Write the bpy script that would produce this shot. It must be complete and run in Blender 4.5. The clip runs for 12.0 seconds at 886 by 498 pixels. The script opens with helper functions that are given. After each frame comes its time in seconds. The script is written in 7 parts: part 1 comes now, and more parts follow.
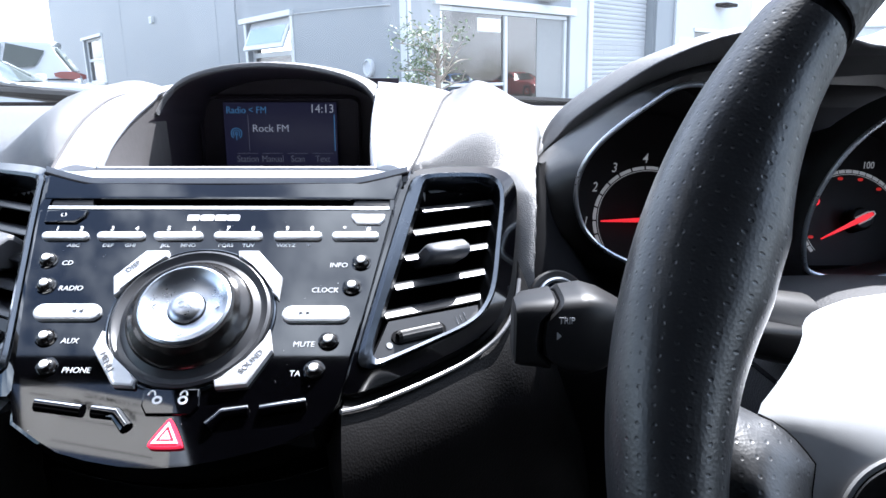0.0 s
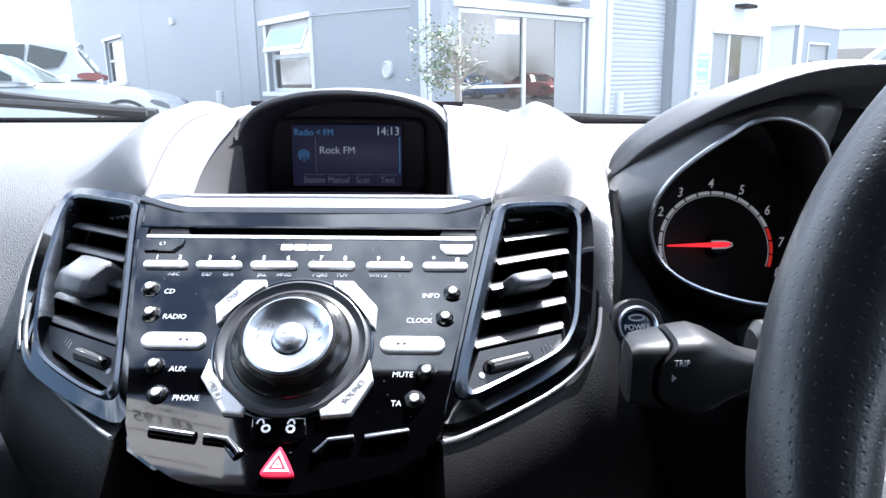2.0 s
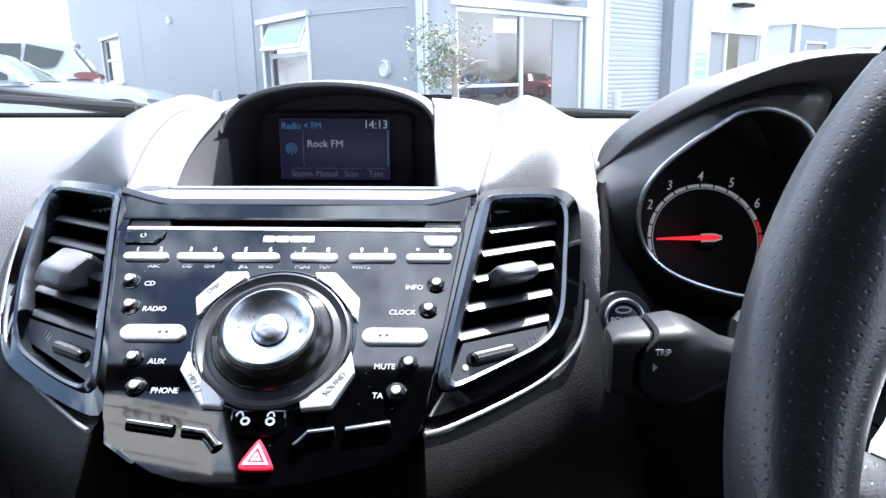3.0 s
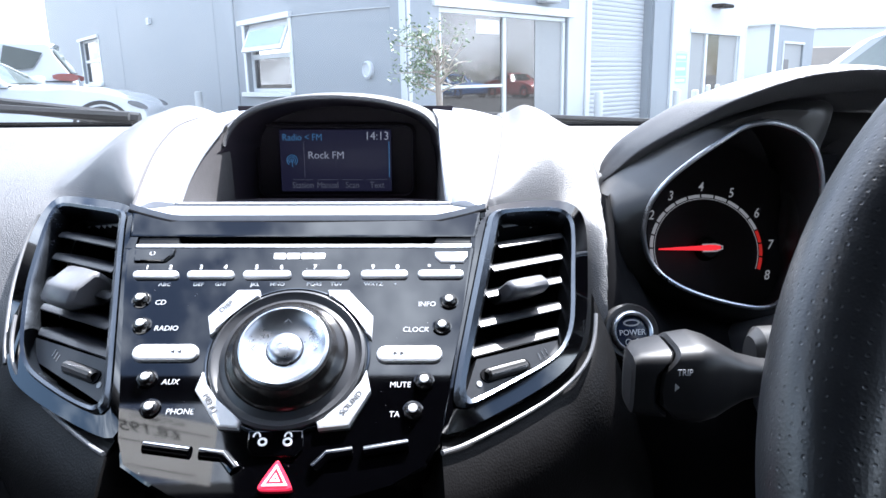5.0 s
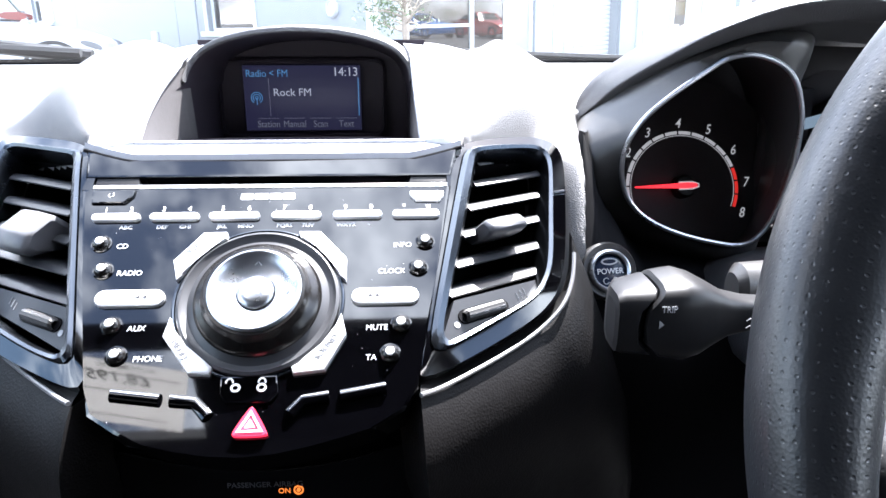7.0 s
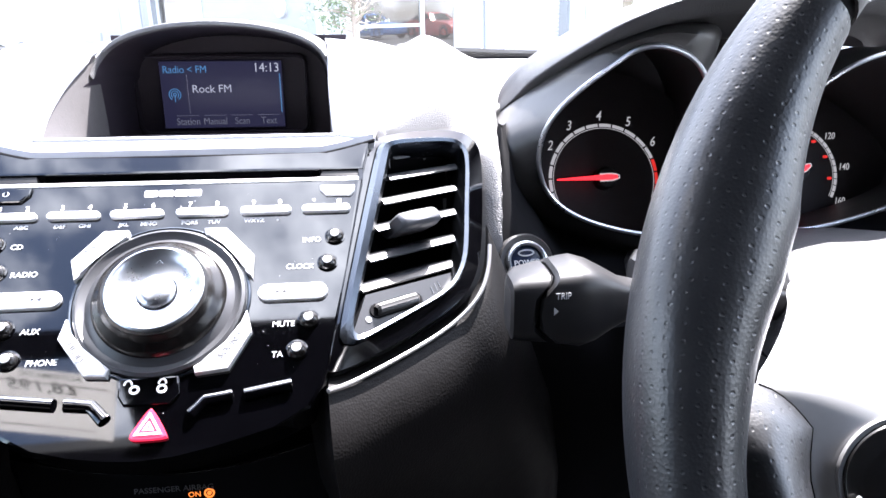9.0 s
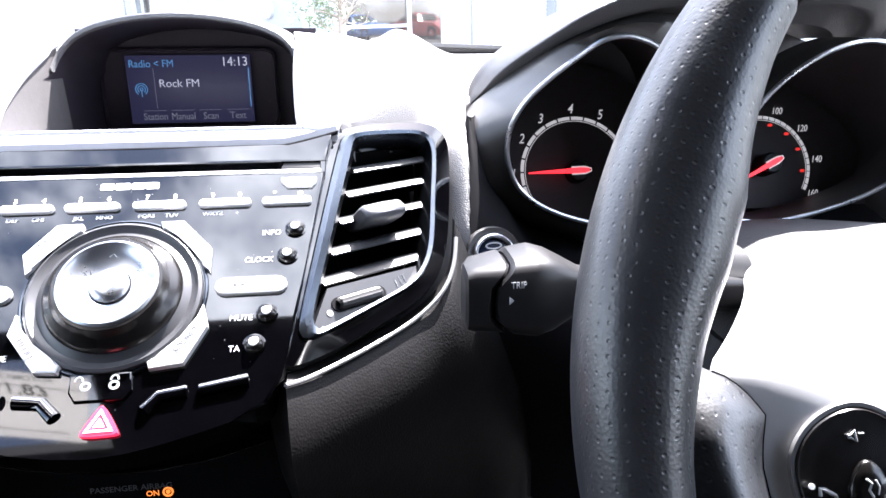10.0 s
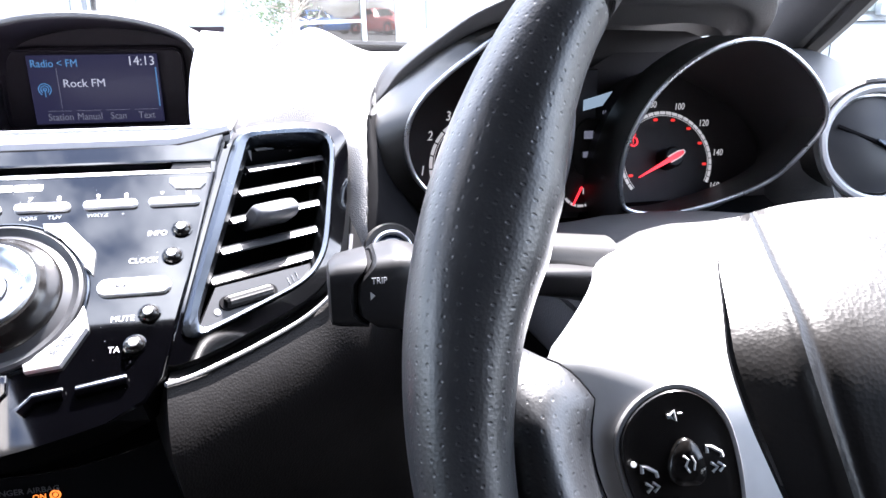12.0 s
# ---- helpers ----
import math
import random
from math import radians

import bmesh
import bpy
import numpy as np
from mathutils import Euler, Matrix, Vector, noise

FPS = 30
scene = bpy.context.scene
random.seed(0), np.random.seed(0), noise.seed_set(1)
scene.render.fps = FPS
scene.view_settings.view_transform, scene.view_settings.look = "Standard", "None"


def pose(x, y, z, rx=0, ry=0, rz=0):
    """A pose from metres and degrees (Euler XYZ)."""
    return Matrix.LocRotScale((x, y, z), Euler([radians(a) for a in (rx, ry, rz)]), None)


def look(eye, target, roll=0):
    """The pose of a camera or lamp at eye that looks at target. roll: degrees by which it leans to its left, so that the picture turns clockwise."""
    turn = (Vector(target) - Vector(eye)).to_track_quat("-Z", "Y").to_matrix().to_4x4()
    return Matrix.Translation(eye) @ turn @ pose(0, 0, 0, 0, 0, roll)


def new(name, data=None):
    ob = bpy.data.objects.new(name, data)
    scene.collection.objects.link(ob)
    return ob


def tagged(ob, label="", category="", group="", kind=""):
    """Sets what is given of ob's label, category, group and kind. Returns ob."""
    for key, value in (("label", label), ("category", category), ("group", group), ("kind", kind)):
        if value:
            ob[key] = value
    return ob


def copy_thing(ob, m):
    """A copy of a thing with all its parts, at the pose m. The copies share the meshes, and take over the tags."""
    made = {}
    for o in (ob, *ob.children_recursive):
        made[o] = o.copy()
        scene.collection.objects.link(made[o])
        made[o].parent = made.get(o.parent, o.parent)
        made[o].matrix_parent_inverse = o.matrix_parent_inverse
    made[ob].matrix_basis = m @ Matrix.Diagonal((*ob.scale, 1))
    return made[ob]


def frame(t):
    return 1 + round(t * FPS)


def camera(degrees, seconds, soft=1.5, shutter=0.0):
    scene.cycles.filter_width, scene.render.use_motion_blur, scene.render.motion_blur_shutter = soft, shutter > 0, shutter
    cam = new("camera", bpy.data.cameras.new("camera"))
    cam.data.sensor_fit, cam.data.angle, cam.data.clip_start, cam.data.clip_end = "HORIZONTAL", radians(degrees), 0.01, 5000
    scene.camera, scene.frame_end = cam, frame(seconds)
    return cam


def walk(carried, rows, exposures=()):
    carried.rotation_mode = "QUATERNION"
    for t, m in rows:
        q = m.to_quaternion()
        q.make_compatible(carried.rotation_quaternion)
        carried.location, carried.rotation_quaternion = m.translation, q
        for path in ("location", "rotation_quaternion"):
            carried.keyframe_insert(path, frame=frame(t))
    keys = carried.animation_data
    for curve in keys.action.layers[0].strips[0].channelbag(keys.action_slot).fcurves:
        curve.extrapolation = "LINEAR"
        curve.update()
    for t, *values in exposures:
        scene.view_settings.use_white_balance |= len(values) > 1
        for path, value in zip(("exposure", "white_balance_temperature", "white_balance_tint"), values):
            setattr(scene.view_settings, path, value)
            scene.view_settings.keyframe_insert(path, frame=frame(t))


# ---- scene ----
cam = camera(64.19, 12.0)
PATH = [
    (0.0, -0.0000, 0.0000, 1.1000, 76.50, -0.00, 0.00),
    (0.5, -0.0078, -0.0054, 1.1060, 76.53, -0.25, 1.55),
    (1.0, -0.0212, -0.0052, 1.1111, 76.48, -0.05, 1.57),
    (1.5, -0.0287, -0.0060, 1.1143, 76.52, -0.11, 1.46),
    (2.0, -0.0405, -0.0066, 1.1186, 76.55, -0.10, 1.25),
    (2.5, -0.0430, -0.0064, 1.1188, 76.45, -0.03, 1.70),
    (3.0, -0.0327, -0.0033, 1.1133, 76.50, -0.06, 1.08),
    (3.2, -0.0293, -0.0035, 1.1134, 76.52, 0.04, 0.86),
    (4.8, -0.0439, 0.0020, 1.1134, 76.36, 0.02, -0.38),
    (5.0, -0.0481, -0.0027, 1.1221, 76.53, 0.06, -0.31),
    (5.5, -0.0618, 0.0010, 1.1290, 76.42, 0.03, -0.98),
    (6.0, -0.0612, 0.0140, 1.1142, 75.02, 0.08, -2.38),
    (6.5, -0.0549, 0.0107, 1.1162, 72.68, -0.34, -2.19),
    (7.0, -0.0516, 0.0085, 1.1165, 71.99, -0.02, -2.91),
    (7.2, -0.0467, 0.0043, 1.1201, 72.09, 0.01, -3.04),
    (8.8, -0.0206, 0.0065, 1.1113, 71.86, 0.22, -6.35),
    (9.0, -0.0276, 0.0080, 1.1122, 72.00, 0.10, -6.61),
    (9.5, -0.0207, 0.0104, 1.1074, 71.91, 0.24, -6.97),
    (10.0, -0.0136, 0.0101, 1.1063, 72.05, 0.24, -7.54),
    (10.5, -0.0137, 0.0131, 1.1028, 72.05, 0.23, -7.77),
    (11.0, -0.0040, 0.0087, 1.1046, 71.96, 0.25, -8.05),
    (11.5, -0.0012, 0.0030, 1.1108, 71.92, 0.21, -8.78),
    (12.0, 0.0229, -0.0029, 1.1087, 71.69, 0.27, -10.88),
]
walk(cam, [(t, pose(*p)) for t, *p in PATH],
     exposures=[(0.0, 2.2, 5850, 12), (1.0, 2.4, 5850, 12), (5.5, 2.33, 5850, 12), (6.0, 2.4, 5900, 12), (6.5, 2.85, 6000, 13), (7.2, 3.25, 6100, 14), (9.0, 3.4, 6200, 17), (12.0, 3.62, 6200, 17)])

# ---------- light ----------
SUN_AZ, SUN_EL = radians(31), radians(57)      # azimuth to the right of straight ahead
world = bpy.data.worlds.new("sky")
scene.world = world
world.use_nodes = True
wn = world.node_tree
sky = wn.nodes.new("ShaderNodeTexSky")
sky.sky_type = 'NISHITA'
sky.sun_disc = False
sky.sun_elevation = SUN_EL
sky.sun_rotation = SUN_AZ
sky.dust_density = 2.2
bg = wn.nodes["Background"]
bg.inputs[1].default_value = 0.082
# broken cloud over the sky colour
w_tc = wn.nodes.new("ShaderNodeTexCoord")
w_map = wn.nodes.new("ShaderNodeMapping")
w_map.inputs["Scale"].default_value = (1.0, 1.0, 1.8)
cloud = wn.nodes.new("ShaderNodeTexNoise")
cloud.inputs["Scale"].default_value = 3.2
cloud.inputs["Detail"].default_value = 8
cloud.inputs["Roughness"].default_value = 0.62
w_ramp = wn.nodes.new("ShaderNodeMapRange")
w_ramp.inputs["From Min"].default_value, w_ramp.inputs["From Max"].default_value = 0.445, 0.62
w_mix = wn.nodes.new("ShaderNodeMix")
w_mix.data_type = 'RGBA'
w_mix.inputs["B"].default_value = (15.0, 15.3, 16.0, 1)
wn.links.new(w_tc.outputs["Generated"], w_map.inputs["Vector"])
wn.links.new(w_map.outputs[0], cloud.inputs["Vector"])
wn.links.new(cloud.outputs[0], w_ramp.inputs["Value"])
wn.links.new(w_ramp.outputs[0], w_mix.inputs["Factor"])
wn.links.new(sky.outputs[0], w_mix.inputs["A"])
wn.links.new(w_mix.outputs["Result"], bg.inputs[0])
sun_data = bpy.data.lights.new("sun", 'SUN')
sun_data.energy = 5.0
sun_data.angle = radians(0.6)
sun_data.color = (1.0, 0.96, 0.9)
sun = new("sun", sun_data)
sun_dir = Vector((math.sin(SUN_AZ) * math.cos(SUN_EL), math.cos(SUN_AZ) * math.cos(SUN_EL), math.sin(SUN_EL)))
sun.matrix_world = look(sun_dir * 60, (0, 0, 0))


# ---------- materials ----------
def mat(name, col, rough=0.5, metal=0.0, var=0.0, var_scale=40.0, bump=0.0, bump_scale=600.0, bump_kind="noise", spec=0.5,
        rough_var=0.0, emit=None, emit_strength=0.0, coat=0.0, bump_dist=0.0004, grain=0.0):
    m = bpy.data.materials.new(name)
    m.use_nodes = True
    nt = m.node_tree
    b = nt.nodes["Principled BSDF"]
    b.inputs["Base Color"].default_value = (*col, 1)
    b.inputs["Roughness"].default_value = rough
    b.inputs["Metallic"].default_value = metal
    b.inputs["Specular IOR Level"].default_value = spec
    b.inputs["Coat Weight"].default_value = coat
    b.inputs["Coat Roughness"].default_value = 0.05
    tc = nt.nodes.new("ShaderNodeTexCoord")
    if var > 0 or rough_var > 0:
        n1 = nt.nodes.new("ShaderNodeTexNoise")
        n1.inputs["Scale"].default_value = var_scale
        n1.inputs["Detail"].default_value = 6
        nt.links.new(tc.outputs["Object"], n1.inputs["Vector"])
        n2 = nt.nodes.new("ShaderNodeTexNoise")
        n2.inputs["Scale"].default_value = var_scale * 9
        n2.inputs["Detail"].default_value = 3
        nt.links.new(tc.outputs["Object"], n2.inputs["Vector"])
        av = nt.nodes.new("ShaderNodeMath")
        av.operation = 'MULTIPLY_ADD'
        nt.links.new(n2.outputs[0], av.inputs[0])
        av.inputs[1].default_value = 0.4
        sc = nt.nodes.new("ShaderNodeMath")
        sc.operation = 'MULTIPLY'
        nt.links.new(n1.outputs[0], sc.inputs[0])
        sc.inputs[1].default_value = 0.6
        nt.links.new(sc.outputs[0], av.inputs[2])
        if var > 0:
            r = nt.nodes.new("ShaderNodeMapRange")
            r.inputs["From Min"].default_value, r.inputs["From Max"].default_value = 0.3, 0.7
            r.inputs["To Min"].default_value, r.inputs["To Max"].default_value = 1 - var, 1 + var
            nt.links.new(av.outputs[0], r.inputs["Value"])
            mx = nt.nodes.new("ShaderNodeVectorMath")
            mx.operation = 'SCALE'
            mx.inputs[0].default_value = col
            nt.links.new(r.outputs[0], mx.inputs["Scale"])
            nt.links.new(mx.outputs[0], b.inputs["Base Color"])
        if rough_var > 0:
            r = nt.nodes.new("ShaderNodeMapRange")
            r.inputs["From Min"].default_value, r.inputs["From Max"].default_value = 0.3, 0.7
            r.inputs["To Min"].default_value, r.inputs["To Max"].default_value = max(0.01, rough - rough_var), min(1, rough + rough_var)
            nt.links.new(av.outputs[0], r.inputs["Value"])
            nt.links.new(r.outputs[0], b.inputs["Roughness"])
    if bump > 0:
        if bump_kind == "noise":
            t = nt.nodes.new("ShaderNodeTexNoise")
            t.inputs["Detail"].default_value = 2
            out = t.outputs[0]
        else:
            t = nt.nodes.new("ShaderNodeTexVoronoi")
            out = t.outputs["Distance"]
            if bump_kind == "dots":
                t.inputs["Randomness"].default_value = 0.25
        t.inputs["Scale"].default_value = bump_scale
        nt.links.new(tc.outputs["UV" if bump_kind == "dots" else "Object"], t.inputs["Vector"])
        if bump_kind == "dots":
            t.voronoi_dimensions = '2D'
            r = nt.nodes.new("ShaderNodeMapRange")
            r.inputs["From Min"].default_value, r.inputs["From Max"].default_value = 0.06, 0.15
            nt.links.new(out, r.inputs["Value"])
            out = r.outputs[0]
        bp = nt.nodes.new("ShaderNodeBump")
        bp.inputs["Strength"].default_value = bump
        bp.inputs["Distance"].default_value = bump_dist
        nt.links.new(out, bp.inputs["Height"])
        nt.links.new(bp.outputs[0], b.inputs["Normal"])
        if grain > 0:
            g = nt.nodes.new("ShaderNodeTexVoronoi")
            g.inputs["Scale"].default_value = 900
            nt.links.new(tc.outputs["Object"], g.inputs["Vector"])
            bg = nt.nodes.new("ShaderNodeBump")
            bg.inputs["Strength"].default_value = grain
            bg.inputs["Distance"].default_value = 0.0004
            nt.links.new(g.outputs["Distance"], bg.inputs["Height"])
            nt.links.new(bg.outputs[0], bp.inputs["Normal"])
    if emit:
        b.inputs["Emission Color"].default_value = (*emit, 1)
        b.inputs["Emission Strength"].default_value = emit_strength
    return m


def glass(name, tint=(1, 1, 1), ior=1.45, gloss=1.0):
    """A thin pane: clear, with a mirror share by Fresnel."""
    m = bpy.data.materials.new(name)
    m.use_nodes = True
    nt = m.node_tree
    nt.nodes.remove(nt.nodes["Principled BSDF"])
    o = nt.nodes["Material Output"]
    tr = nt.nodes.new("ShaderNodeBsdfTransparent")
    tr.inputs[0].default_value = (*tint, 1)
    gl = nt.nodes.new("ShaderNodeBsdfGlossy")
    gl.inputs["Roughness"].default_value = 0.01
    fr = nt.nodes.new("ShaderNodeFresnel")
    fr.inputs[0].default_value = ior
    mu = nt.nodes.new("ShaderNodeMath")
    mu.operation = 'MULTIPLY'
    mu.inputs[1].default_value = gloss
    nt.links.new(fr.outputs[0], mu.inputs[0])
    mi = nt.nodes.new("ShaderNodeMixShader")
    nt.links.new(mu.outputs[0], mi.inputs[0])
    nt.links.new(tr.outputs[0], mi.inputs[1])
    nt.links.new(gl.outputs[0], mi.inputs[2])
    nt.links.new(mi.outputs[0], o.inputs[0])
    return m


def dusty(m, film, specks):
    """A thin film of dust and dried drops on a pane, which scatters the sun."""
    nt = m.node_tree
    out = nt.nodes["Material Output"]
    clear = out.inputs[0].links[0].from_socket
    tc = nt.nodes.new("ShaderNodeTexCoord")
    patch = nt.nodes.new("ShaderNodeTexNoise")
    patch.inputs["Scale"].default_value = 5
    patch.inputs["Detail"].default_value = 4
    nt.links.new(tc.outputs["Object"], patch.inputs["Vector"])
    dots = nt.nodes.new("ShaderNodeTexNoise")
    dots.inputs["Scale"].default_value = 900
    dots.inputs["Detail"].default_value = 2
    nt.links.new(tc.outputs["Object"], dots.inputs["Vector"])
    cut = nt.nodes.new("ShaderNodeMapRange")
    cut.inputs["From Min"].default_value, cut.inputs["From Max"].default_value = 0.50, 0.72
    cut.inputs["To Max"].default_value = specks
    nt.links.new(dots.outputs[0], cut.inputs["Value"])
    where = nt.nodes.new("ShaderNodeMapRange")
    where.inputs["From Min"].default_value, where.inputs["From Max"].default_value = 0.42, 0.62
    nt.links.new(patch.outputs[0], where.inputs["Value"])
    share = nt.nodes.new("ShaderNodeMath")
    share.operation = 'MULTIPLY_ADD'
    share.inputs[2].default_value = film
    nt.links.new(cut.outputs[0], share.inputs[0])
    nt.links.new(where.outputs[0], share.inputs[1])
    scatter = nt.nodes.new("ShaderNodeBsdfTranslucent")
    scatter.inputs[0].default_value = (0.8, 0.8, 0.78, 1)
    mi = nt.nodes.new("ShaderNodeMixShader")
    nt.links.new(share.outputs[0], mi.inputs[0])
    nt.links.new(clear, mi.inputs[1])
    nt.links.new(scatter.outputs[0], mi.inputs[2])
    nt.links.new(mi.outputs[0], out.inputs[0])
    return m


def thin_sheet(name, col, through_col):
    """Paper that scatters light on both its sides."""
    m = mat(name, col, 0.8, var=0.04, var_scale=30)
    nt = m.node_tree
    tl = nt.nodes.new("ShaderNodeBsdfTranslucent")
    tl.inputs[0].default_value = (*through_col, 1)
    ad = nt.nodes.new("ShaderNodeMixShader")
    ad.inputs[0].default_value = 0.5
    nt.links.new(nt.nodes["Principled BSDF"].outputs[0], ad.inputs[1])
    nt.links.new(tl.outputs[0], ad.inputs[2])
    nt.links.new(ad.outputs[0], nt.nodes["Material Output"].inputs[0])
    return m


M_SHEET = thin_sheet("thin_card", (0.80, 0.79, 0.76), (0.80, 0.78, 0.74))
M_PAD = mat("soft_grained_plastic", (0.070, 0.070, 0.073), 0.46, spec=0.65, var=0.12, var_scale=14, bump=0.75, bump_scale=1400, bump_kind="voronoi", rough_var=0.06, bump_dist=0.0005)
# base colour taken down to near-black to carry the shade low in the cabin
M_KNEE = mat("shaded_knee_plastic", (0.006, 0.0056, 0.0058), 0.5, spec=0.15, var=0.15, var_scale=12, bump=0.3, bump_scale=800, bump_kind="voronoi", rough_var=0.05)
M_POD = mat("smooth_dark_plastic", (0.031, 0.030, 0.0295), 0.36, spec=0.45, var=0.1, var_scale=25, bump=0.15, bump_scale=1500)
M_PIANO = mat("piano_black", (0.0006, 0.0006, 0.0009), 0.04, rough_var=0.02, var=0.3, var_scale=60, spec=0.6, coat=0.5)
M_BLACK = mat("black_plastic", (0.010, 0.010, 0.011), 0.42, spec=0.25, var=0.15, var_scale=50)
M_WELL = mat("display_surround_black", (0.026, 0.021, 0.027), 0.5, spec=0.2, var=0.1, var_scale=40)
M_DARK = mat("deep_black_plastic", (0.005, 0.005, 0.006), 0.7, spec=0.05, var=0.15, var_scale=50)
M_SLAT = mat("vent_plastic", (0.016, 0.017, 0.020), 0.36, var=0.1, var_scale=60)
M_GREYPAD = mat("grey_paddle_plastic", (0.10, 0.102, 0.11), 0.34, var=0.1, var_scale=60)
# grey of the pad seam, and of the recess wall's painted shade
M_WELLGREY = mat("shade_and_seam_grey", (0.075, 0.071, 0.072), 0.6, spec=0.25, var=0.12, var_scale=30, bump=0.3, bump_scale=900)
# pale grey for the pod ring, and for sunlight painted along dashboard edges
M_EDGE = mat("edge_plastic_and_shine", (0.16, 0.16, 0.165), 0.3, var=0.1, var_scale=60)
# black cap, its bluish reflection mixed into the base colour
M_CAP = mat("cap_with_blue_sheen", (0.010, 0.016, 0.035), 0.15, var=0.1, var_scale=60)
M_PODGLOSS = mat("half_gloss_black", (0.006, 0.0053, 0.005), 0.22, var=0.1, var_scale=60, rough_var=0.04)
M_DISH = mat("grey_dish_plastic", (0.045, 0.046, 0.05), 0.33, var=0.1, var_scale=60)
M_PRINTDIM = mat("printed_dim_grey", (0.13, 0.13, 0.135), 0.5)
M_SATIN = mat("satin_metal", (0.62, 0.64, 0.68), 0.30, 1.0, var=0.04, var_scale=80, rough_var=0.05)
M_CHROME = mat("satin_chrome", (0.075, 0.085, 0.10), 0.24, 1.0, var=0.05, var_scale=80, rough_var=0.05)
M_DASHSILVER = mat("dashboard_silver_paint", (0.35, 0.36, 0.385), 0.42, 0.3, var=0.04, var_scale=40, bump=0.05, bump_scale=2500, rough_var=0.04)
M_SILVER = mat("silver_painted_plastic", (0.52, 0.53, 0.55), 0.42, 0.3, var=0.04, var_scale=40, bump=0.05, bump_scale=2500, rough_var=0.04)
M_BUTTON = mat("silver_button_plastic", (0.68, 0.69, 0.71), 0.28, 0.4, var=0.04, var_scale=90)
# white print, with a faint glow added to brighten it
M_WHITE = mat("printed_white_glow", (0.82, 0.82, 0.82), 0.5, emit=(1, 1, 1), emit_strength=0.05)
M_GREYPRINT = mat("printed_grey", (0.33, 0.34, 0.36), 0.5)
M_PRINTMID = mat("printed_light_grey", (0.55, 0.56, 0.58), 0.5)
M_LEATHER = mat("perforated_leather", (0.018, 0.0195, 0.0225), 0.37, spec=0.8, var=0.18, var_scale=30, bump=0.24, bump_scale=235, bump_kind="dots", rough_var=0.08, bump_dist=0.0007, grain=0.13)
M_LEATHER2 = mat("smooth_leather", (0.015, 0.015, 0.017), 0.40, var=0.15, var_scale=30, bump=0.5, bump_scale=420, bump_kind="voronoi", rough_var=0.06)
M_AIRBAG = mat("airbag_grain", (0.009, 0.0085, 0.0085), 0.37, spec=0.27, var=0.12, var_scale=30, bump=0.22, bump_scale=620, bump_kind="voronoi", rough_var=0.06)
M_DISPLAY = mat("display_glass", (0.004, 0.004, 0.007), 0.38, emit=(0.05, 0.05, 0.125), emit_strength=0.038)
M_LCDWHITE = mat("lcd_white", (0.1, 0.1, 0.1), 0.4, emit=(0.75, 0.8, 0.95), emit_strength=0.055)
M_LCDGREY = mat("lcd_grey", (0.05, 0.05, 0.05), 0.4, emit=(0.55, 0.58, 0.75), emit_strength=0.022)
M_LCDBLUE = mat("lcd_blue", (0.02, 0.06, 0.1), 0.4, emit=(0.12, 0.38, 0.75), emit_strength=0.055)
M_LCDPALE = mat("lcd_pale_blue", (0.05, 0.06, 0.07), 0.4, emit=(0.40, 0.55, 0.68), emit_strength=0.06)
M_NEEDLE = mat("needle_red", (0.7, 0.02, 0.03), 0.4, emit=(1, 0.03, 0.04), emit_strength=0.2)
M_REDLINE = mat("dial_red", (0.5, 0.03, 0.03), 0.5, emit=(1, 0.04, 0.03), emit_strength=0.07)
M_DIALWHITE = mat("dial_white", (0.45, 0.45, 0.45), 0.5, emit=(1, 1, 1), emit_strength=0.04)
M_DIAL = mat("dial_black", (0.045, 0.041, 0.044), 0.5, spec=0.2, var=0.1, var_scale=60)
M_HAZARD = mat("hazard_red", (0.75, 0.03, 0.06), 0.3, emit=(1, 0.03, 0.08), emit_strength=0.2)
M_HAZWHITE = mat("hazard_white", (0.85, 0.7, 0.72), 0.4, emit=(1, 0.65, 0.7), emit_strength=0.2)
M_AMBER = mat("amber_lamp", (0.6, 0.2, 0.03), 0.4, emit=(1, 0.25, 0.04), emit_strength=0.15)
M_ROOF = mat("dark_headlining", (0.011, 0.011, 0.012), 0.9, var=0.1, var_scale=30, bump=0.3, bump_scale=900)
M_TRIM = mat("grey_cabin_trim", (0.028, 0.028, 0.030), 0.75, spec=0.2, var=0.1, var_scale=20, bump=0.3, bump_scale=700)
M_SHROUD = mat("grey_shroud_plastic", (0.035, 0.035, 0.038), 0.5, spec=0.35, var=0.1, var_scale=20, bump=0.4, bump_scale=800, bump_kind="voronoi")
M_RUBBER = mat("rubber", (0.018, 0.018, 0.019), 0.6, var=0.2, var_scale=40)
M_PAPER = mat("paper", (0.78, 0.77, 0.74), 0.8, var=0.05, var_scale=30)
M_INK = mat("ink", (0.02, 0.02, 0.025), 0.6)
M_GLASS = dusty(glass("windscreen_glass", (0.92, 0.95, 0.945), 1.45, 0.035), 0.004, 0.03)
M_SIDEGLASS = glass("side_glass", (0.86, 0.91, 0.90), 1.4, 0.10)
M_CLAD = mat("grey_metal_cladding", (0.235, 0.262, 0.285), 0.5, var=0.05, var_scale=0.8, bump=0.05, bump_scale=3, rough_var=0.05, bump_dist=0.01)
M_CLADDARK = mat("joint_strip", (0.20, 0.225, 0.25), 0.5, var=0.05, var_scale=2)
M_CLAD2 = mat("pale_metal_cladding", (0.52, 0.55, 0.58), 0.5, var=0.05, var_scale=0.8)
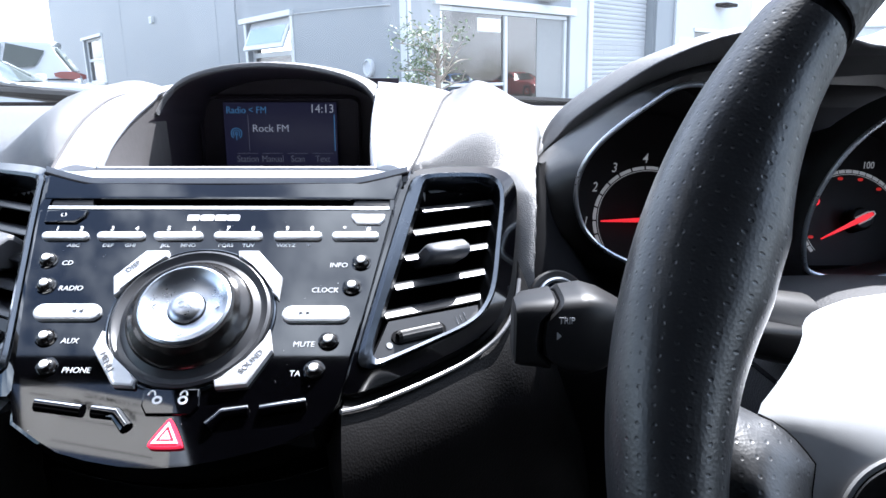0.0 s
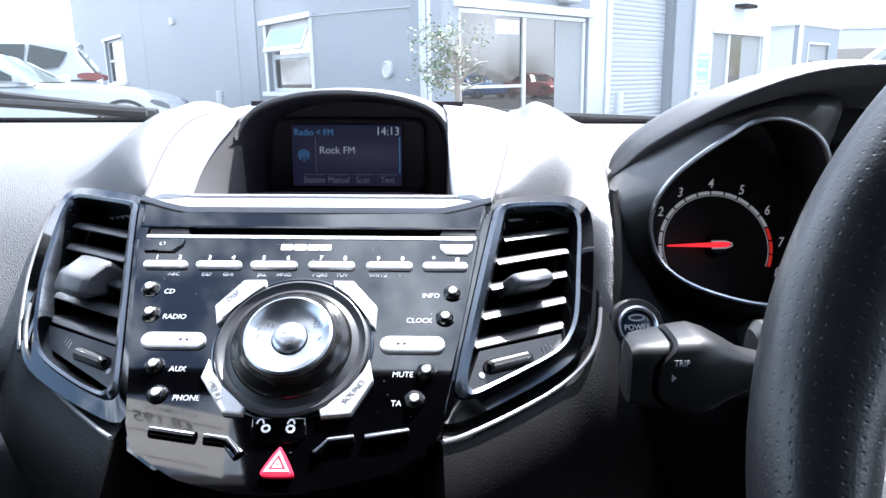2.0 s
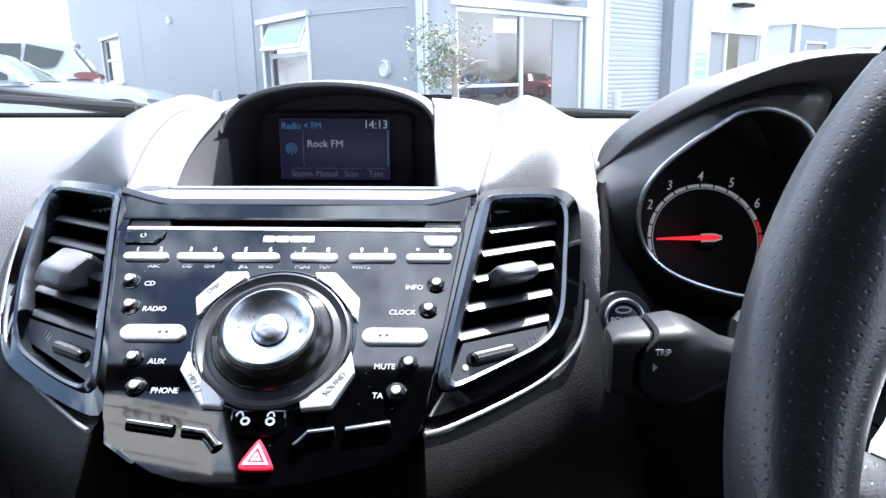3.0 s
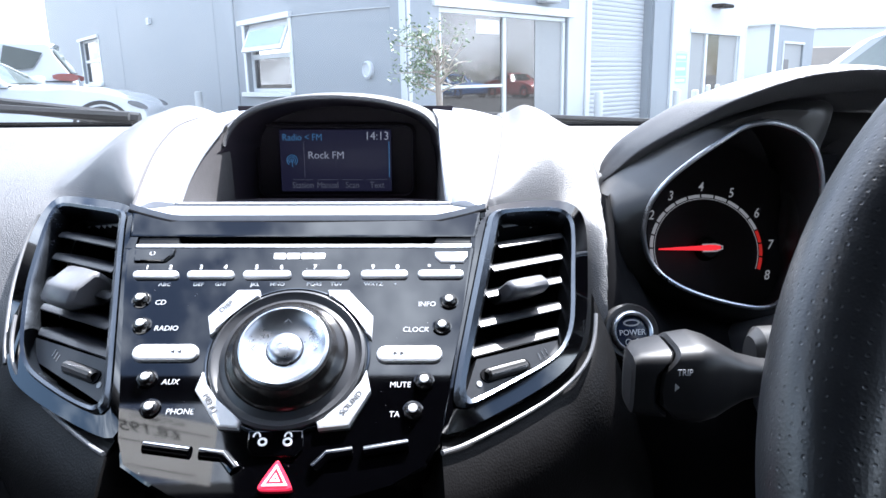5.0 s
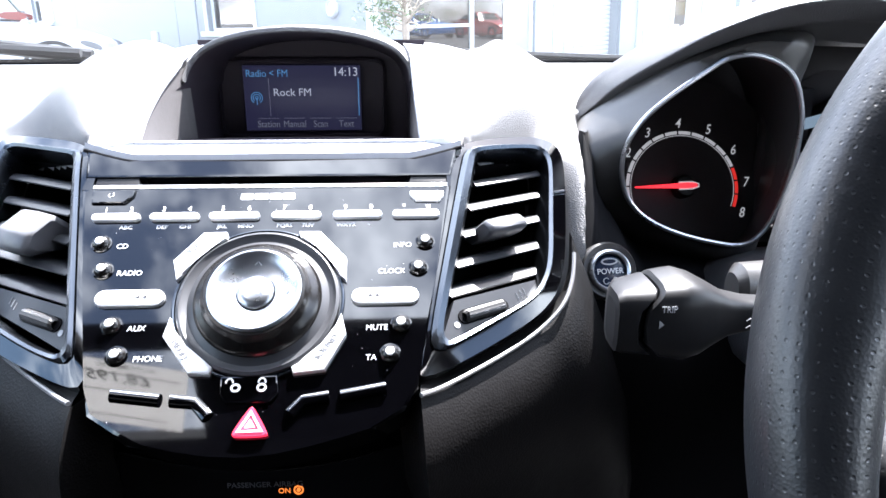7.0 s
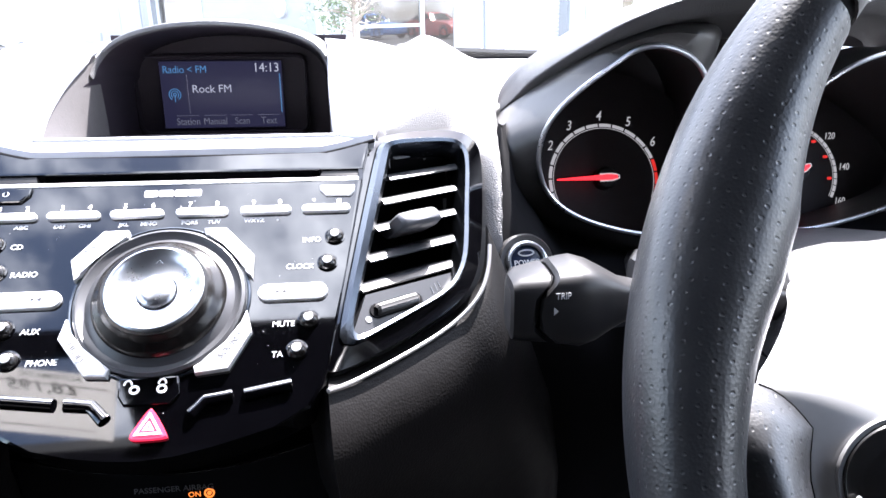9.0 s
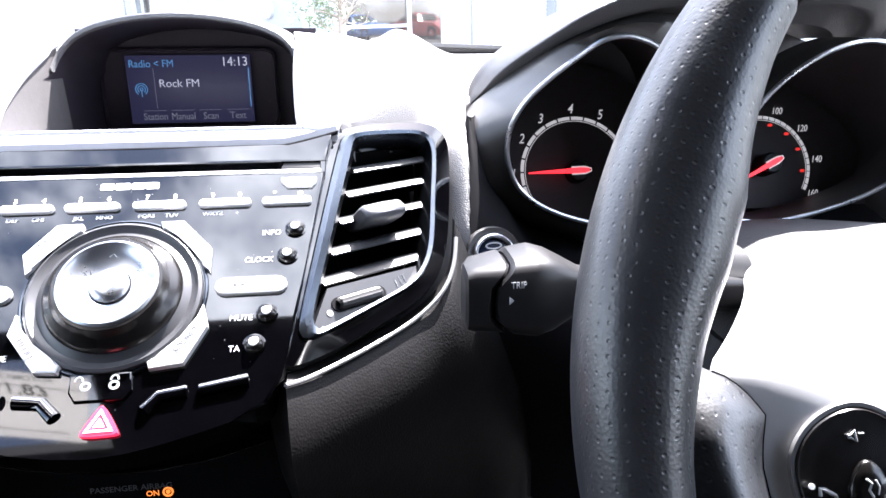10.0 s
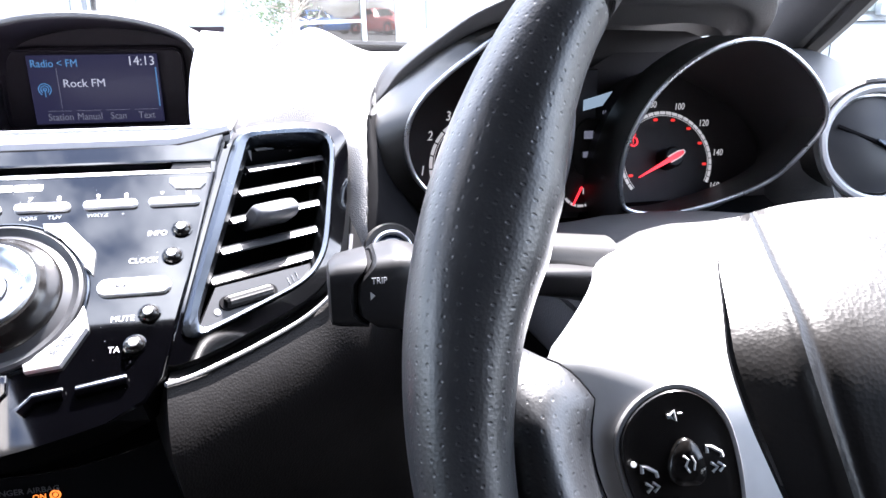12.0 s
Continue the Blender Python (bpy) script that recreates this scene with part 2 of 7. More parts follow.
M_FRAMEW = mat("white_window_frame", (0.60, 0.63, 0.64), 0.4, var=0.04, var_scale=4)
# pale blue metal stands in for sky mirrored in the sash glass
M_BRIGHTPANE = mat("sky_reflection_pane", (0.55, 0.62, 0.70), 0.06, 0.6)
M_PALEPANE = mat("pale_car_glass", (0.17, 0.20, 0.195), 0.06, spec=0.3, var=0.1, var_scale=3)
M_FRAMEG = mat("grey_window_frame", (0.38, 0.40, 0.42), 0.5, var=0.05, var_scale=3)
M_PANE = glass("shop_glass", (0.5, 0.52, 0.5), 1.9, 1.0)
M_BLIND = mat("frosted_film", (0.27, 0.28, 0.28), 0.5, var=0.08, var_scale=20)
M_ROOM = mat("room_grey", (0.16, 0.155, 0.15), 0.8, var=0.1, var_scale=1.5)
M_SHUTTER = mat("shutter_steel", (0.42, 0.44, 0.46), 0.45, 0.1, var=0.06, var_scale=2, rough_var=0.05)
M_TARMAC = mat("asphalt", (0.10, 0.10, 0.10), 0.9, var=0.2, var_scale=0.9, bump=0.4, bump_scale=60, bump_dist=0.004)
M_GREYPOST = mat("grey_painted_steel", (0.48, 0.50, 0.50), 0.5, var=0.08, var_scale=6)
M_CARWHITE = mat("silver_white_car_paint", (0.42, 0.45, 0.48), 0.22, coat=0.6, var=0.02, var_scale=2)
M_CARSILVER = mat("silver_car_paint", (0.34, 0.36, 0.38), 0.3, 0.2, coat=0.6, var=0.03, var_scale=2)
M_CARBLUE = mat("blue_car_paint", (0.04, 0.22, 0.62), 0.3, coat=0.6, var=0.03, var_scale=2)
M_CARRED = mat("red_car_paint", (0.55, 0.05, 0.04), 0.3, coat=0.6, var=0.03, var_scale=2)
M_CARGLASS = mat("car_glass", (0.055, 0.068, 0.066), 0.05, spec=0.15, var=0.1, var_scale=3)
M_TYRE = mat("tyre", (0.02, 0.02, 0.02), 0.8, var=0.2, var_scale=15)
M_RIMS = mat("alloy", (0.5, 0.51, 0.52), 0.3, 0.9, var=0.05, var_scale=15)
M_LAMPGLASS = mat("lamp_glass", (0.14, 0.15, 0.165), 0.1, 0.3, var=0.15, var_scale=20)
M_TAIL = mat("tail_lamp", (0.20, 0.035, 0.03), 0.2, var=0.1, var_scale=10)
M_BARK = mat("bark", (0.26, 0.22, 0.18), 0.85, var=0.2, var_scale=20, bump=0.4, bump_scale=60, bump_dist=0.003)
M_LEAF = mat("leaf", (0.075, 0.13, 0.05), 0.5, var=0.35, var_scale=6)
M_SIGNBLUE = mat("blue_sign", (0.30, 0.48, 0.70), 0.5, var=0.05, var_scale=4)


# ---------- mesh helpers ----------
def part(name, bm, material, parent=None, label="", m=None, sharp=35):
    """Link a bmesh as one mesh object, under a thing or part if one is given."""
    me = bpy.data.meshes.new(name)
    bmesh.ops.recalc_face_normals(bm, faces=bm.faces[:])
    bm.to_mesh(me)
    bm.free()
    me.polygons.foreach_set("use_smooth", [True] * len(me.polygons))
    me.set_sharp_from_angle(angle=radians(sharp))
    # many-sided caps are flat, with hard edges
    for p in me.polygons:
        if p.loop_total > 4:
            p.use_smooth = False
            for li in p.loop_indices:
                me.edges[me.loops[li].edge_index].use_edge_sharp = True
    me.materials.append(material)
    ob = new(name, me)
    if m is not None:
        ob.matrix_basis = m
    if parent is not None:
        ob.parent = parent
    if label:
        ob["label"] = label
    return ob


def thing(name, label, category, m=None, group="", kind=""):
    ob = new(name)
    ob.empty_display_size = 0.02
    if m is not None:
        ob.matrix_basis = m
    return tagged(ob, label, category, group, kind)


def smooth_poly(pts, n=1, closed=True):
    """Chaikin corner cutting."""
    for _ in range(n):
        out = []
        c = len(pts)
        for i in range(c if closed else c - 1):
            a, b = Vector(pts[i]), Vector(pts[(i + 1) % c])
            out += [a * 0.75 + b * 0.25, a * 0.25 + b * 0.75]
        if not closed:
            out = [Vector(pts[0])] + out + [Vector(pts[-1])]
        pts = out
    return [Vector(p) for p in pts]


def resample(pts, n, closed=True):
    pts = [Vector(p) for p in pts]
    if closed:
        pts = pts + [pts[0]]
    d = [0.0]
    for a, b in zip(pts, pts[1:]):
        d.append(d[-1] + (b - a).length)
    out, k = [], 0
    for i in range(n):
        s = d[-1] * i / (n if closed else n - 1)
        while k < len(d) - 2 and d[k + 1] < s:
            k += 1
        f = (s - d[k]) / max(1e-9, d[k + 1] - d[k])
        out.append(pts[k].lerp(pts[k + 1], min(1, f)))
    return out


def bevel_edges(bm, edges, w, seg=2):
    if w > 0 and edges:
        bmesh.ops.bevel(bm, geom=edges, offset=w, segments=seg, profile=0.6, affect='EDGES', clamp_overlap=True)


def prism(poly, d0, d1, bevel=0.0, seg=2):
    """A 2D outline in the local xy plane, from depth d0 to d1 along local z, with a rounded front edge."""
    bm = bmesh.new()
    lo = [bm.verts.new((p[0], p[1], d0)) for p in poly]
    hi = [bm.verts.new((p[0], p[1], d1)) for p in poly]
    bm.faces.new(lo[::-1])
    top = bm.faces.new(hi)
    c = len(poly)
    for i in range(c):
        bm.faces.new((lo[i], lo[(i + 1) % c], hi[(i + 1) % c], hi[i]))
    bevel_edges(bm, list(top.edges), bevel, seg)
    return bm


def box(sx, sy, sz, bevel=0.0, seg=2, at=(0, 0, 0)):
    bm = bmesh.new()
    bmesh.ops.create_cube(bm, size=1, matrix=Matrix.Translation(at) @ Matrix.Diagonal((sx, sy, sz, 1)))
    bevel_edges(bm, bm.edges[:], bevel, seg)
    return bm


def grid(rows, closed_u=False, thick=None):
    """Quads over rows of points; thick: a vector that gives the sheet a back."""
    bm = bmesh.new()
    vs = [[bm.verts.new(p) for p in r] for r in rows]
    for a, b in zip(vs, vs[1:]):
        c = len(a)
        for i in range(c if closed_u else c - 1):
            j = (i + 1) % c
            bm.faces.new((a[i], a[j], b[j], b[i]))
    if thick is not None:
        geo = bmesh.ops.extrude_face_region(bm, geom=bm.faces[:])
        moved = [g for g in geo["geom"] if isinstance(g, bmesh.types.BMVert)]
        bmesh.ops.translate(bm, verts=moved, vec=thick)
    return bm


def tube(path, radius, seg=10, closed=False, flat=1.0, side=None):
    """A round bar along a path. radius: one, or one for each point; flat squeezes it along `side`."""
    path = [Vector(p) for p in path]
    n = len(path)
    rows = []
    for i, p in enumerate(path):
        a = path[(i - 1) % n] if closed or i > 0 else p
        b = path[(i + 1) % n] if closed or i < n - 1 else p
        t = (b - a).normalized()
        s = Vector(side) if side is not None else (Vector((0, 0, 1)) if abs(t.z) < 0.9 else Vector((1, 0, 0)))
        u = t.cross(s).normalized()
        v = u.cross(t).normalized()
        r = radius[i] if isinstance(radius, (list, tuple)) else radius
        rows.append([p + u * math.cos(k * math.tau / seg) * r + v * math.sin(k * math.tau / seg) * r * flat for k in range(seg)])
    bm = bmesh.new()
    vs = [[bm.verts.new(q) for q in r] for r in rows]
    for i in range(n if closed else n - 1):
        a, b = vs[i], vs[(i + 1) % n]
        for k in range(seg):
            bm.faces.new((a[k], a[(k + 1) % seg], b[(k + 1) % seg], b[k]))
    if not closed:
        bm.faces.new(vs[0][::-1])
        bm.faces.new(vs[-1])
    return bm


def lathe(profile, seg=48):
    """Turn (radius, height) pairs round local z."""
    bm = bmesh.new()
    rings = []
    for r, z in profile:
        if r < 1e-6:
            rings.append([bm.verts.new((0, 0, z))])
        else:
            rings.append([bm.verts.new((r * math.cos(k * math.tau / seg), r * math.sin(k * math.tau / seg), z)) for k in range(seg)])
    for a, b in zip(rings, rings[1:]):
        for k in range(seg):
            j = (k + 1) % seg
            if len(a) == 1 and len(b) > 1:
                bm.faces.new((a[0], b[j], b[k]))
            elif len(b) == 1 and len(a) > 1:
                bm.faces.new((a[k], a[j], b[0]))
            elif len(a) > 1:
                bm.faces.new((a[k], a[j], b[j], b[k]))
    return bm


def band(outer, inner, steps):
    """A closed frame between two outlines of equal count. steps: (share from outer to inner, height)."""
    rows = []
    for f, h in steps:
        rows.append([Vector((o[0] + (i[0] - o[0]) * f, o[1] + (i[1] - o[1]) * f, h)) for o, i in zip(outer, inner)])
    return grid(rows, closed_u=True)


def arc(cx, cy, r, a0, a1, n):
    return [Vector((cx + r * math.cos(radians(a0 + (a1 - a0) * i / (n - 1))), cy + r * math.sin(radians(a0 + (a1 - a0) * i / (n - 1))))) for i in range(n)]


def pill(cx, cy, w, h, n=8):
    r = h / 2
    return arc(cx + w / 2 - r, cy, r, -90, 90, n) + arc(cx - w / 2 + r, cy, r, 90, 270, n)


def rounded(w, h, r, n=5):
    """A rectangle with round corners about the origin."""
    w, h = w / 2 - r, h / 2 - r
    return arc(w, h, r, 0, 90, n) + arc(-w, h, r, 90, 180, n) + arc(-w, -h, r, 180, 270, n) + arc(w, -h, r, 270, 360, n)


def letters(name, body, m, size, material, parent, thick=0.00012, align='CENTER', squeeze=1.0, label="", bold=0.004, shear=0.0):
    """Words as a thin mesh, standing on the local xy plane of m."""
    cu = bpy.data.curves.new(name, 'FONT')
    cu.body = body
    cu.size = 1.0
    cu.extrude = thick / size
    cu.offset = bold
    cu.shear = shear
    cu.align_x = align
    cu.align_y = 'CENTER'
    cu.resolution_u = 3
    tmp = bpy.data.objects.new("letters_source", cu)
    me = bpy.data.meshes.new_from_object(tmp)
    bpy.data.objects.remove(tmp)
    me.transform(Matrix.Diagonal((size, size, size, 1)))
    me.name = name
    me.materials.clear()
    me.materials.append(material)
    ob = new(name, me)
    ob.matrix_basis = m @ Matrix.Diagonal((squeeze, 1, 1, 1))
    if parent is not None:
        ob.parent = parent
    if label:
        ob["label"] = label
    return ob


def frame_of(origin, x, y, z):
    m = Matrix.Identity(4)
    for i, v in enumerate((x, y, z)):
        for k in range(3):
            m[k][i] = v[k]
    m.translation = origin
    return m


def mm(pts):
    return [Vector([c * 0.001 for c in p]) for p in pts]


def smoothstep(a, b, x):
    t = min(1, max(0, (x - a) / (b - a)))
    return t * t * (3 - 2 * t)


def interp(x, pts):
    for (x0, y0), (x1, y1) in zip(pts, pts[1:]):
        if x <= x1:
            t = max(0, (x - x0) / (x1 - x0))
            return y0 + (y1 - y0) * t
    return pts[-1][1]


X0 = -0.1266                                   # the car's middle line
FACE = frame_of((X0, 0.3747, 1.0171), (1, 0, 0), (0, 0.7675, 0.6411), (0, -0.6411, 0.7675))
VENT_R = frame_of((-0.011, 0.430, 1.046), (0.8403, 0.5421, 0), (-0.3659, 0.5672, 0.7378), (0.4, -0.62, 0.675))
VENT_L = frame_of((2 * X0 + 0.011, 0.430, 1.046), (0.8403, -0.5421, 0), (0.3659, 0.5672, 0.7378), (-0.4, -0.62, 0.675))


# ---------- cabin shell ----------
def catmull(pts, n):
    """n points on a smooth curve through pts."""
    pts = [Vector(p) for p in pts]
    out = []
    segs = len(pts) - 1
    for i in range(n):
        f = segs * i / (n - 1)
        k = min(int(f), segs - 1)
        t = f - k
        p0, p1, p2, p3 = pts[max(k - 1, 0)], pts[k], pts[k + 1], pts[min(k + 2, segs)]
        out.append(0.5 * ((2 * p1) + (p2 - p0) * t + (2 * p0 - 5 * p1 + 4 * p2 - p3) * t * t + (3 * p1 - p0 - 3 * p2 + p3) * t ** 3))
    return out


def mirror(p):
    return Vector((2 * X0 - p[0], p[1], p[2]))


HEADER_Y, HEADER_Z = 0.085, 1.428
roof = part("headlining", grid([[(x, y, z - 0.05 * abs((x - X0) / 0.62) ** 3) for x in np.linspace(X0 - 0.62, X0 + 0.62, 13)]
                                for y, z in ((HEADER_Y, HEADER_Z), (0.0, 1.440), (-0.2, 1.45), (-0.8, 1.44), (-1.5, 1.38))], thick=(0, 0, 0.03)), M_ROOF)
tagged(roof, "dark fabric headlining of the car roof", "roof lining", kind="structure")
for name, sgn in (("door_1", 1), ("door_2", -1)):
    xs = X0 + sgn * 0.74
    d = part(name, box(0.06, 2.3, 0.62, 0.02, at=(xs, -0.42, 0.70)), M_TRIM)
    tagged(d, "grey plastic lining of the car door", "door", kind="structure")
    p = part("trim", tube([(X0 + sgn * 0.66, -0.35, 1.39), (X0 + sgn * 0.72, -0.4, 1.02)], 0.045, 8), M_TRIM)
    tagged(p, "grey trim of the pillar behind the front door", "pillar", kind="structure")
    p = part("trim", tube([(X0 + sgn * 0.61, HEADER_Y - 0.02, HEADER_Z - 0.02), (X0 + sgn * 0.60, -0.4, 1.395), (X0 + sgn * 0.58, -1.4, 1.36)], 0.04, 8), M_TRIM)
    tagged(p, "grey trim of the roof side rail", "roof rail", kind="structure")
    # unseen wall, added to keep rear side light off the lower dashboard
    p = part("light_block_wall", box(0.03, 1.06, 0.44, 0.01, at=(X0 + sgn * 0.70, -0.95, 1.20)), M_ROOF)
    tagged(p, "unseen dark wall added to block light from the rear side", "side wall", kind="structure")
    ys = np.linspace(-0.35, 0.78, 10)
    low_edge = [(X0 + sgn * 0.735, y, 1.012) for y in ys]
    top_edge = [(X0 + sgn * interp(y, [(0.08, 0.640), (0.44, 0.668), (0.66, 0.705), (0.80, 0.735)]), y, interp(y, [(-0.35, 1.395), (0.08, 1.42), (0.44, 1.27), (0.66, 1.135), (0.80, 1.060)])) for y in ys]
    p = part("side_pane", grid([low_edge, top_edge]), M_SIDEGLASS)
    p.visible_shadow = False
    tagged(p, "lightly tinted side window of the front door", "side window", kind="structure")
rear = part("wall_rear", box(1.5, 0.06, 1.06, 0.02, at=(X0, -1.5, 0.87)), M_ROOF)
tagged(rear, "grey lining behind the rear seats", "rear wall", kind="structure")
floor = part("floor", box(1.5, 2.6, 0.04, 0.01, at=(X0, -0.3, 0.32)), M_ROOF)
tagged(floor, "dark carpet of the car floor", "floor", kind="structure")
bulk = part("wall_front", box(1.5, 0.05, 0.72, 0.01, at=(X0, 0.84, 0.68)), M_DARK)
tagged(bulk, "black bulkhead behind the dashboard", "bulkhead", kind="structure")

# windscreen with its pillars
screen = thing("windscreen", "clear raked windscreen above the dashboard", "windscreen", kind="structure")
rows = []
for j in range(9):
    v = j / 8
    half = 0.70 - 0.11 * v
    rows.append([(X0 + half * s, 0.87 - 0.785 * v - 0.05 * s * s * (1 - v * 0.5), 1.062 + 0.367 * v) for s in np.linspace(-1, 1, 15)])
pane = part("pane", grid(rows), M_GLASS, screen)
pane.visible_shadow = False
part("black_edge", grid([[(X0 + 0.71 * s, 0.88 - 0.05 * s * s - k[0], 1.060 + k[1]) for s in np.linspace(-1, 1, 25)] for k in ((0, 0), (0.028, 0.0145), (0.030, 0.010))]), M_DARK, screen, "black printed band along the foot of the glass")
for sgn in (1, -1):
    px = 0.7166 * sgn + X0
    path = catmull([(X0 + sgn * 0.720, 0.82, 1.071), (X0 + sgn * 0.669, 0.66, 1.145), (X0 + sgn * 0.628, 0.44, 1.281), (X0 + sgn * 0.592, 0.08, 1.44)], 14)
    p = part("trim", tube(path, 0.030, 12, flat=1.2), M_TRIM)
    tagged(p, "grey plastic lining of the raked windscreen pillar", "windscreen pillar", kind="structure")
    p = part("trim", tube([q + Vector((sgn * 0.022, -0.012, -0.026)) for q in path], 0.014, 8), M_RUBBER)
    tagged(p, "black rubber seal along the windscreen pillar", "door seal", kind="structure")

# unseen dark band added to block sky along the glass top, open over the card
def on_glass(x, y, drop):
    return Vector((x, y, 1.062 + (0.87 - y) * 0.4675 - drop))


for x0, x1, y0, y1 in ((X0 - 0.60, X0 + 0.60, 0.207, 0.240), (X0 - 0.60, -0.452, 0.085, 0.207), (-0.284, X0 + 0.60, 0.085, 0.207)):
    part("top_band", grid([[on_glass(x, y, 0.010) for x in np.linspace(x0, x1, 9)] for y in (y0, y1)], thick=(0, 0, 0.0015)), M_DARK, screen, "unseen dark band added under the glass top, open over the card")
# price card inside the glass
c_x = Vector((-1, 0.23, -0.1076)).normalized()
c_n = Vector((0, -0.4235, -0.9059))
card = thing("paper_card", "white price card with handwriting, stuck inside the windscreen top", "card", frame_of((-0.371, 0.157, 1.382), c_x, c_n.cross(c_x), c_n))
part("sheet", grid([[(x, y, 0.0004 * math.sin(x * 40)) for x in np.linspace(-0.077, 0.080, 12)] for y in (-0.046, 0, 0.046)]), M_SHEET, card)
letters("print_type", "AUTOMATIC", pose(-0.014, 0.0395, 0.0008), 0.0085, M_INK, card, squeeze=1.2)
letters("print_price", "\u00a38,195", pose(-0.008, 0.0235, 0.0008), 0.021, M_INK, card, squeeze=1.15, shear=0.2)
for x0, x1, y in ((-0.07, 0.07, 0.0283), (-0.03, 0.04, 0.0035), (-0.06, 0.05, -0.034)):
    part("ink_bar", prism([(x0, y), (x1, y), (x1, y + 0.0012), (x0, y + 0.0012)], 0.0006, 0.0009), M_INK, card)

# ---------- dashboard ----------
PROF_A = [(0.44, 0.70), (0.43, 0.86), (0.412, 0.915), (0.398, 0.942), (0.405, 0.966), (0.436, 0.998), (0.478, 1.030), (0.53, 1.050), (0.60, 1.063), (0.70, 1.074), (0.855, 1.068)]
PROF_B = [(0.40, 0.70), (0.39, 0.86), (0.385, 0.90), (0.385, 0.935), (0.392, 0.965), (0.41, 0.995), (0.430, 1.030), (0.452, 1.050), (0.55, 1.062), (0.70, 1.074), (0.855, 1.068)]
PROF_C = [(0.58, 0.70), (0.575, 0.86), (0.57, 0.90), (0.57, 0.935), (0.57, 0.965), (0.57, 0.995), (0.572, 1.028), (0.59, 1.052), (0.64, 1.066), (0.71, 1.074), (0.855, 1.068)]
CA, CB, CC = (catmull([(0, *p) for p in q], 161) for q in (PROF_A, PROF_B, PROF_C))


# the right-hand border of the strip beside the vent, by height
STRIP_X = [(0.95, 0.0535), (0.986, 0.0549), (1.033, 0.0594), (1.05, 0.066), (1.07, 0.070)]


# the seam between the skin and the silver trim: distance from the middle, and height, by depth
SEAM_X = [(0.4166, 0.1059), (0.4384, 0.1109), (0.4674, 0.1159), (0.4997, 0.1209), (0.5448, 0.1259), (0.5909, 0.1309), (0.6577, 0.1359), (0.72, 0.1394), (0.78, 0.1414)]
SEAM_Z = [(0.4166, 1.0458), (0.4384, 1.0534), (0.4674, 1.0646), (0.4997, 1.0743), (0.5448, 1.0840), (0.5909, 1.0876), (0.6577, 1.0883), (0.72, 1.084), (0.78, 1.076)]


def pad_point(x, i):
    dx = abs(x - X0)
    w = smoothstep(0.115, 0.168, dx)
    p = CB[i].lerp(CA[i], w)
    zz = CA[i].z
    st = interp(zz, STRIP_X)
    p.y -= smoothstep(0.028, st, x) * interp(zz, [(0.945, 0.0), (0.966, 0.004), (0.986, 0.015), (1.030, 0.035), (1.05, 0.022), (1.068, 0.0)])
    c = smoothstep(st, st + interp(zz, [(0.99, 0.004), (1.03, 0.006), (1.05, 0.016)]), x) * (1 - smoothstep(0.392, 0.41, x))
    p = p.lerp(CC[i], c)
    y, z = p.y, p.z
    # along the silver trim's seam the skin meets it and swells into a ridge beside it
    d = dx - interp(y, SEAM_X)
    reach = interp(y, [(0.42, 0.004), (0.432, 0.008), (0.51, 0.085)])
    wy = smoothstep(0.410, 0.425, y) * (1 - smoothstep(0.74, 0.80, y)) * (1 - smoothstep(reach * 0.25, reach, d))
    rise = interp(y, [(0.43, 0.001), (0.50, 0.003), (0.58, 0.007), (0.68, 0.010), (0.78, 0.006)])
    aim = interp(y, SEAM_Z) + rise * smoothstep(0, 0.022, d) - 0.010 * (1 - smoothstep(-0.010, -0.0005, d))
    z += (aim - z) * wy
    z += 0.008 * smoothstep(0.60, 0.72, y) * (1 - smoothstep(0.72, 0.85, y)) * (1 - smoothstep(0.10, 0.2, dx))
    z -= 0.075 * (1 - smoothstep(0.078, 0.100, dx)) * smoothstep(0.40, 0.44, y) * (1 - smoothstep(0.66, 0.72, y))
    far = smoothstep(0.30, 0.62, dx)
    return Vector((x, y + 0.05 * far * (1 - smoothstep(0.55, 0.8, y)) - 0.05 * far * smoothstep(0.7, 0.85, y), z - 0.012 * far * (1 - smoothstep(0.5, 0.8, y))))


def behind_vent(p):
    """Whether a place on the skin lies inside the opening of a centre vent."""
    for base, flip in ((VENT_R, 1), (VENT_L, -1)):
        q = base.inverted() @ p
        u, v = q.x * 1000 * flip, q.y * 1000
        left = -7 + (v + 10) * 0.69
        right = (46 if flip > 0 else 61) + (v + 15) * (0.58 if flip > 0 else 0.62)
        if -106 < v < -10 and left < u < right:
            return True
    return False


dash = thing("dashboard", "black soft-grained car dashboard with silver centre trim", "dashboard")
xs = list(np.linspace(X0 - 0.70, X0 - 0.26, 24)) + list(np.linspace(X0 - 0.25, 0.05, 120)) + list(np.linspace(0.0525, 0.062, 9)) + list(np.linspace(0.065, 0.095, 13)) + list(np.linspace(0.11, 0.38, 10)) + list(np.linspace(0.39, 0.415, 6)) + list(np.linspace(0.43, X0 + 0.70, 8))
skin = grid([[pad_point(x, i) for x in xs] for i in range(161)])
bmesh.ops.delete(skin, geom=[f for f in skin.faces if behind_vent(f.calc_center_median())], context='FACES')
part("top_pad", skin, M_PAD, dash, "black grained soft-touch pad", sharp=60)

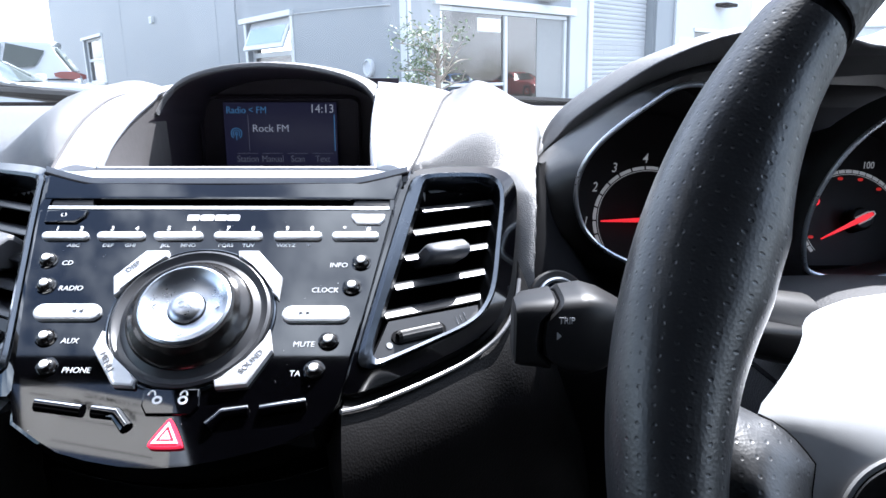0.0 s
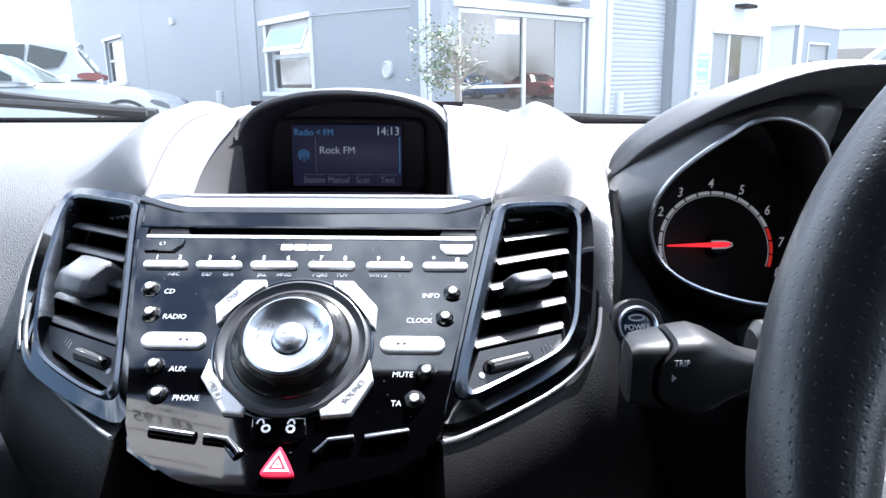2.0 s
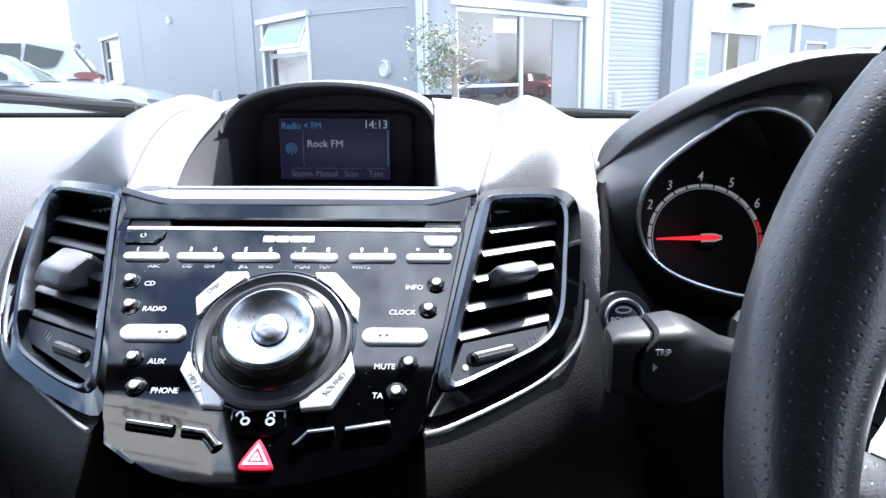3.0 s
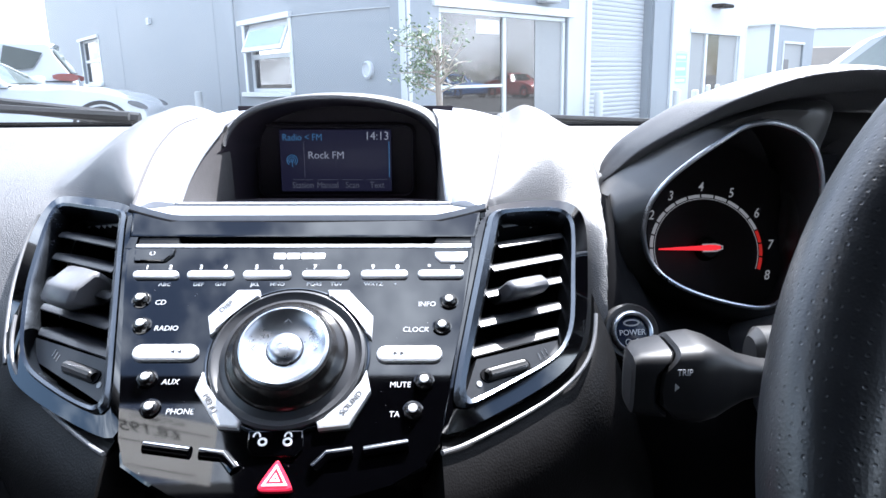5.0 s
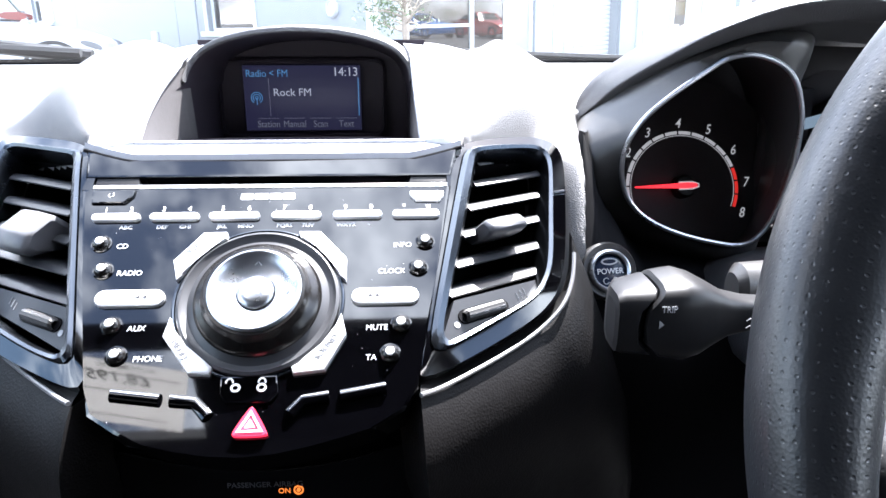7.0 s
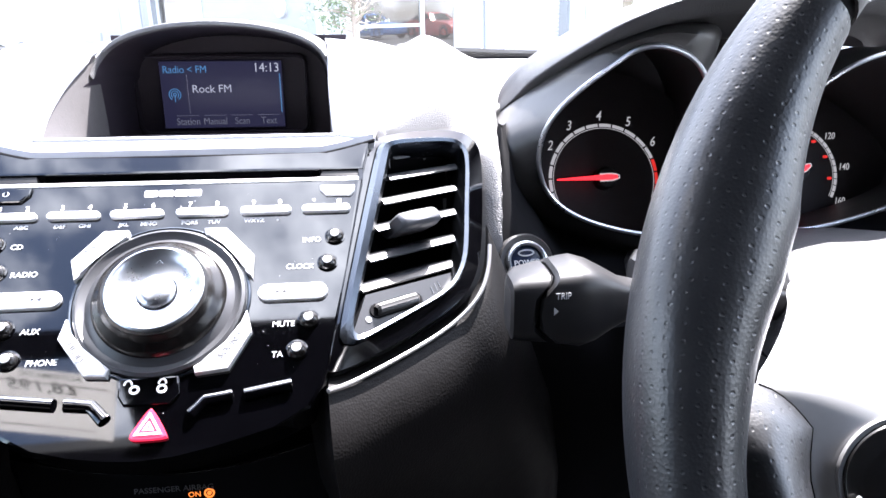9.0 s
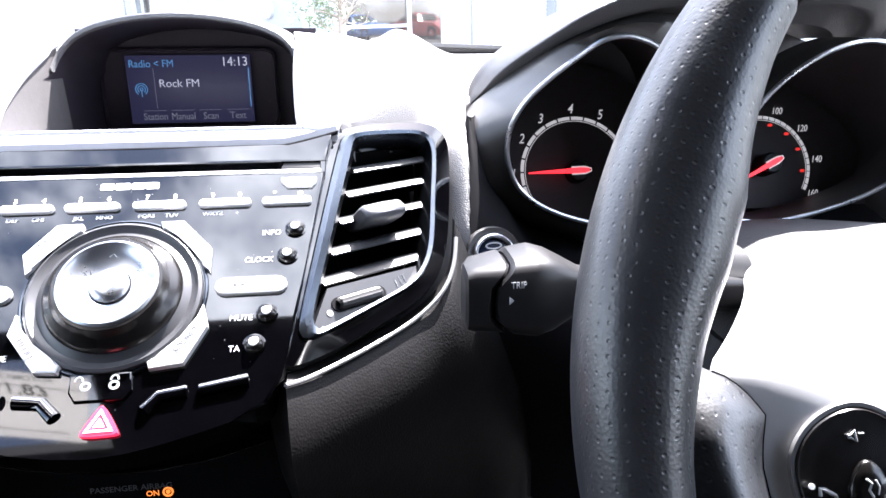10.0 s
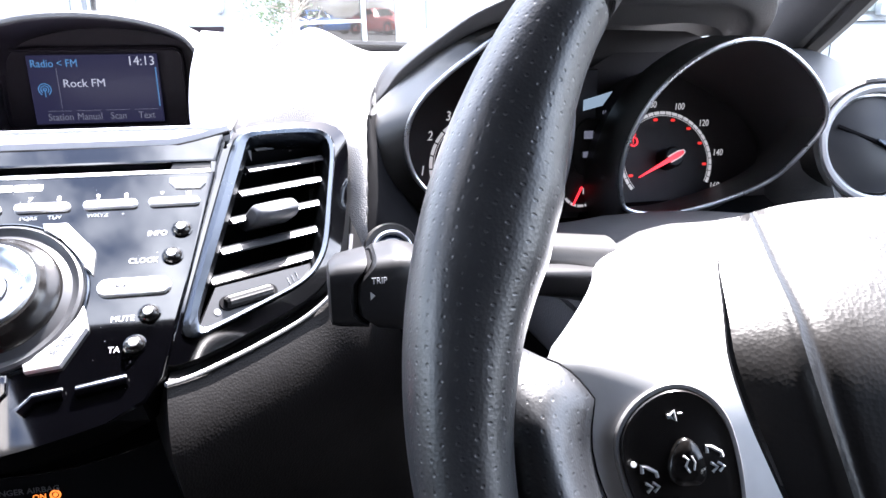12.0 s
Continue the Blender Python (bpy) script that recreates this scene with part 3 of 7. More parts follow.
# knee panels under the vents, one on each side of the stack
KNEE = [(-0.047, 0.306, 0.951), (-0.0341, 0.3188, 0.9487), (-0.0058, 0.3432, 0.9508), (0.018, 0.3639, 0.9554), (0.0332, 0.3762, 0.9646), (0.0414, 0.3899, 0.9764), (0.0452, 0.4076, 0.9946)]
top_line = catmull(KNEE, 28)
for flip in (False, True):
    rows = []
    for dx, dy, dz in ((0, 0.012, 0.002), (0, 0.003, 0.001), (0, -0.0008, -0.0006), (0.0005, -0.0055, -0.0055), (0.001, -0.0105, -0.0115), (0.0015, -0.0145, -0.0185), (0.002, -0.0168, -0.027), (0.003, -0.0165, -0.038), (0.004, -0.011, -0.056), (0.006, 0.006, -0.09), (0.01, 0.04, -0.15), (0.02, 0.09, -0.25)):
        r = []
        for k, p in enumerate(top_line):
            p = p + Vector((0, -0.006, -0.0015))
            e = k / 27
            q = Vector((p.x + dx + 0.05 * e * min(1, -dz * 8), p.y + dy * (1 - 0.4 * e), p.z + dz * (1 if e < 0.8 else 1 + (e - 0.8) * 1.2)))
            r.append(mirror(q) if flip else q)
        rows.append(r)
    part("knee_panel", grid(rows), M_KNEE, dash, "grained lower panel, coloured near-black for the shade there", sharp=50)
    # sunlight on the panel's upper lip, painted as a thin pale tube
    part("panel_edge_shine", tube([(mirror(p) if flip else p) + Vector((0, -0.0078, 0.0004)) for p in top_line[:26]], 0.0012, 8), M_EDGE, dash, "pale strip painted as the sunlit edge of the lower panel")
    # vertical end that meets the console
    a = [r[0] for r in rows[2:]]
    b = [Vector((q.x - (0.012 if not flip else -0.012), q.y + 0.03, q.z)) for q in a]
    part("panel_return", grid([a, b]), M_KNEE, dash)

# lid of the glovebox, a grained bulge below the left-hand panel
edge = catmull([(-0.46, 0.365, 0.938), (-0.38, 0.362, 0.933), (-0.311, 0.360, 0.919), (-0.293, 0.360, 0.910), (-0.278, 0.360, 0.896), (-0.266, 0.360, 0.879), (-0.258, 0.361, 0.850), (-0.256, 0.366, 0.80)], 40)
hub_ = Vector((-0.44, 0.36, 0.82))
rows = []
for f, out in ((0.0, 0.03), (0.0, 0.004), (0.015, -0.003), (0.05, -0.008), (0.12, -0.013), (0.3, -0.019), (0.6, -0.022), (0.95, -0.022)):
    rows.append([p.lerp(hub_, f) + Vector((0, out, 0)) for p in edge])
lid = part("glovebox_lid", grid(rows), M_LEATHER2, dash, "black leather-grained glovebox lid", sharp=70)

# panel round the steering column, with the start button
rows = []
for z, y in ((1.046, 0.466), (1.030, 0.447), (1.012, 0.434), (0.998, 0.424), (0.985, 0.415), (0.972, 0.4065), (0.955, 0.400), (0.93, 0.399), (0.88, 0.408), (0.80, 0.43)):
    high = smoothstep(0.978, 1.012, z)
    x0 = interp(z, STRIP_X) - 0.0008
    rows.append([(x0, y + 0.012, z)] + [(x, y + 0.02 * smoothstep(0.09, 0.2, x) + 0.08 * high * smoothstep(0.063, 0.090, x), z - (0.045 if z > 0.96 else 0.03) * smoothstep(0.078, 0.115, x)) for x in (x0 + 0.0015, 0.0635, 0.067, 0.072, 0.078, 0.085, 0.092, 0.10, 0.115, 0.13, 0.17, 0.22, 0.28, 0.34, 0.40, 0.46)])
# deep black stands in for the shade under the stalk
part("column_panel", grid(rows), M_DARK, dash, "smooth panel behind the wheel, coloured near-black for the shade there", sharp=60)

# silver centre trim
C1 = [(-0.2325, 0.4166, 1.0458), (-0.2375, 0.4384, 1.0534), (-0.2425, 0.4674, 1.0646), (-0.2475, 0.4997, 1.0743), (-0.2525, 0.5448, 1.0840), (-0.2575, 0.5909, 1.0876), (-0.2625, 0.6577, 1.0883), (-0.266, 0.72, 1.084), (-0.268, 0.78, 1.076)]
C2 = [(-0.2112, 0.4325, 1.0464), (-0.2103, 0.4378, 1.0518), (-0.2094, 0.4471, 1.0597), (-0.2084, 0.4625, 1.0683), (-0.2075, 0.4810, 1.0761), (-0.2066, 0.5118, 1.0857), (-0.2057, 0.5300, 1.0915), (-0.199, 0.61, 1.0985), (-0.193, 0.72, 1.094)]
c1, c2 = catmull(C1, 49), catmull(C2, 49)
for flip in (False, True):
    rows = []
    for a, b in zip(c1, c2):
        r = []
        for k in range(9):
            q = a.lerp(b, k / 8)
            q.z += 0.004 * math.sin(math.pi * k / 8)
            r.append(mirror(q) if flip else q)
        rows.append(r)
    part("silver_wing", grid(rows, thick=(0, 0, -0.004)), M_DASHSILVER, dash, "satin silver painted trim")
    part("pad_seam", tube([(mirror(p) if flip else p) + Vector((0, 0, 0.0008)) for p in c1[:40]], 0.0009, 6), M_WELLGREY, dash, "dark gap line")
    rows = [[(mirror(p) if flip else p) for p in c2[:37]], [(mirror(q) if flip else q) for q in (Vector((p.x + 0.002, p.y + 0.002, min(p.z - 0.0005, 1.0462 - (p.y - 0.431) * 0.14))) for p in c2[:37])]]
    # silver trim's side wall, its shadow put into the grey colour
    part("inner_wall", grid(rows), M_WELLGREY, dash, "silver trim's inner wall, coloured grey for its shade")
rim_line = [Vector(p) for p in c2[:37]]
edge = rim_line[::-1] + [Vector((x, 0.4322, 1.0462)) for x in np.linspace(-0.208, 2 * X0 + 0.208, 20)] + [mirror(p) for p in rim_line]
part("recess_rim", tube(edge, 0.0021, 8), M_DASHSILVER, dash, "raised silver rim round the display recess")
us = [-106, -103, -100, -96, -93, -90, -87, -84, -81, -78, -74, -60, -40, -20, 0, 20, 40, 60, 74, 78, 81, 84, 87, 90, 93, 96, 100, 103, 106]
r0, r1, r2, r3, r4 = [], [], [], [], []
for u in us:
    a = abs(u)
    v = 37.6 + 8.2 * max(0, (a - 75) / 28) ** 1.25
    p = FACE @ Vector((u * 0.001, (v + 2.0) * 0.001, -0.001))
    b = Vector((X0 + u * 0.001, 0.4322, 1.0462)) if a <= 84 else Vector((X0 + u * 0.001, 0.4322 - 0.0156 * (a - 84) / 22, 1.0462 - 0.0004 * (a - 84) / 22))
    r0.append(p + Vector((0, 0.003, -0.006)))
    r1.append(p)
    r2.append(p + Vector((0, 0.0015, 0.003)))
    r3.append(p.lerp(b, 0.45) + Vector((0, 0, 0.0016 * (1 if a < 90 else max(0, (106 - a) / 16)))))
    r4.append(b)
part("front_lip", grid([r0, r1, r2, r3, r4]), M_DASHSILVER, dash, "satin silver lip under the display")
gap = [FACE @ Vector((u * 0.001, (37.6 + 8.2 * max(0, (abs(u) - 75) / 28) ** 1.25 + 0.9) * 0.001, -0.0016)) for u in us]
part("trim_gap", tube(gap, 0.0012, 8), M_DARK, dash, "black gap between silver trim and radio")
part("display_floor", grid([[(x, 0.431, 1.0458) for x in np.linspace(-0.2115, -0.0417, 9)], [(x, 0.490, 1.0376) for x in np.linspace(-0.2115, -0.0417, 9)]], thick=(0, 0, -0.003)), M_DASHSILVER, dash)

# display hood and screen
disp = thing("dashboard_display", "small colour radio display under a black hood", "display screen", group="")
rim = [(-0.2052, 0.5150, 1.0790), (-0.2042, 0.5230, 1.0858), (-0.2005, 0.5285, 1.0925), (-0.1930, 0.5290, 1.0990), (-0.1800, 0.5265, 1.1048), (-0.162, 0.524, 1.1092), (-0.145, 0.521, 1.1114), (X0, 0.520, 1.1122)]
rim = catmull(rim + [mirror(p) for p in rim[-2::-1]], 41)
rows = []
for f in range(9):
    t = f / 8
    rows.append([Vector((p.x + (p.x - X0) * 0.02 * math.sin(t * 3), p.y + t * (0.70 - p.y), p.z + 0.003 * math.sin(t * 3.14) - t * t * (p.z - 1.082))) for p in rim])
lip = [[Vector((X0 + (p.x - X0) * k, p.y + dy, p.z + dz)) for p in rim] for k, dy, dz in ((1.0, -0.0012, -0.0008), (0.995, -0.0012, -0.0030), (0.985, 0.002, -0.0042))]
part("hood", grid(rows[::-1] + lip), M_PAD, disp, "black arched hood", sharp=60)


def shroud_loop(k, y_shift, flat_y=None):
    """One section of the black well: left side, arch, right side, floor."""
    cheek = [(-0.2082, 0.4800, 1.0486), (-0.2078, 0.4868, 1.0619), (-0.2066, 0.5000, 1.0705)]
    pts = [(-0.2082, 0.4780, 1.0380)] + cheek + [(p.x * 0.985 + X0 * 0.015, p.y + 0.002, p.z - 0.0042) for p in rim] + [(2 * X0 - x, y, z) for x, y, z in cheek[::-1]] + [(2 * X0 + 0.2082, 0.4780, 1.0380)]
    pts += [(X0 + 0.05, 0.487, 1.0380), (X0, 0.487, 1.0380), (X0 - 0.05, 0.487, 1.0380)]
    out = []
    for x, y, z in pts:
        out.append(Vector((X0 + (x - X0) * k, (flat_y if flat_y else y) + y_shift, 1.0205 if flat_y and z == 1.0380 else 1.058 + (z - 1.058) * k - (0.004 if flat_y else 0))))
    return out


part("well", grid([shroud_loop(1, 0), shroud_loop(0.99, 0.02), shroud_loop(0.93, 0, 0.602)], closed_u=True), M_WELL, disp, "black well round the screen", sharp=50)
part("back_plate", prism([(-0.09, -0.045), (0.09, -0.045), (0.09, 0.045), (-0.09, 0.045)], -0.002, 0), M_WELL, disp, m=frame_of((X0, 0.6015, 1.056), (1, 0, 0), (0, 0, 1), (0, -1, 0)))
SCR = frame_of((-0.1356, 0.5965, 1.0556), (1, 0, 0), (0, 0.012, 1), (0, -1, 0.012))
rr, ri = rounded(0.134, 0.062, 0.008), rounded(0.129, 0.057, 0.006)
part("frame", band(rr, ri, [(0, -0.004), (0.1, 0.0012), (0.6, 0.0018), (1, -0.003)]), M_WELL, disp, m=SCR)
scr = part("screen", prism([(-0.0468, -0.0258), (0.0468, -0.0258), (0.0468, 0.0258), (-0.0468, 0.0258)], -0.003, 0, 0.0004), M_DISPLAY, disp, "dark blue lit screen", m=SCR)


def on(m, x, y, z=0.0, rot=0.0):
    return m @ pose(x, y, z, 0, 0, rot)


LIFT = 0.0006
I4 = Matrix.Identity(4)
letters("text_radio", "Radio < FM", on(I4, -0.0445, 0.0195, LIFT), 0.0080, M_LCDBLUE, scr, align='LEFT', squeeze=0.9, bold=0)
letters("text_clock", "14:13", on(I4, 0.0455, 0.0205, LIFT), 0.0098, M_LCDWHITE, scr, align='RIGHT', squeeze=0.95, bold=0)
letters("text_station", "Rock FM", on(I4, -0.0235, 0.0045, LIFT), 0.0086, M_LCDWHITE, scr, align='LEFT', bold=0)
for x, wd in ((-0.0285, "Station"), (-0.0075, "Manual"), (0.0135, "Scan"), (0.0345, "Text")):
    letters("text_softkey", wd, on(I4, x, -0.0208, LIFT), 0.0076, M_LCDGREY, scr, squeeze=0.86, bold=0)
    part("softkey_line", box(0.017, 0.0003, 0.0003, at=(x, -0.0160, LIFT)), M_LCDGREY, scr)
part("scroll_bar", box(0.0008, 0.030, 0.0003, at=(0.0452, 0.001, LIFT)), M_LCDBLUE, scr)
part("divider", box(0.0003, 0.030, 0.0002, at=(-0.0265, 0.001, LIFT)), M_LCDGREY, scr)
for r, a0, a1 in ((0.0011, 0, 360), (0.0028, -50, 230), (0.0044, -55, 235)):
    part("aerial_ring", tube([(-0.0368 + r * math.cos(radians(a)), 0.0005 + r * math.sin(radians(a)), LIFT) for a in np.linspace(a0, a1, 22)], 0.00035, 5), M_LCDBLUE, scr)
part("aerial_mast", box(0.0006, 0.0055, 0.0003, at=(-0.0368, -0.0024, LIFT)), M_LCDBLUE, scr)

# ---------- centre air vents ----------
V_OUT = [(-25, -13), (-15, -1), (4.6, 1.9), (30, 1), (53.9, -2.1), (62.7, -8.5), (61.9, -20.9), (47.5, -47), (27.3, -79.7), (14.2, -95.8), (2, -105.8), (-17, -113.7), (-47.3, -119.7), (-81.7, -124.9), (-100, -125), (-100, -116), (-64, -70)]
V_CO = [(-24, -13.5), (-14.5, -2.4), (3, -1.4), (25, -3), (49.4, -5.7), (54.8, -12.6), (50, -26.1), (33, -54), (17.2, -81.6), (6.4, -94.3), (-10.1, -105), (-47.1, -111.7), (-78.4, -117.4), (-91, -117.5), (-93, -112.5), (-62, -67)]
V_CI = [(-9, -19), (-4, -10.5), (1.5, -8.6), (22, -10), (41.6, -12), (45.2, -18), (42.5, -25), (25, -53), (7, -83), (-4, -94), (-17, -101), (-47, -106), (-70, -109.5), (-75, -109.5), (-73.5, -104), (-44, -66)]


VL_OUT = [(-18, -14), (-11, -1), (0, 1.5), (10.6, 2.6), (45, 2.4), (72, 1), (79.5, -5), (80, -18), (76, -32.2), (66.5, -50), (55, -68.3), (43.5, -82), (31, -95.8), (22.5, -104.5), (14.5, -111), (5, -116.5), (-5.8, -119.8), (-25, -122.7), (-44.3, -124.5), (-81.7, -126.5), (-103, -125.5), (-101, -117), (-58, -70)]
VL_CO = [(-17, -14), (-10.5, -2.4), (0, -1.4), (30, -2.2), (60, -2.8), (68.5, -5.5), (69, -15), (63.5, -30.5), (54.3, -48), (43.3, -66.2), (31.2, -80.5), (19.2, -93.3), (9.6, -101.5), (-0.5, -108), (-10, -111.8), (-22.5, -114.8), (-54.6, -118.2), (-79, -119), (-91, -118), (-91, -112), (-57, -67)]
VL_CI = [(-9, -19), (-4, -10.5), (1.5, -8.6), (28, -8.6), (55, -8.4), (61, -11), (60.5, -18), (54.3, -29.3), (45.2, -46), (34.2, -64.6), (22.2, -79), (10.8, -91.5), (4, -98.2), (-3.7, -103.3), (-14, -107), (-28.8, -109.7), (-54.9, -112.8), (-72, -113), (-77, -111.8), (-74, -104), (-44, -66)]


def side(pts, flip):
    return [Vector((-p[0] if flip else p[0], p[1], 0)) * 0.001 for p in pts]


def air_vent(base, flip, outlines, ends, label, slide_at):
    v = thing("air_vent", label, "air vent", base, group="centre air vents")
    o, co, ci = (resample(smooth_poly(side(q, flip), 2), 84) for q in outlines)
    co = [p.lerp(q, 0.28) for p, q in zip(co, ci)]
    part("bezel", band(o, co, [(0, -0.022), (0, -0.002), (0.10, 0.0008), (1.0, 0.0015), (1.05, -0.01)]), M_PIANO, v, "gloss black bezel")
    part("chrome_frame", band(co, ci, [(0, -0.003), (0.05, 0.0025), (0.3, 0.0040), (0.7, 0.0030), (1.0, -0.002), (1.06, -0.012)]), M_CHROME, v, "satin chrome inner frame")
    part("duct", band(ci, [q * 0.98 + Vector((0, -0.001, 0)) for q in ci], [(0, -0.010), (0.5, -0.05), (1, -0.06)]), M_DARK, v)
    part("duct_back", prism(ci[::-1] if flip else ci, -0.062, -0.058), M_DARK, v)
    s = -1 if flip else 1
    # sunlit skin edge, painted as a pale tube beside the bezel's upper outer side
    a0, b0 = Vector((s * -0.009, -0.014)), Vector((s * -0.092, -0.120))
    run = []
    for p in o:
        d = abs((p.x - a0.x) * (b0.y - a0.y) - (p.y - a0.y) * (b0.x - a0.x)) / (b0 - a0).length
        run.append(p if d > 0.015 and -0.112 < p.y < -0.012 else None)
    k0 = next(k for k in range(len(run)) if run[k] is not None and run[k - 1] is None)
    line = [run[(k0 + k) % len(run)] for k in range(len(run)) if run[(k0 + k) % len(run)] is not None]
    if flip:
        part("skin_edge_shine", tube([q + Vector((s * 0.0012, 0, 0.0002)) for q in line], 0.0013, 8, side=(0, 0, 1)), M_EDGE, v, "pale strip painted as the sunlit edge of the dashboard skin")
    # slats: each a tilted blade with a small pin beside it
    for u0, u1, w in ends:
        blade = [(-0.6, -0.6), (0.0, 0.0), (-0.5, 1.5), (-1.1, 3.0), (-1.9, 4.4), (-3.0, 5.2), (-11, 9.2), (-20, 13.0), (-20, 11.2), (-9, 4.6)]
        rows = []
        for u in (u0, u0 + 2, (u0 + u1) / 2, u1 - 2, u1):
            rows.append([Vector((s * u, w + b, -5 + a)) * 0.001 for a, b in blade])
        bm = grid(rows, closed_u=True)
        for f in (rows[0], rows[-1]):
            bm.faces.new([bm.verts.new(p) for p in f])
        part("slat", bm, M_SLAT, v)
        part("pin", tube([(s * (u1 - 1) * 0.001, (w + 3) * 0.001, -0.008), (s * (u1 + 2) * 0.001, (w + 3) * 0.001, -0.008)], 0.0016, 6), M_SLAT, v)
    # sliding paddle on the middle slat
    kx, kw, kh = slide_at
    sec = [(-16, 5.8), (1, 4.6), (6.2, 4.0), (8.0, 2.6), (9.2, -0.1), (10.4, -2.9), (10.4, -6.2), (8.2, -8.0), (2, -8.2), (-12, -4.0)]
    sec = [(a, b * 0.8) for a, b in sec]
    if flip:    # this one stands tilted up and shows its top face
        sec = [(-16, 9.5), (0, 9.5), (2.5, 9.0), (4.5, 7.5), (9.2, -4), (10.4, -6.3), (10.4, -8.6), (9, -15.2), (7.5, -16.8), (2, -16.8), (-12, -6)]
    rows = []
    for u, k in ((-kh, 0.72), (-kh + 0.8, 0.9), (-kh + 2.5, 1.0), (0, 1.04), (kh - 2.5, 1.0), (kh - 0.8, 0.9), (kh, 0.72)):
        rows.append([Vector((s * (kx + u), kw - 1.5 + (b + 1.5) * k, -2 + a * (1 if a < 0 else k))) * 0.001 for a, b in sec])
    bm = grid(rows, closed_u=True)
    for f in (rows[0], rows[-1]):
        bm.faces.new([bm.verts.new(p) for p in f])
    pad = part("slider", bm, M_GREYPAD, v, "grey slider paddle", sharp=50)
    part("slider_nub", lathe([(0.0008, 0), (0.0006, 0.0006), (0, 0.0008)], 8), M_GREYPRINT, pad, m=pose(s * kx * 0.001, (kw + 1.9) * 0.001, 0.0025))
    # lower plate with the thumb wheel
    pl = [(-58, -90), (6, -91), (-4, -96.5), (-17, -103.5), (-47, -108.2), (-72, -111.2), (-76, -110)]
    plate = side([(p[0] + (12 if flip and p[0] > -20 else 0), p[1]) for p in pl], flip)
    part("lower_plate", prism(plate[::-1] if flip else plate, -0.012, -0.004), M_SLAT, v)
    part("wheel_slot", prism([Vector((p.x, p.y, 0)) for p in pill(s * -0.0435, -0.1000, 0.033, 0.0078)], -0.0042, -0.0032), M_DARK, v)
    rows = []
    for i in range(13):
        a = math.pi * i / 12
        ridge = 0.0003 * (i % 2)
        rows.append([Vector((s * -0.0435 + x, -0.1000 + (0.0032 + ridge) * math.cos(a) * e, -0.0036 + (0.0042 + ridge) * math.sin(a) * e)) for x, e in ((-0.0135, 0.7), (-0.012, 1.0), (0.012, 1.0), (0.0135, 0.7))])
    part("thumb_wheel", grid(rows), M_POD, v, "ribbed thumb wheel")
    part("print_dot", lathe([(0.0017, 0), (0.0017, 0.0003), (0, 0.0003)], 14), M_GREYPRINT, v, m=pose(s * -0.0625, -0.1030, -0.0039))
    for k in range(3):
        part("print_mark", tube([(s * (-0.0185 + 0.003 * k), -0.0975 + 0.0022 * math.sin(a) + 0.001 * k, -0.0038) for a in np.linspace(-1.2, 1.2, 6)], 0.00028, 4), M_GREYPRINT, v)
    return v


SLATS_R = [(-9.5, 43.5, -26), (-21, 36, -40.5), (-33, 27, -56), (-46, 17, -72.5), (-58, 6, -87.5)]
SLATS_L = [(-5, 56.5, -26), (-16, 50, -41.5), (-28, 40, -57.5), (-41, 28, -74), (-54, 17, -88.5)]
air_vent(VENT_R, False, (V_OUT, V_CO, V_CI), SLATS_R, "sunlit centre air vent in a chrome and black frame", (-10.5, -55.5, 13.5))
air_vent(VENT_L, True, (VL_OUT, VL_CO, VL_CI), SLATS_L, "shaded centre air vent in a chrome and black frame", (0.6, -54, 15))


# ---------- radio panel ----------
radio = thing("radio_panel", "gloss black car radio panel with silver buttons and rotary knob", "car radio", FACE)
TOP = [(u, 37.3 + 8.2 * max(0, (abs(u) - 75) / 28) ** 1.25) for u in (-103, -99, -95, -91, -87, -83, -79, -75, 0, 75, 79, 83, 87, 91, 95, 99, 103)]
low = [(-96.2, 19.0), (-100.2, 19.0), (-87.8, -35.4), (-74, -94), (-70, -107.5), (-56, -116.2), (-44, -120.6), (-30, -124.3), (-15, -126.8), (0, -127.8), (15, -126.6), (30, -123.6), (44, -120), (56, -116.4), (72, -109), (78.5, -97), (88.8, -36.7), (98.4, 19.0), (95.5, 19.0)]
part("upper_strip", prism(mm([(-99.5, 27.4), (99.0, 26.6)] + TOP[::-1]), -0.02, 0, 0.0012), M_PIANO, radio, "gloss black strip above the disc slot")
face = part("face", prism(mm(low), -0.02, 0, 0.0018), M_PIANO, radio, "gloss black face plate")
part("slot_end", prism(mm([(-100.6, 19.2), (-95.2, 19.2), (-95.2, 27.2), (-99.6, 27.2)]), -0.02, -0.0006), M_PIANO, radio)
part("slot_end", prism(mm([(96.7, 19.2), (98.6, 19.2), (99.2, 26.5), (96.7, 26.6)]), -0.02, -0.0006), M_PIANO, radio)
part("slot_back", prism(mm([(-97, 18), (98, 18), (98, 28), (-97, 28)]), -0.03, -0.016), M_DARK, radio)
part("slot_lip", prism(mm([(-94.4, 18.9), (96.6, 18.4), (96.6, 20.8), (-94.4, 21.4)]), -0.012, 0.0007, 0.0005), M_BUTTON, radio, "silver lower lip of the disc slot")
part("slot_guard", prism(mm([(-71, 22.2), (75, 21.8), (74, 23.6), (-70, 24)]), -0.014, -0.003, 0.0004), M_BLACK, radio)
part("slot_block", prism(mm([(-94.4, 21.6), (-70, 21.6), (-72, 27.2), (-94.4, 27.3)]), -0.012, -0.0012, 0.0004), M_BLACK, radio)
part("slot_block", prism(mm([(75, 21.4), (96.6, 21.0), (96.6, 26.6), (77, 26.7)]), -0.012, -0.0012, 0.0004), M_BLACK, radio)
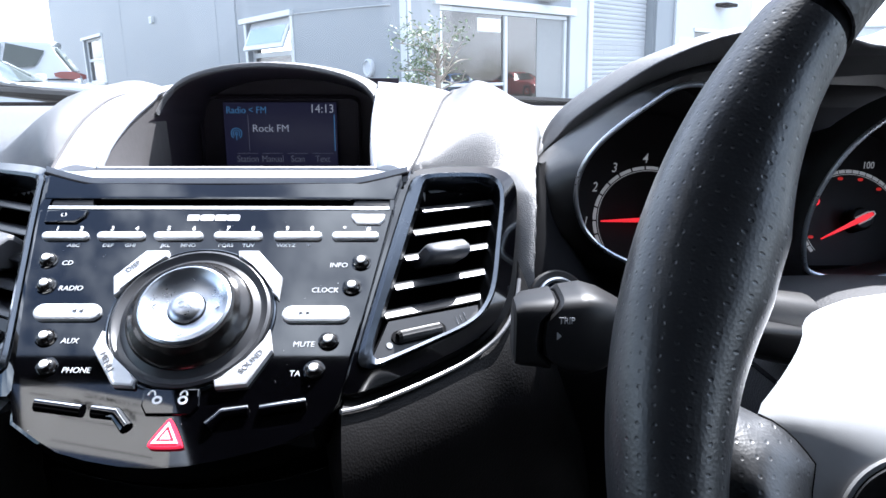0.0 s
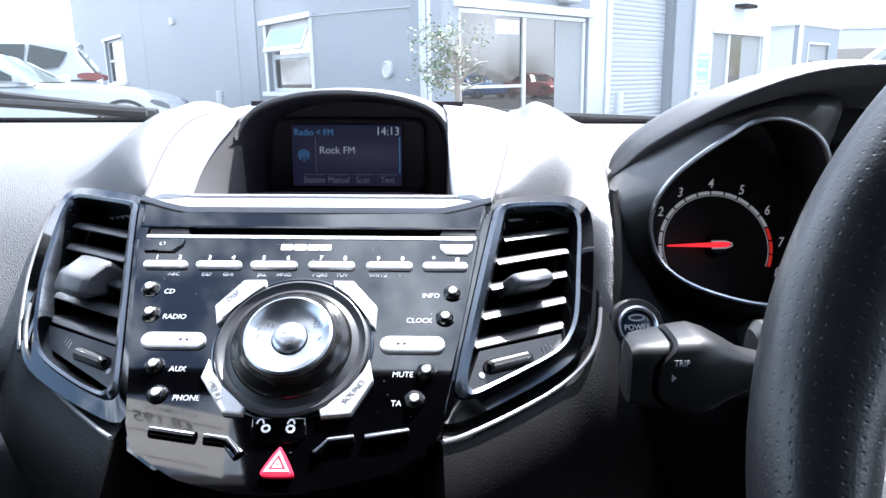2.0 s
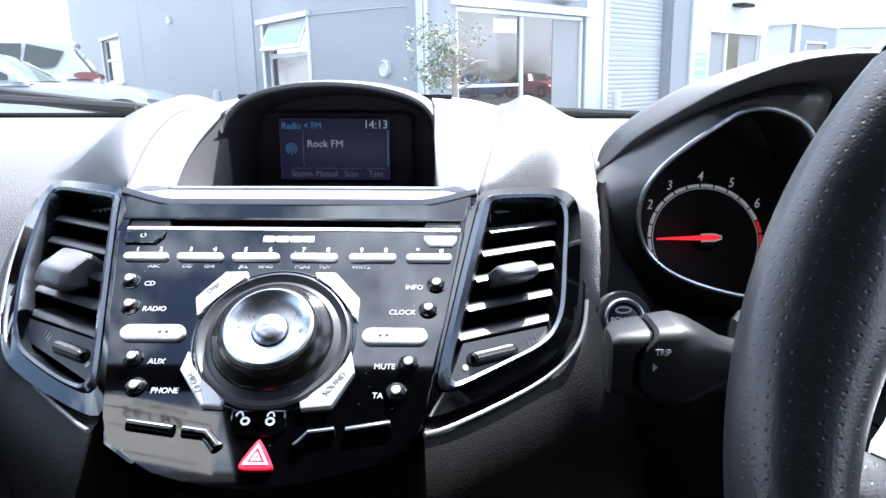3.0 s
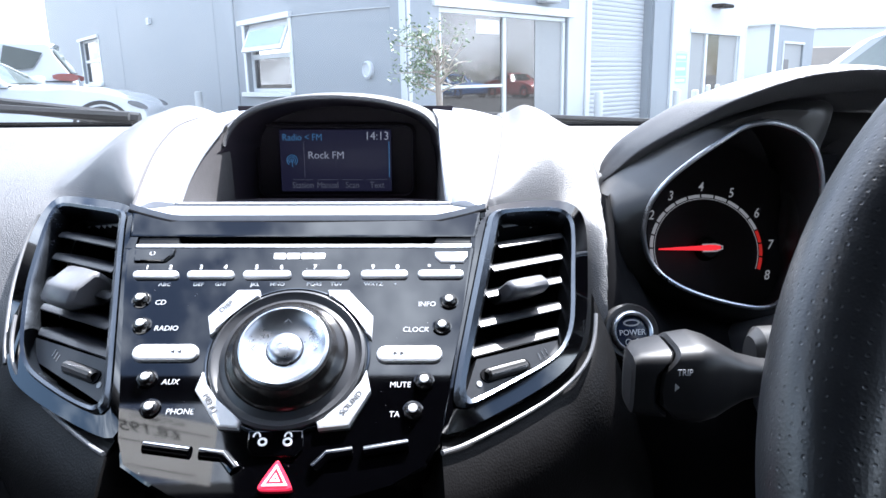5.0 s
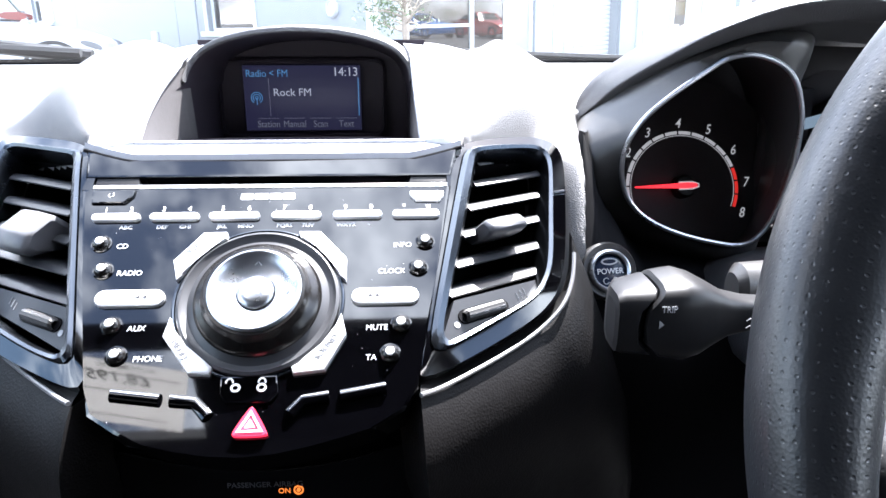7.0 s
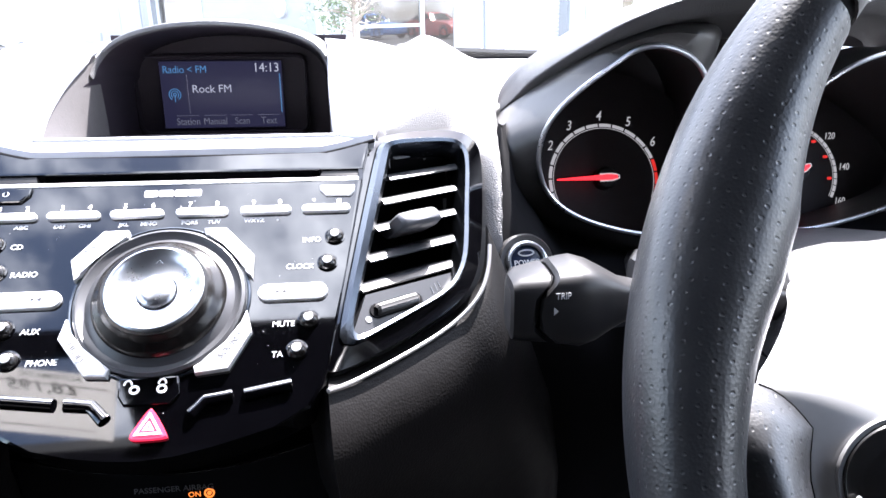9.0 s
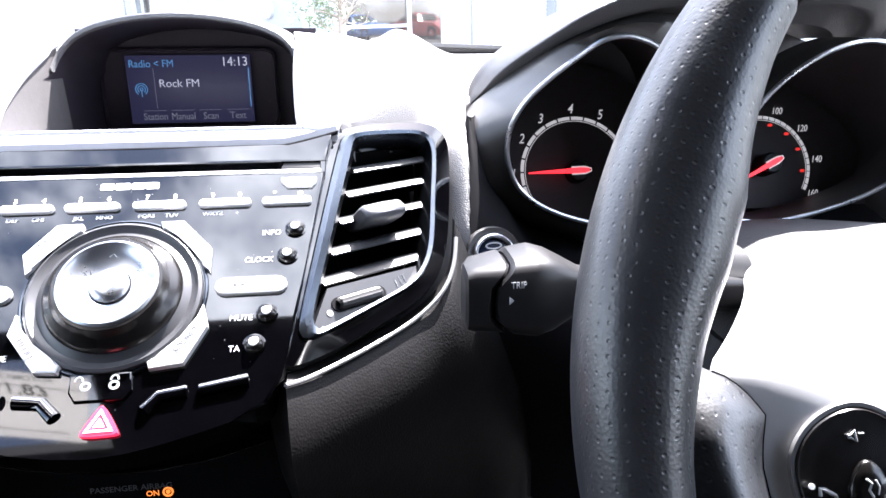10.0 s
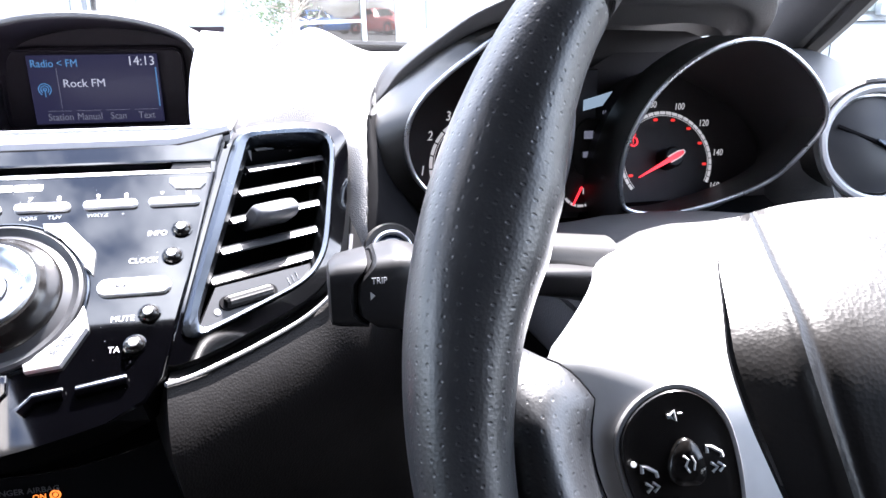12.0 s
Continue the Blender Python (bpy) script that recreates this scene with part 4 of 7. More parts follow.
part("eject_button", prism(mm([(76, 12.0), (79, 8.4), (92.0, 8.0), (94.4, 11.4), (94.4, 14.6), (76, 14.8)]), -0.004, 0.0016, 0.0007), M_BUTTON, radio, "silver eject button")
b = part("power_button", prism(mm([(-92.6, 8.9), (-75.6, 8.8), (-71.5, 13.6), (-71, 17.6), (-93.6, 17.4)]), -0.004, 0.0016, 0.0007), M_PIANO, radio, "gloss black power button")
part("power_mark", tube([(-0.083 + 0.0013 * math.sin(radians(a)), 0.0138 + 0.0013 * math.cos(radians(a)), 0.0018) for a in np.linspace(30, 330, 16)], 0.00022, 4), M_WHITE, b)
# maker's mark: four plain silver blocks
for x0, x1 in ((-14.8, -8.2), (-7.4, -0.2), (0.6, 7.0), (7.4, 14.0)):
    part("logo_block", prism(mm([(x0 + 0.4, 10.8), (x1 - 0.4, 10.8), (x1, 11.4), (x1, 14.2), (x1 - 0.4, 14.8), (x0 + 0.4, 14.8), (x0, 14.2), (x0, 11.4)]), 0, 0.0004), M_WHITE, radio)
# row of number keys
NUMBER_ROW = [(-90.5, -65.4, "1", "2", "", "ABC"), (-60.7, -34.8, "3", "4", "DEF", "GHI"), (-30, -3.4, "5", "6", "JKL", "MNO"), (2.5, 28.8, "7", "8", "PQRS", "TUV"), (34.9, 61.1, "9", "0", "WXYZ", "+"), (66.4, 91.8, "*", "#", "", "")]
for u0, u1, d1, d2, t1, t2 in NUMBER_ROW:
    c, w = (u0 + u1) / 2000, (u1 - u0) / 1000
    k = part("number_key", prism(pill(c, -0.0004, w, 0.0049), -0.002, 0.0022, 0.0011), M_BUTTON, radio, "silver rocker key")
    for f, dgt in ((-0.25, d1), (0.27, d2)):
        letters("print_digit", dgt, on(I4, c + f * w, 0.0052, 0.0003), 0.0040, M_WHITE, radio, bold=0.01)
    for f, wd in ((-0.22, t1), (0.24, t2)):
        if wd:
            letters("print_letters", wd, on(I4, c + f * w, -0.0064, 0.0003), 0.0030, M_PRINTMID, radio, squeeze=1.15)
# round buttons and their words
ROUND = [(-82.2, -16.2, "CD", -74.5, 'LEFT'), (-78, -32.2, "RADIO", -71.2, 'LEFT'), (-67.8, -63, "AUX", -60, 'LEFT'), (-62.3, -78.8, "PHONE", -54.5, 'LEFT'),
         (83.5, -17.7, "INFO", 76.5, 'RIGHT'), (79.7, -33.4, "CLOCK", 73, 'RIGHT'), (70.7, -64.9, "MUTE", 64.2, 'RIGHT'), (65.4, -80.5, "TA", 59, 'RIGHT')]
for u, v, wd, tu, al in ROUND:
    m = pose(u / 1000, v / 1000, 0)
    b = part("round_button", lathe([(0.0046, -0.001), (0.0046, 0.0006), (0.0042, 0.0016), (0.0030, 0.0032), (0.0012, 0.0039), (0, 0.0040)], 24), M_PODGLOSS, radio, "gloss black domed button", m=m)
    part("button_collar", lathe([(0.0052, 0.0), (0.0052, 0.0005), (0.0046, 0.0006)], 24), M_PIANO, b)
    part("button_cap", lathe([(0.0023, 0.0033), (0.0018, 0.0042), (0, 0.0045)], 18), M_WHITE, b)
    letters("print_word", wd, on(I4, tu / 1000, v / 1000 - 0.0018, 0.0003), 0.0042, M_PRINTMID, radio, align=al, squeeze=0.98, bold=0.0, shear=0.06)
for u, v, dirn in ((-61.5, -48.8, -1), (63, -50, 1)):
    k = part("seek_button", prism(pill(u / 1000, v / 1000, 0.0338, 0.0094), -0.002, 0.0024, 0.0014), M_BUTTON, radio, "silver seek button")
    for j in (0, 1):
        x = u + (5 if dirn < 0 else -8) + j * 3.4
        tri = [(x, v - 0.9), (x + 2 * dirn, v), (x, v + 0.9)]
        part("arrow", prism(mm(tri if dirn > 0 else tri[::-1]), 0.0024, 0.0027), M_INK, k)
# rotary knob
KC = (0.001, -0.0512)
knob = part("knob_base", lathe([(0.0398, -0.002), (0.0395, 0.0022), (0.0380, 0.0030), (0.0368, 0.0018), (0.0345, 0.0010), (0.0300, 0.0040), (0.0272, 0.0062), (0.0262, 0.0066)], 72), M_DISH, radio, "dark grey dished knob base", m=pose(*KC, 0))
rk = part("rotary_knob", lathe([(0.0312, 0.0030), (0.0306, 0.0048), (0.0290, 0.0066), (0.0268, 0.0082), (0.0256, 0.0096), (0.0248, 0.0112), (0.0240, 0.0124), (0.0226, 0.0126)], 72), M_PODGLOSS, radio, "gloss black turning ring", m=pose(*KC, 0))
part("silver_ring", lathe([(0.0226, 0.0110), (0.0224, 0.0128), (0.0212, 0.0136), (0.0200, 0.0128), (0.0192, 0.0118), (0.0150, 0.0100), (0.0110, 0.0088), (0.0094, 0.0086)], 72), M_SATIN, rk, "brushed silver direction ring")
part("centre_button", lathe([(0.0090, 0.007), (0.0088, 0.0098), (0.0078, 0.0110), (0.0050, 0.0119), (0.0025, 0.0122), (0, 0.0123)], 48), M_SATIN, rk, "silver centre button")
letters("print_ok", "OK", pose(0, 0, 0.0124), 0.0052, M_GREYPRINT, rk)
for a in (0, 90, 180, 270):
    m = pose(0, 0, 0.0106, 0, 0, a) @ pose(0.0158, 0, 0)
    part("chevron", tube([(-0.0012, -0.0016, 0), (0.0006, 0, 0), (-0.0012, 0.0016, 0)], 0.0003, 4), M_GREYPRINT, rk, m=m)
part("pad_ring", tube([(KC[0] + 0.0412 * math.cos(a), KC[1] + 0.0412 * math.sin(a), 0.0004) for a in np.linspace(0, math.tau, 72, endpoint=False)], 0.0009, 8, closed=True, side=(0, 0, 1)), M_CHROME, radio, "thin chrome ring")
QUADS = [([(-30.4, -11.8), (-18.6, -11.6), (-17.8, -16.2), (-26, -20.5), (-33, -28), (-37.2, -37), (-40.2, -40), (-43.4, -28.5)], "DISP", (-34.5, -22.5), 47),
         ([(18.2, -11.8), (29.4, -12), (43.4, -28.2), (43.4, -41.4), (39.5, -38.2), (35, -28), (28.5, -20.6), (19.4, -16.4)], "", (0, 0), 0),
         ([(-39.8, -60.0), (-37, -66.5), (-31, -76), (-22, -83.5), (-16.6, -86.2), (-17.6, -90.2), (-27.5, -89.4), (-41.8, -70.4)], "MENU", (-32.8, -77.6), -56),
         ([(41.8, -59.2), (44.6, -71), (35.2, -89), (20.6, -90.6), (19.6, -87), (26, -83.8), (34, -76.5), (39, -67)], "SOUND", (35.6, -77.6), 53)]
for q, wd, at, rot in QUADS:
    k = part("menu_button", prism(mm(q), -0.001, 0.0034, 0.0012), M_BUTTON, radio, "silver curved button")
    if wd:
        letters("print_word", wd, on(I4, at[0] / 1000, at[1] / 1000, 0.0036, rot), 0.0042, M_PRINTDIM, k, bold=0.0)
# door lock rocker with two padlocks
lk = part("lock_button", prism(mm([(-12.5, -90.6), (13.5, -90.4), (14.5, -99), (11, -103.4), (-9, -103.4), (-12, -99)]), -0.001, 0.0014, 0.0008), M_PIANO, radio, "gloss black door lock button")
for u, opened in ((-5.0, True), (6.8, False)):
    part("padlock", band([Vector((u / 1000 + p.x, -0.0963 + p.y, 0)) for p in pill(0, 0, 0.0046, 0.0042)], [Vector((u / 1000 + p.x * 0.55, -0.0963 + p.y * 0.5, 0)) for p in pill(0, 0, 0.0046, 0.0042)], [(0, 0.0014), (0, 0.0017), (1, 0.0017), (1, 0.0014)]), M_WHITE, lk)
    cx = u / 1000 + (-0.003 if opened else 0)
    part("shackle", tube([(cx + 0.0016 * math.cos(radians(a)), -0.0940 + 0.0022 * math.sin(radians(a)), 0.0016) for a in np.linspace(0, 180, 10)], 0.00045, 5), M_WHITE, lk)
# hazard switch
hz = mm([(3.7, -104.4), (-5.0, -119.2), (12.4, -119.0)])
k = part("hazard_button", prism(smooth_poly([p.lerp(q, f) for p, q in zip(hz, hz[1:] + hz[:1]) for f in (0.09, 0.91)], 2), -0.001, 0.0028, 0.0006), M_HAZARD, radio, "red lit triangular hazard button")
cen = sum(hz, Vector((0, 0))) / 3
for s0, s1 in ((0.68, 0.50), (0.27, 0.10)):
    o = [cen + (p - cen) * s0 for p in hz]
    i = [cen + (p - cen) * s1 for p in hz]
    part("white_triangle", band([q.to_3d() for q in o], [q.to_3d() for q in i], [(0, 0.0028), (0, 0.0033), (1, 0.0033), (1, 0.0028)]), M_HAZWHITE, k)
# lower function keys: black bars with silver edges
for pts in ([(-60.5, -97.2), (-38.5, -100.2)], [(-33.5, -100.4), (-22.4, -101.8), (-16.0, -108.6)], [(20.5, -108.0), (25.8, -101.8), (37.5, -100.2)], [(43, -100.4), (63.5, -96.8)]):
    p3 = [Vector((a / 1000, b / 1000 - 0.0008, 0.0004)) for a, b in pts]
    k = part("function_key", tube(p3, 0.0031, 10, flat=0.9, side=(0, 0, 1)), M_PIANO, radio, "gloss black slim key")
    part("silver_edge", tube([q + Vector((0, 0.0011, 0.0021)) for q in p3], 0.00062, 6, side=(0, 0, 1)), M_BUTTON, k, "silver edge strip")

# specks of dust lying on the gloss face
random.seed(11)
verts, faces = [], []
for _ in range(150):
    u, v = random.uniform(-88, 92), random.uniform(-112, 16)
    if abs(v + 51) < 46 and abs(u) < 46:
        continue
    if random.random() > 0.35 + 0.65 * smoothstep(0, 80, u):
        continue
    if abs(u) > 88 + (v - 10) * 0.2:
        continue
    s = random.choice((0.10, 0.12, 0.16, 0.24)) * 0.001
    a = random.uniform(0, math.tau)
    b = len(verts)
    for k in range(4):
        verts.append((u / 1000 + s * math.cos(a + k * 1.571) * (1 + 0.5 * (k % 2)), v / 1000 + s * math.sin(a + k * 1.571), 0.0002))
    verts.append((u / 1000, v / 1000, 0.0002 + s * 0.5))
    faces += [(b + k, b + (k + 1) % 4, b + 4) for k in range(4)]
me_d = bpy.data.meshes.new("dust")
me_d.from_pydata(verts, [], faces)
me_d.materials.append(M_PRINTMID)
dust = new("dust", me_d)
dust.parent = radio
dust["kind"] = "stuff"
dust["label"] = "pale specks of dust"

# lower console under the radio
CONS = frame_of((X0, 0.3215, 0.900), (1, 0, 0), (0, 0.1, 0.995), (0, -0.995, 0.1))
cons = thing("console_panel", "black lower console panel with airbag warning light", "console", CONS)
arch = [(-74, 12), (-60, 7.5), (-45, 3.4), (-30, 0.6), (-15, -1.2), (0, -1.8), (15, -1.2), (30, 0.6), (45, 3.4), (60, 7.5), (74, 12)]
part("panel", prism(mm(arch + [(76, -40), (70, -140), (-66, -140), (-72, -40)]), -0.03, 0, 0.002), M_DARK, cons, "black plastic panel")
part("gloss_edge", tube(mm([(x, y, 0.6) for x, y in arch]), 0.0011, 8), M_PIANO, cons, "gloss black curved edge")
letters("print_airbag", "PASSENGER AIRBAG", on(I4, -0.0005, -0.0108, 0.0004), 0.0041, M_PRINTDIM, cons, squeeze=1.05)
letters("print_on", "ON", on(I4, 0.0092, -0.0146, 0.0004), 0.0040, M_AMBER, cons)
part("warning_lamp", band([p.to_3d() for p in arc(0.0164, -0.0143, 0.0026, 0, 342, 20)], [p.to_3d() for p in arc(0.0164, -0.0143, 0.0018, 0, 342, 20)], [(0, 0), (0, 0.0006), (1, 0.0006), (1, 0)]), M_AMBER, cons, "amber warning lamp")
part("warning_dot", lathe([(0.0011, 0), (0.0011, 0.0005), (0, 0.0005)], 12), M_AMBER, cons, m=pose(0.0164, -0.0143, 0))

# ---------- instrument cluster ----------
clus = thing("instrument_cluster", "instrument cluster with two dark dials under a grained hood", "instrument cluster")
BZ_L = [(0.127, 1.0885), (0.135, 1.0945), (0.145, 1.0972), (0.155, 1.097), (0.170, 1.092), (0.1805, 1.0835), (0.188, 1.071), (0.194, 1.055), (0.1975, 1.028), (0.197, 0.998), (0.192, 0.977), (0.181, 0.9665), (0.157, 0.970), (0.127, 0.979), (0.106, 0.990), (0.093, 1.003), (0.087, 1.016), (0.0842, 1.029), (0.0855, 1.044), (0.093, 1.059), (0.108, 1.074)]
BZ_R = [(0.2478, 0.971), (0.2422, 0.983), (0.2379, 0.999), (0.2373, 1.017), (0.2402, 1.034), (0.2452, 1.048), (0.2521, 1.061), (0.2629, 1.0734), (0.2794, 1.0855), (0.2973, 1.0924), (0.313, 1.0936), (0.331, 1.0891), (0.3521, 1.0778), (0.3715, 1.0621), (0.3845, 1.0458), (0.3875, 1.0311), (0.381, 1.0175), (0.3718, 1.0037), (0.3624, 0.9925), (0.3427, 0.9819), (0.3132, 0.9723), (0.2826, 0.9665)]


def bez_y(z):
    return 0.427 + (1.096 - z) * 0.3


def ring3(pts, k=1.0, dy=0.0, flat=None):
    cx = sum(p[0] for p in pts) / len(pts)
    cz = sum(p[1] for p in pts) / len(pts)
    return [Vector((cx + (p[0] - cx) * k, (flat if flat else bez_y(p[1])) + dy, cz + (p[1] - cz) * k)) for p in pts]


OUT_L = [(0.110, 0.452, 1.091), (0.130, 0.437, 1.101), (0.15, 0.43, 1.108), (0.17, 0.43, 1.110), (0.19, 0.435, 1.110), (0.205, 0.455, 1.10), (0.206, 0.490, 1.08), (0.208, 0.505, 1.06), (0.210, 0.508, 1.03), (0.210, 0.508, 0.995), (0.206, 0.504, 0.965), (0.195, 0.474, 0.948), (0.160, 0.485, 0.948), (0.130, 0.495, 0.954), (0.105, 0.500, 0.964), (0.079, 0.484, 0.982), (0.061, 0.470, 1.000), (0.0520, 0.468, 1.018), (0.0540, 0.478, 1.035), (0.070, 0.505, 1.048), (0.090, 0.483, 1.069)]
OUT_R = []
for x, z in BZ_R:
    # tucked in behind the ring above, flaring out below and towards the middle
    k = 1.02 + 0.05 * smoothstep(1.03, 0.99, z) + 0.03 * smoothstep(0.27, 0.24, x)
    OUT_R.append((0.313 + (x - 0.313) * k, 0.427 + (1.096 - z) * 0.3 + 0.035, 1.03 + (z - 1.03) * k))

for nm, bz, outer in (("rev_counter", BZ_L, OUT_L), ("speedometer", BZ_R, OUT_R)):
    a = smooth_poly(ring3(bz), 2)
    n = len(a)
    b = smooth_poly(outer, 2)
    d = part(nm + "_surround", grid([[q + Vector((0.012, 0.06, 0) if nm == "rev_counter" else (0, 0.004, 0)) for q in b], b, [q.lerp(p, 0.2) + Vector((0, -0.003, 0.0005)) for p, q in zip(a, b)], [q.lerp(p, 0.5) + Vector((0, -0.006, 0.0015)) for p, q in zip(a, b)], [p + (q - p) * 0.10 for p, q in zip(a, b)], a], closed_u=True), M_POD, clus, "smooth dark plastic surround", sharp=60)
    back = smooth_poly([p + Vector((0.014 if nm == "rev_counter" else -0.002, 0, -0.014 if nm == "rev_counter" else -0.046)) for p in ring3(bz, 1.24, 0, 0.562)], 2)
    part("dial_wall", grid([a, [p.lerp(q, 0.5) for p, q in zip(a, back)], back], closed_u=True), M_DIAL, clus)
    part("bezel_ring", tube([p + Vector((0, -0.001, 0)) for p in a], 0.0017, 10, closed=True, side=(0, 1, 0)), M_SATIN, clus, "chrome bezel ring")
plate = part("back_plate", prism([(0.085, 0.93), (0.405, 0.93), (0.405, 1.05), (0.37, 1.085), (0.34, 1.095), (0.15, 1.10), (0.12, 1.085), (0.09, 1.05)], -0.572, -0.567), M_DIAL, clus, m=frame_of((0, 0, 0), (1, 0, 0), (0, 0, 1), (0, -1, 0)))
part("middle_panel", prism([(-0.008, -0.055), (0.020, -0.055), (0.020, 0.055), (-0.008, 0.055)], -0.02, 0, 0.003), M_DIAL, clus, m=frame_of((0.219, 0.506, 1.015), (1, 0, 0), (0, 0, 1), (0, -1, 0)))


def dial(nm, cx, cz, y, r, needle_deg, marks, red_from, label, wide_=0.0025, lift=0.0):
    m = frame_of((cx, y, cz), (1, 0, 0), (0, 0.3714, 0.9285), (0, -0.9285, 0.3714))
    disc_r = 0.084 if cx < 0.2 else 0.098
    d = part(nm, lathe([(disc_r, -0.001), (disc_r, 0), (0, 0)], 64), M_DIAL, clus, label, m=m)
    a0, a1, n_ticks = marks["sweep"][0], marks["sweep"][1], marks["ticks"]
    for i in range(n_ticks):
        b0 = a0 + (a1 - a0) * (i + 0.06) / n_ticks
        b1 = a0 + (a1 - a0) * (i + 0.94) / n_ticks
        o = arc(0, 0, r, b0, b1, 5)
        inn = arc(0, 0, r - wide_, b0, b1, 5)
        bm = grid([[p.to_3d() + Vector((0, 0, 0.0006)) for p in o], [p.to_3d() + Vector((0, 0, 0.0006)) for p in inn]])
        red = red_from is not None and i >= red_from
        part("tick", bm, M_REDLINE if red else M_DIALWHITE, d)
    part("scale_line", tube([p.to_3d() + Vector((0, 0, 0.0008)) for p in arc(0, 0, r - wide_ - 0.001, a0, a1, 40)], 0.00025, 4), M_DIALWHITE, d)
    for txt, ang in marks["digits"]:
        rr_ = r + marks["gap"]
        letters("dial_digit", txt, pose(rr_ * math.cos(radians(ang)), rr_ * math.sin(radians(ang)), 0.0006), marks["size"], M_DIALWHITE, d, squeeze=0.8, shear=0.28, bold=0.002)
    hub = part("needle_hub", lathe([(0.0088, 0.0), (0.0085, 0.007 + lift), (0.0070, 0.0085 + lift), (0, 0.009 + lift)], 32), M_BLACK, d)
    nl = part("needle", prism([(-0.0075, -0.0013), (0, -0.0021), (r - 0.004, -0.0005), (r - 0.004, 0.0005), (0, 0.0021), (-0.0075, 0.0013)], 0.0092, 0.0108, 0.0004), M_NEEDLE, d, "red pointer", m=pose(0, 0, lift, 0, 0, needle_deg))
    part("needle_edge", tube([(0.006, -0.0026, 0.0098), (-0.004, -0.0026, 0.0098), (-0.009, -0.001, 0.0098), (-0.009, 0.001, 0.0098), (-0.004, 0.0026, 0.0098), (0.006, 0.0026, 0.0098)], 0.0006, 6, side=(0, 0, 1)), M_DIALWHITE, nl)
    return d


rev = dial("rev_dial", 0.1552, 0.9958, 0.5205, 0.0430, 181.5, {"sweep": (207, -22), "ticks": 16, "digits": [("0", 214), ("1", 180), ("2", 147), ("3", 121.5), ("4", 92), ("5", 64), ("6", 35), ("7", 4), ("8", -24)], "gap": 0.0058, "size": 0.0105}, 13, "black rev counter face with red line")
for k, wd in enumerate(("rpm", "x1000")):
    letters("dial_print", wd, pose(-0.0490, -0.0150 - 0.0055 * k, 0.0006), 0.0050, M_DIALWHITE, rev)
spd = dial("speed_dial", 0.3140, 0.9935, 0.5330, 0.0410, 205.5, {"sweep": (216, -31), "ticks": 32, "digits": [("0", 207), ("20", 196), ("40", 168), ("60", 138), ("80", 99), ("100", 70), ("120", 39), ("140", 5), ("160", -30)], "gap": 0.0062, "size": 0.0078}, None, "black speedometer face", 0.0026, 0.007)
part("brake_lamp", band([p.to_3d() for p in arc(-0.0275, 0.0165, 0.0042, 0, 342, 20)], [p.to_3d() for p in arc(-0.0275, 0.0165, 0.0031, 0, 342, 20)], [(0, 0.0004), (0, 0.0008), (1, 0.0008), (1, 0.0004)]), M_NEEDLE, spd, "red brake warning lamp")
letters("brake_mark", "!", pose(-0.0275, 0.0165, 0.0007), 0.0062, M_NEEDLE, spd)
for ang in (100, 74, 48, 22, -8, 140, 200):
    part("red_mark", prism(pill(0.0345 * math.cos(radians(ang)), 0.0345 * math.sin(radians(ang)), 0.0042, 0.0024, 5), 0.0004, 0.0007), M_REDLINE, spd)
# fuel gauge and trip display between the dials
fu = frame_of((0.2285, 0.5015, 0.9785), (1, 0, 0), (0, 0, 1), (0, -1, 0))
fg = part("fuel_gauge", lathe([(0.017, -0.0005), (0.017, 0), (0, 0)], 40), M_DIAL, clus, "small fuel gauge", m=fu)
for i in range(5):
    o, inn = arc(0, 0.004, 0.0165, 214 + 22.5 * i, 233 + 22.5 * i, 4), arc(0, 0.004, 0.0145, 214 + 22.5 * i, 233 + 22.5 * i, 4)
    part("tick", grid([[p.to_3d() + Vector((0, 0, 0.0005)) for p in o], [p.to_3d() + Vector((0, 0, 0.0005)) for p in inn]]), M_DIALWHITE, fg)
part("needle", prism([(-0.0012, 0.004), (0.0004, 0.0038), (-0.0062, -0.0105), (-0.0072, -0.0100)], 0.001, 0.002), M_NEEDLE, fg)
part("fuel_pump_mark", prism([(0.0010, -0.002), (0.0050, -0.002), (0.0050, 0.0028), (0.0010, 0.0028)], 0.0003, 0.0006), M_DIALWHITE, fg)
tripm = frame_of((0.2325, 0.5010, 1.0150), (1, 0, 0), (0, 0, 1), (0, -1, 0))
tr_ = part("trip_display", prism(smooth_poly([(-0.013, -0.025), (0.0145, -0.025), (0.0155, 0.0195), (-0.013, 0.0195)], 2), -0.002, 0.0006, 0.0008), M_BLACK, clus, "dark trip computer display", m=tripm)
part("trip_bar", box(0.010, 0.0045, 0.0004, at=(0.000, -0.0075, 0.001)), M_LCDGREY, tr_)
part("trip_bar", box(0.007, 0.006, 0.0004, at=(-0.0015, 0.0075, 0.001)), M_LCDGREY, tr_)
part("trip_wedge", prism([(-0.007, 0.0335), (0.0155, 0.0395), (0.008, 0.0290), (-0.007, 0.0255)], 0.0008, 0.0012), M_LCDPALE, tr_)
letters("trip_mark", "H", pose(0.010, 0.0240, 0.001), 0.004, M_LCDGREY, tr_)

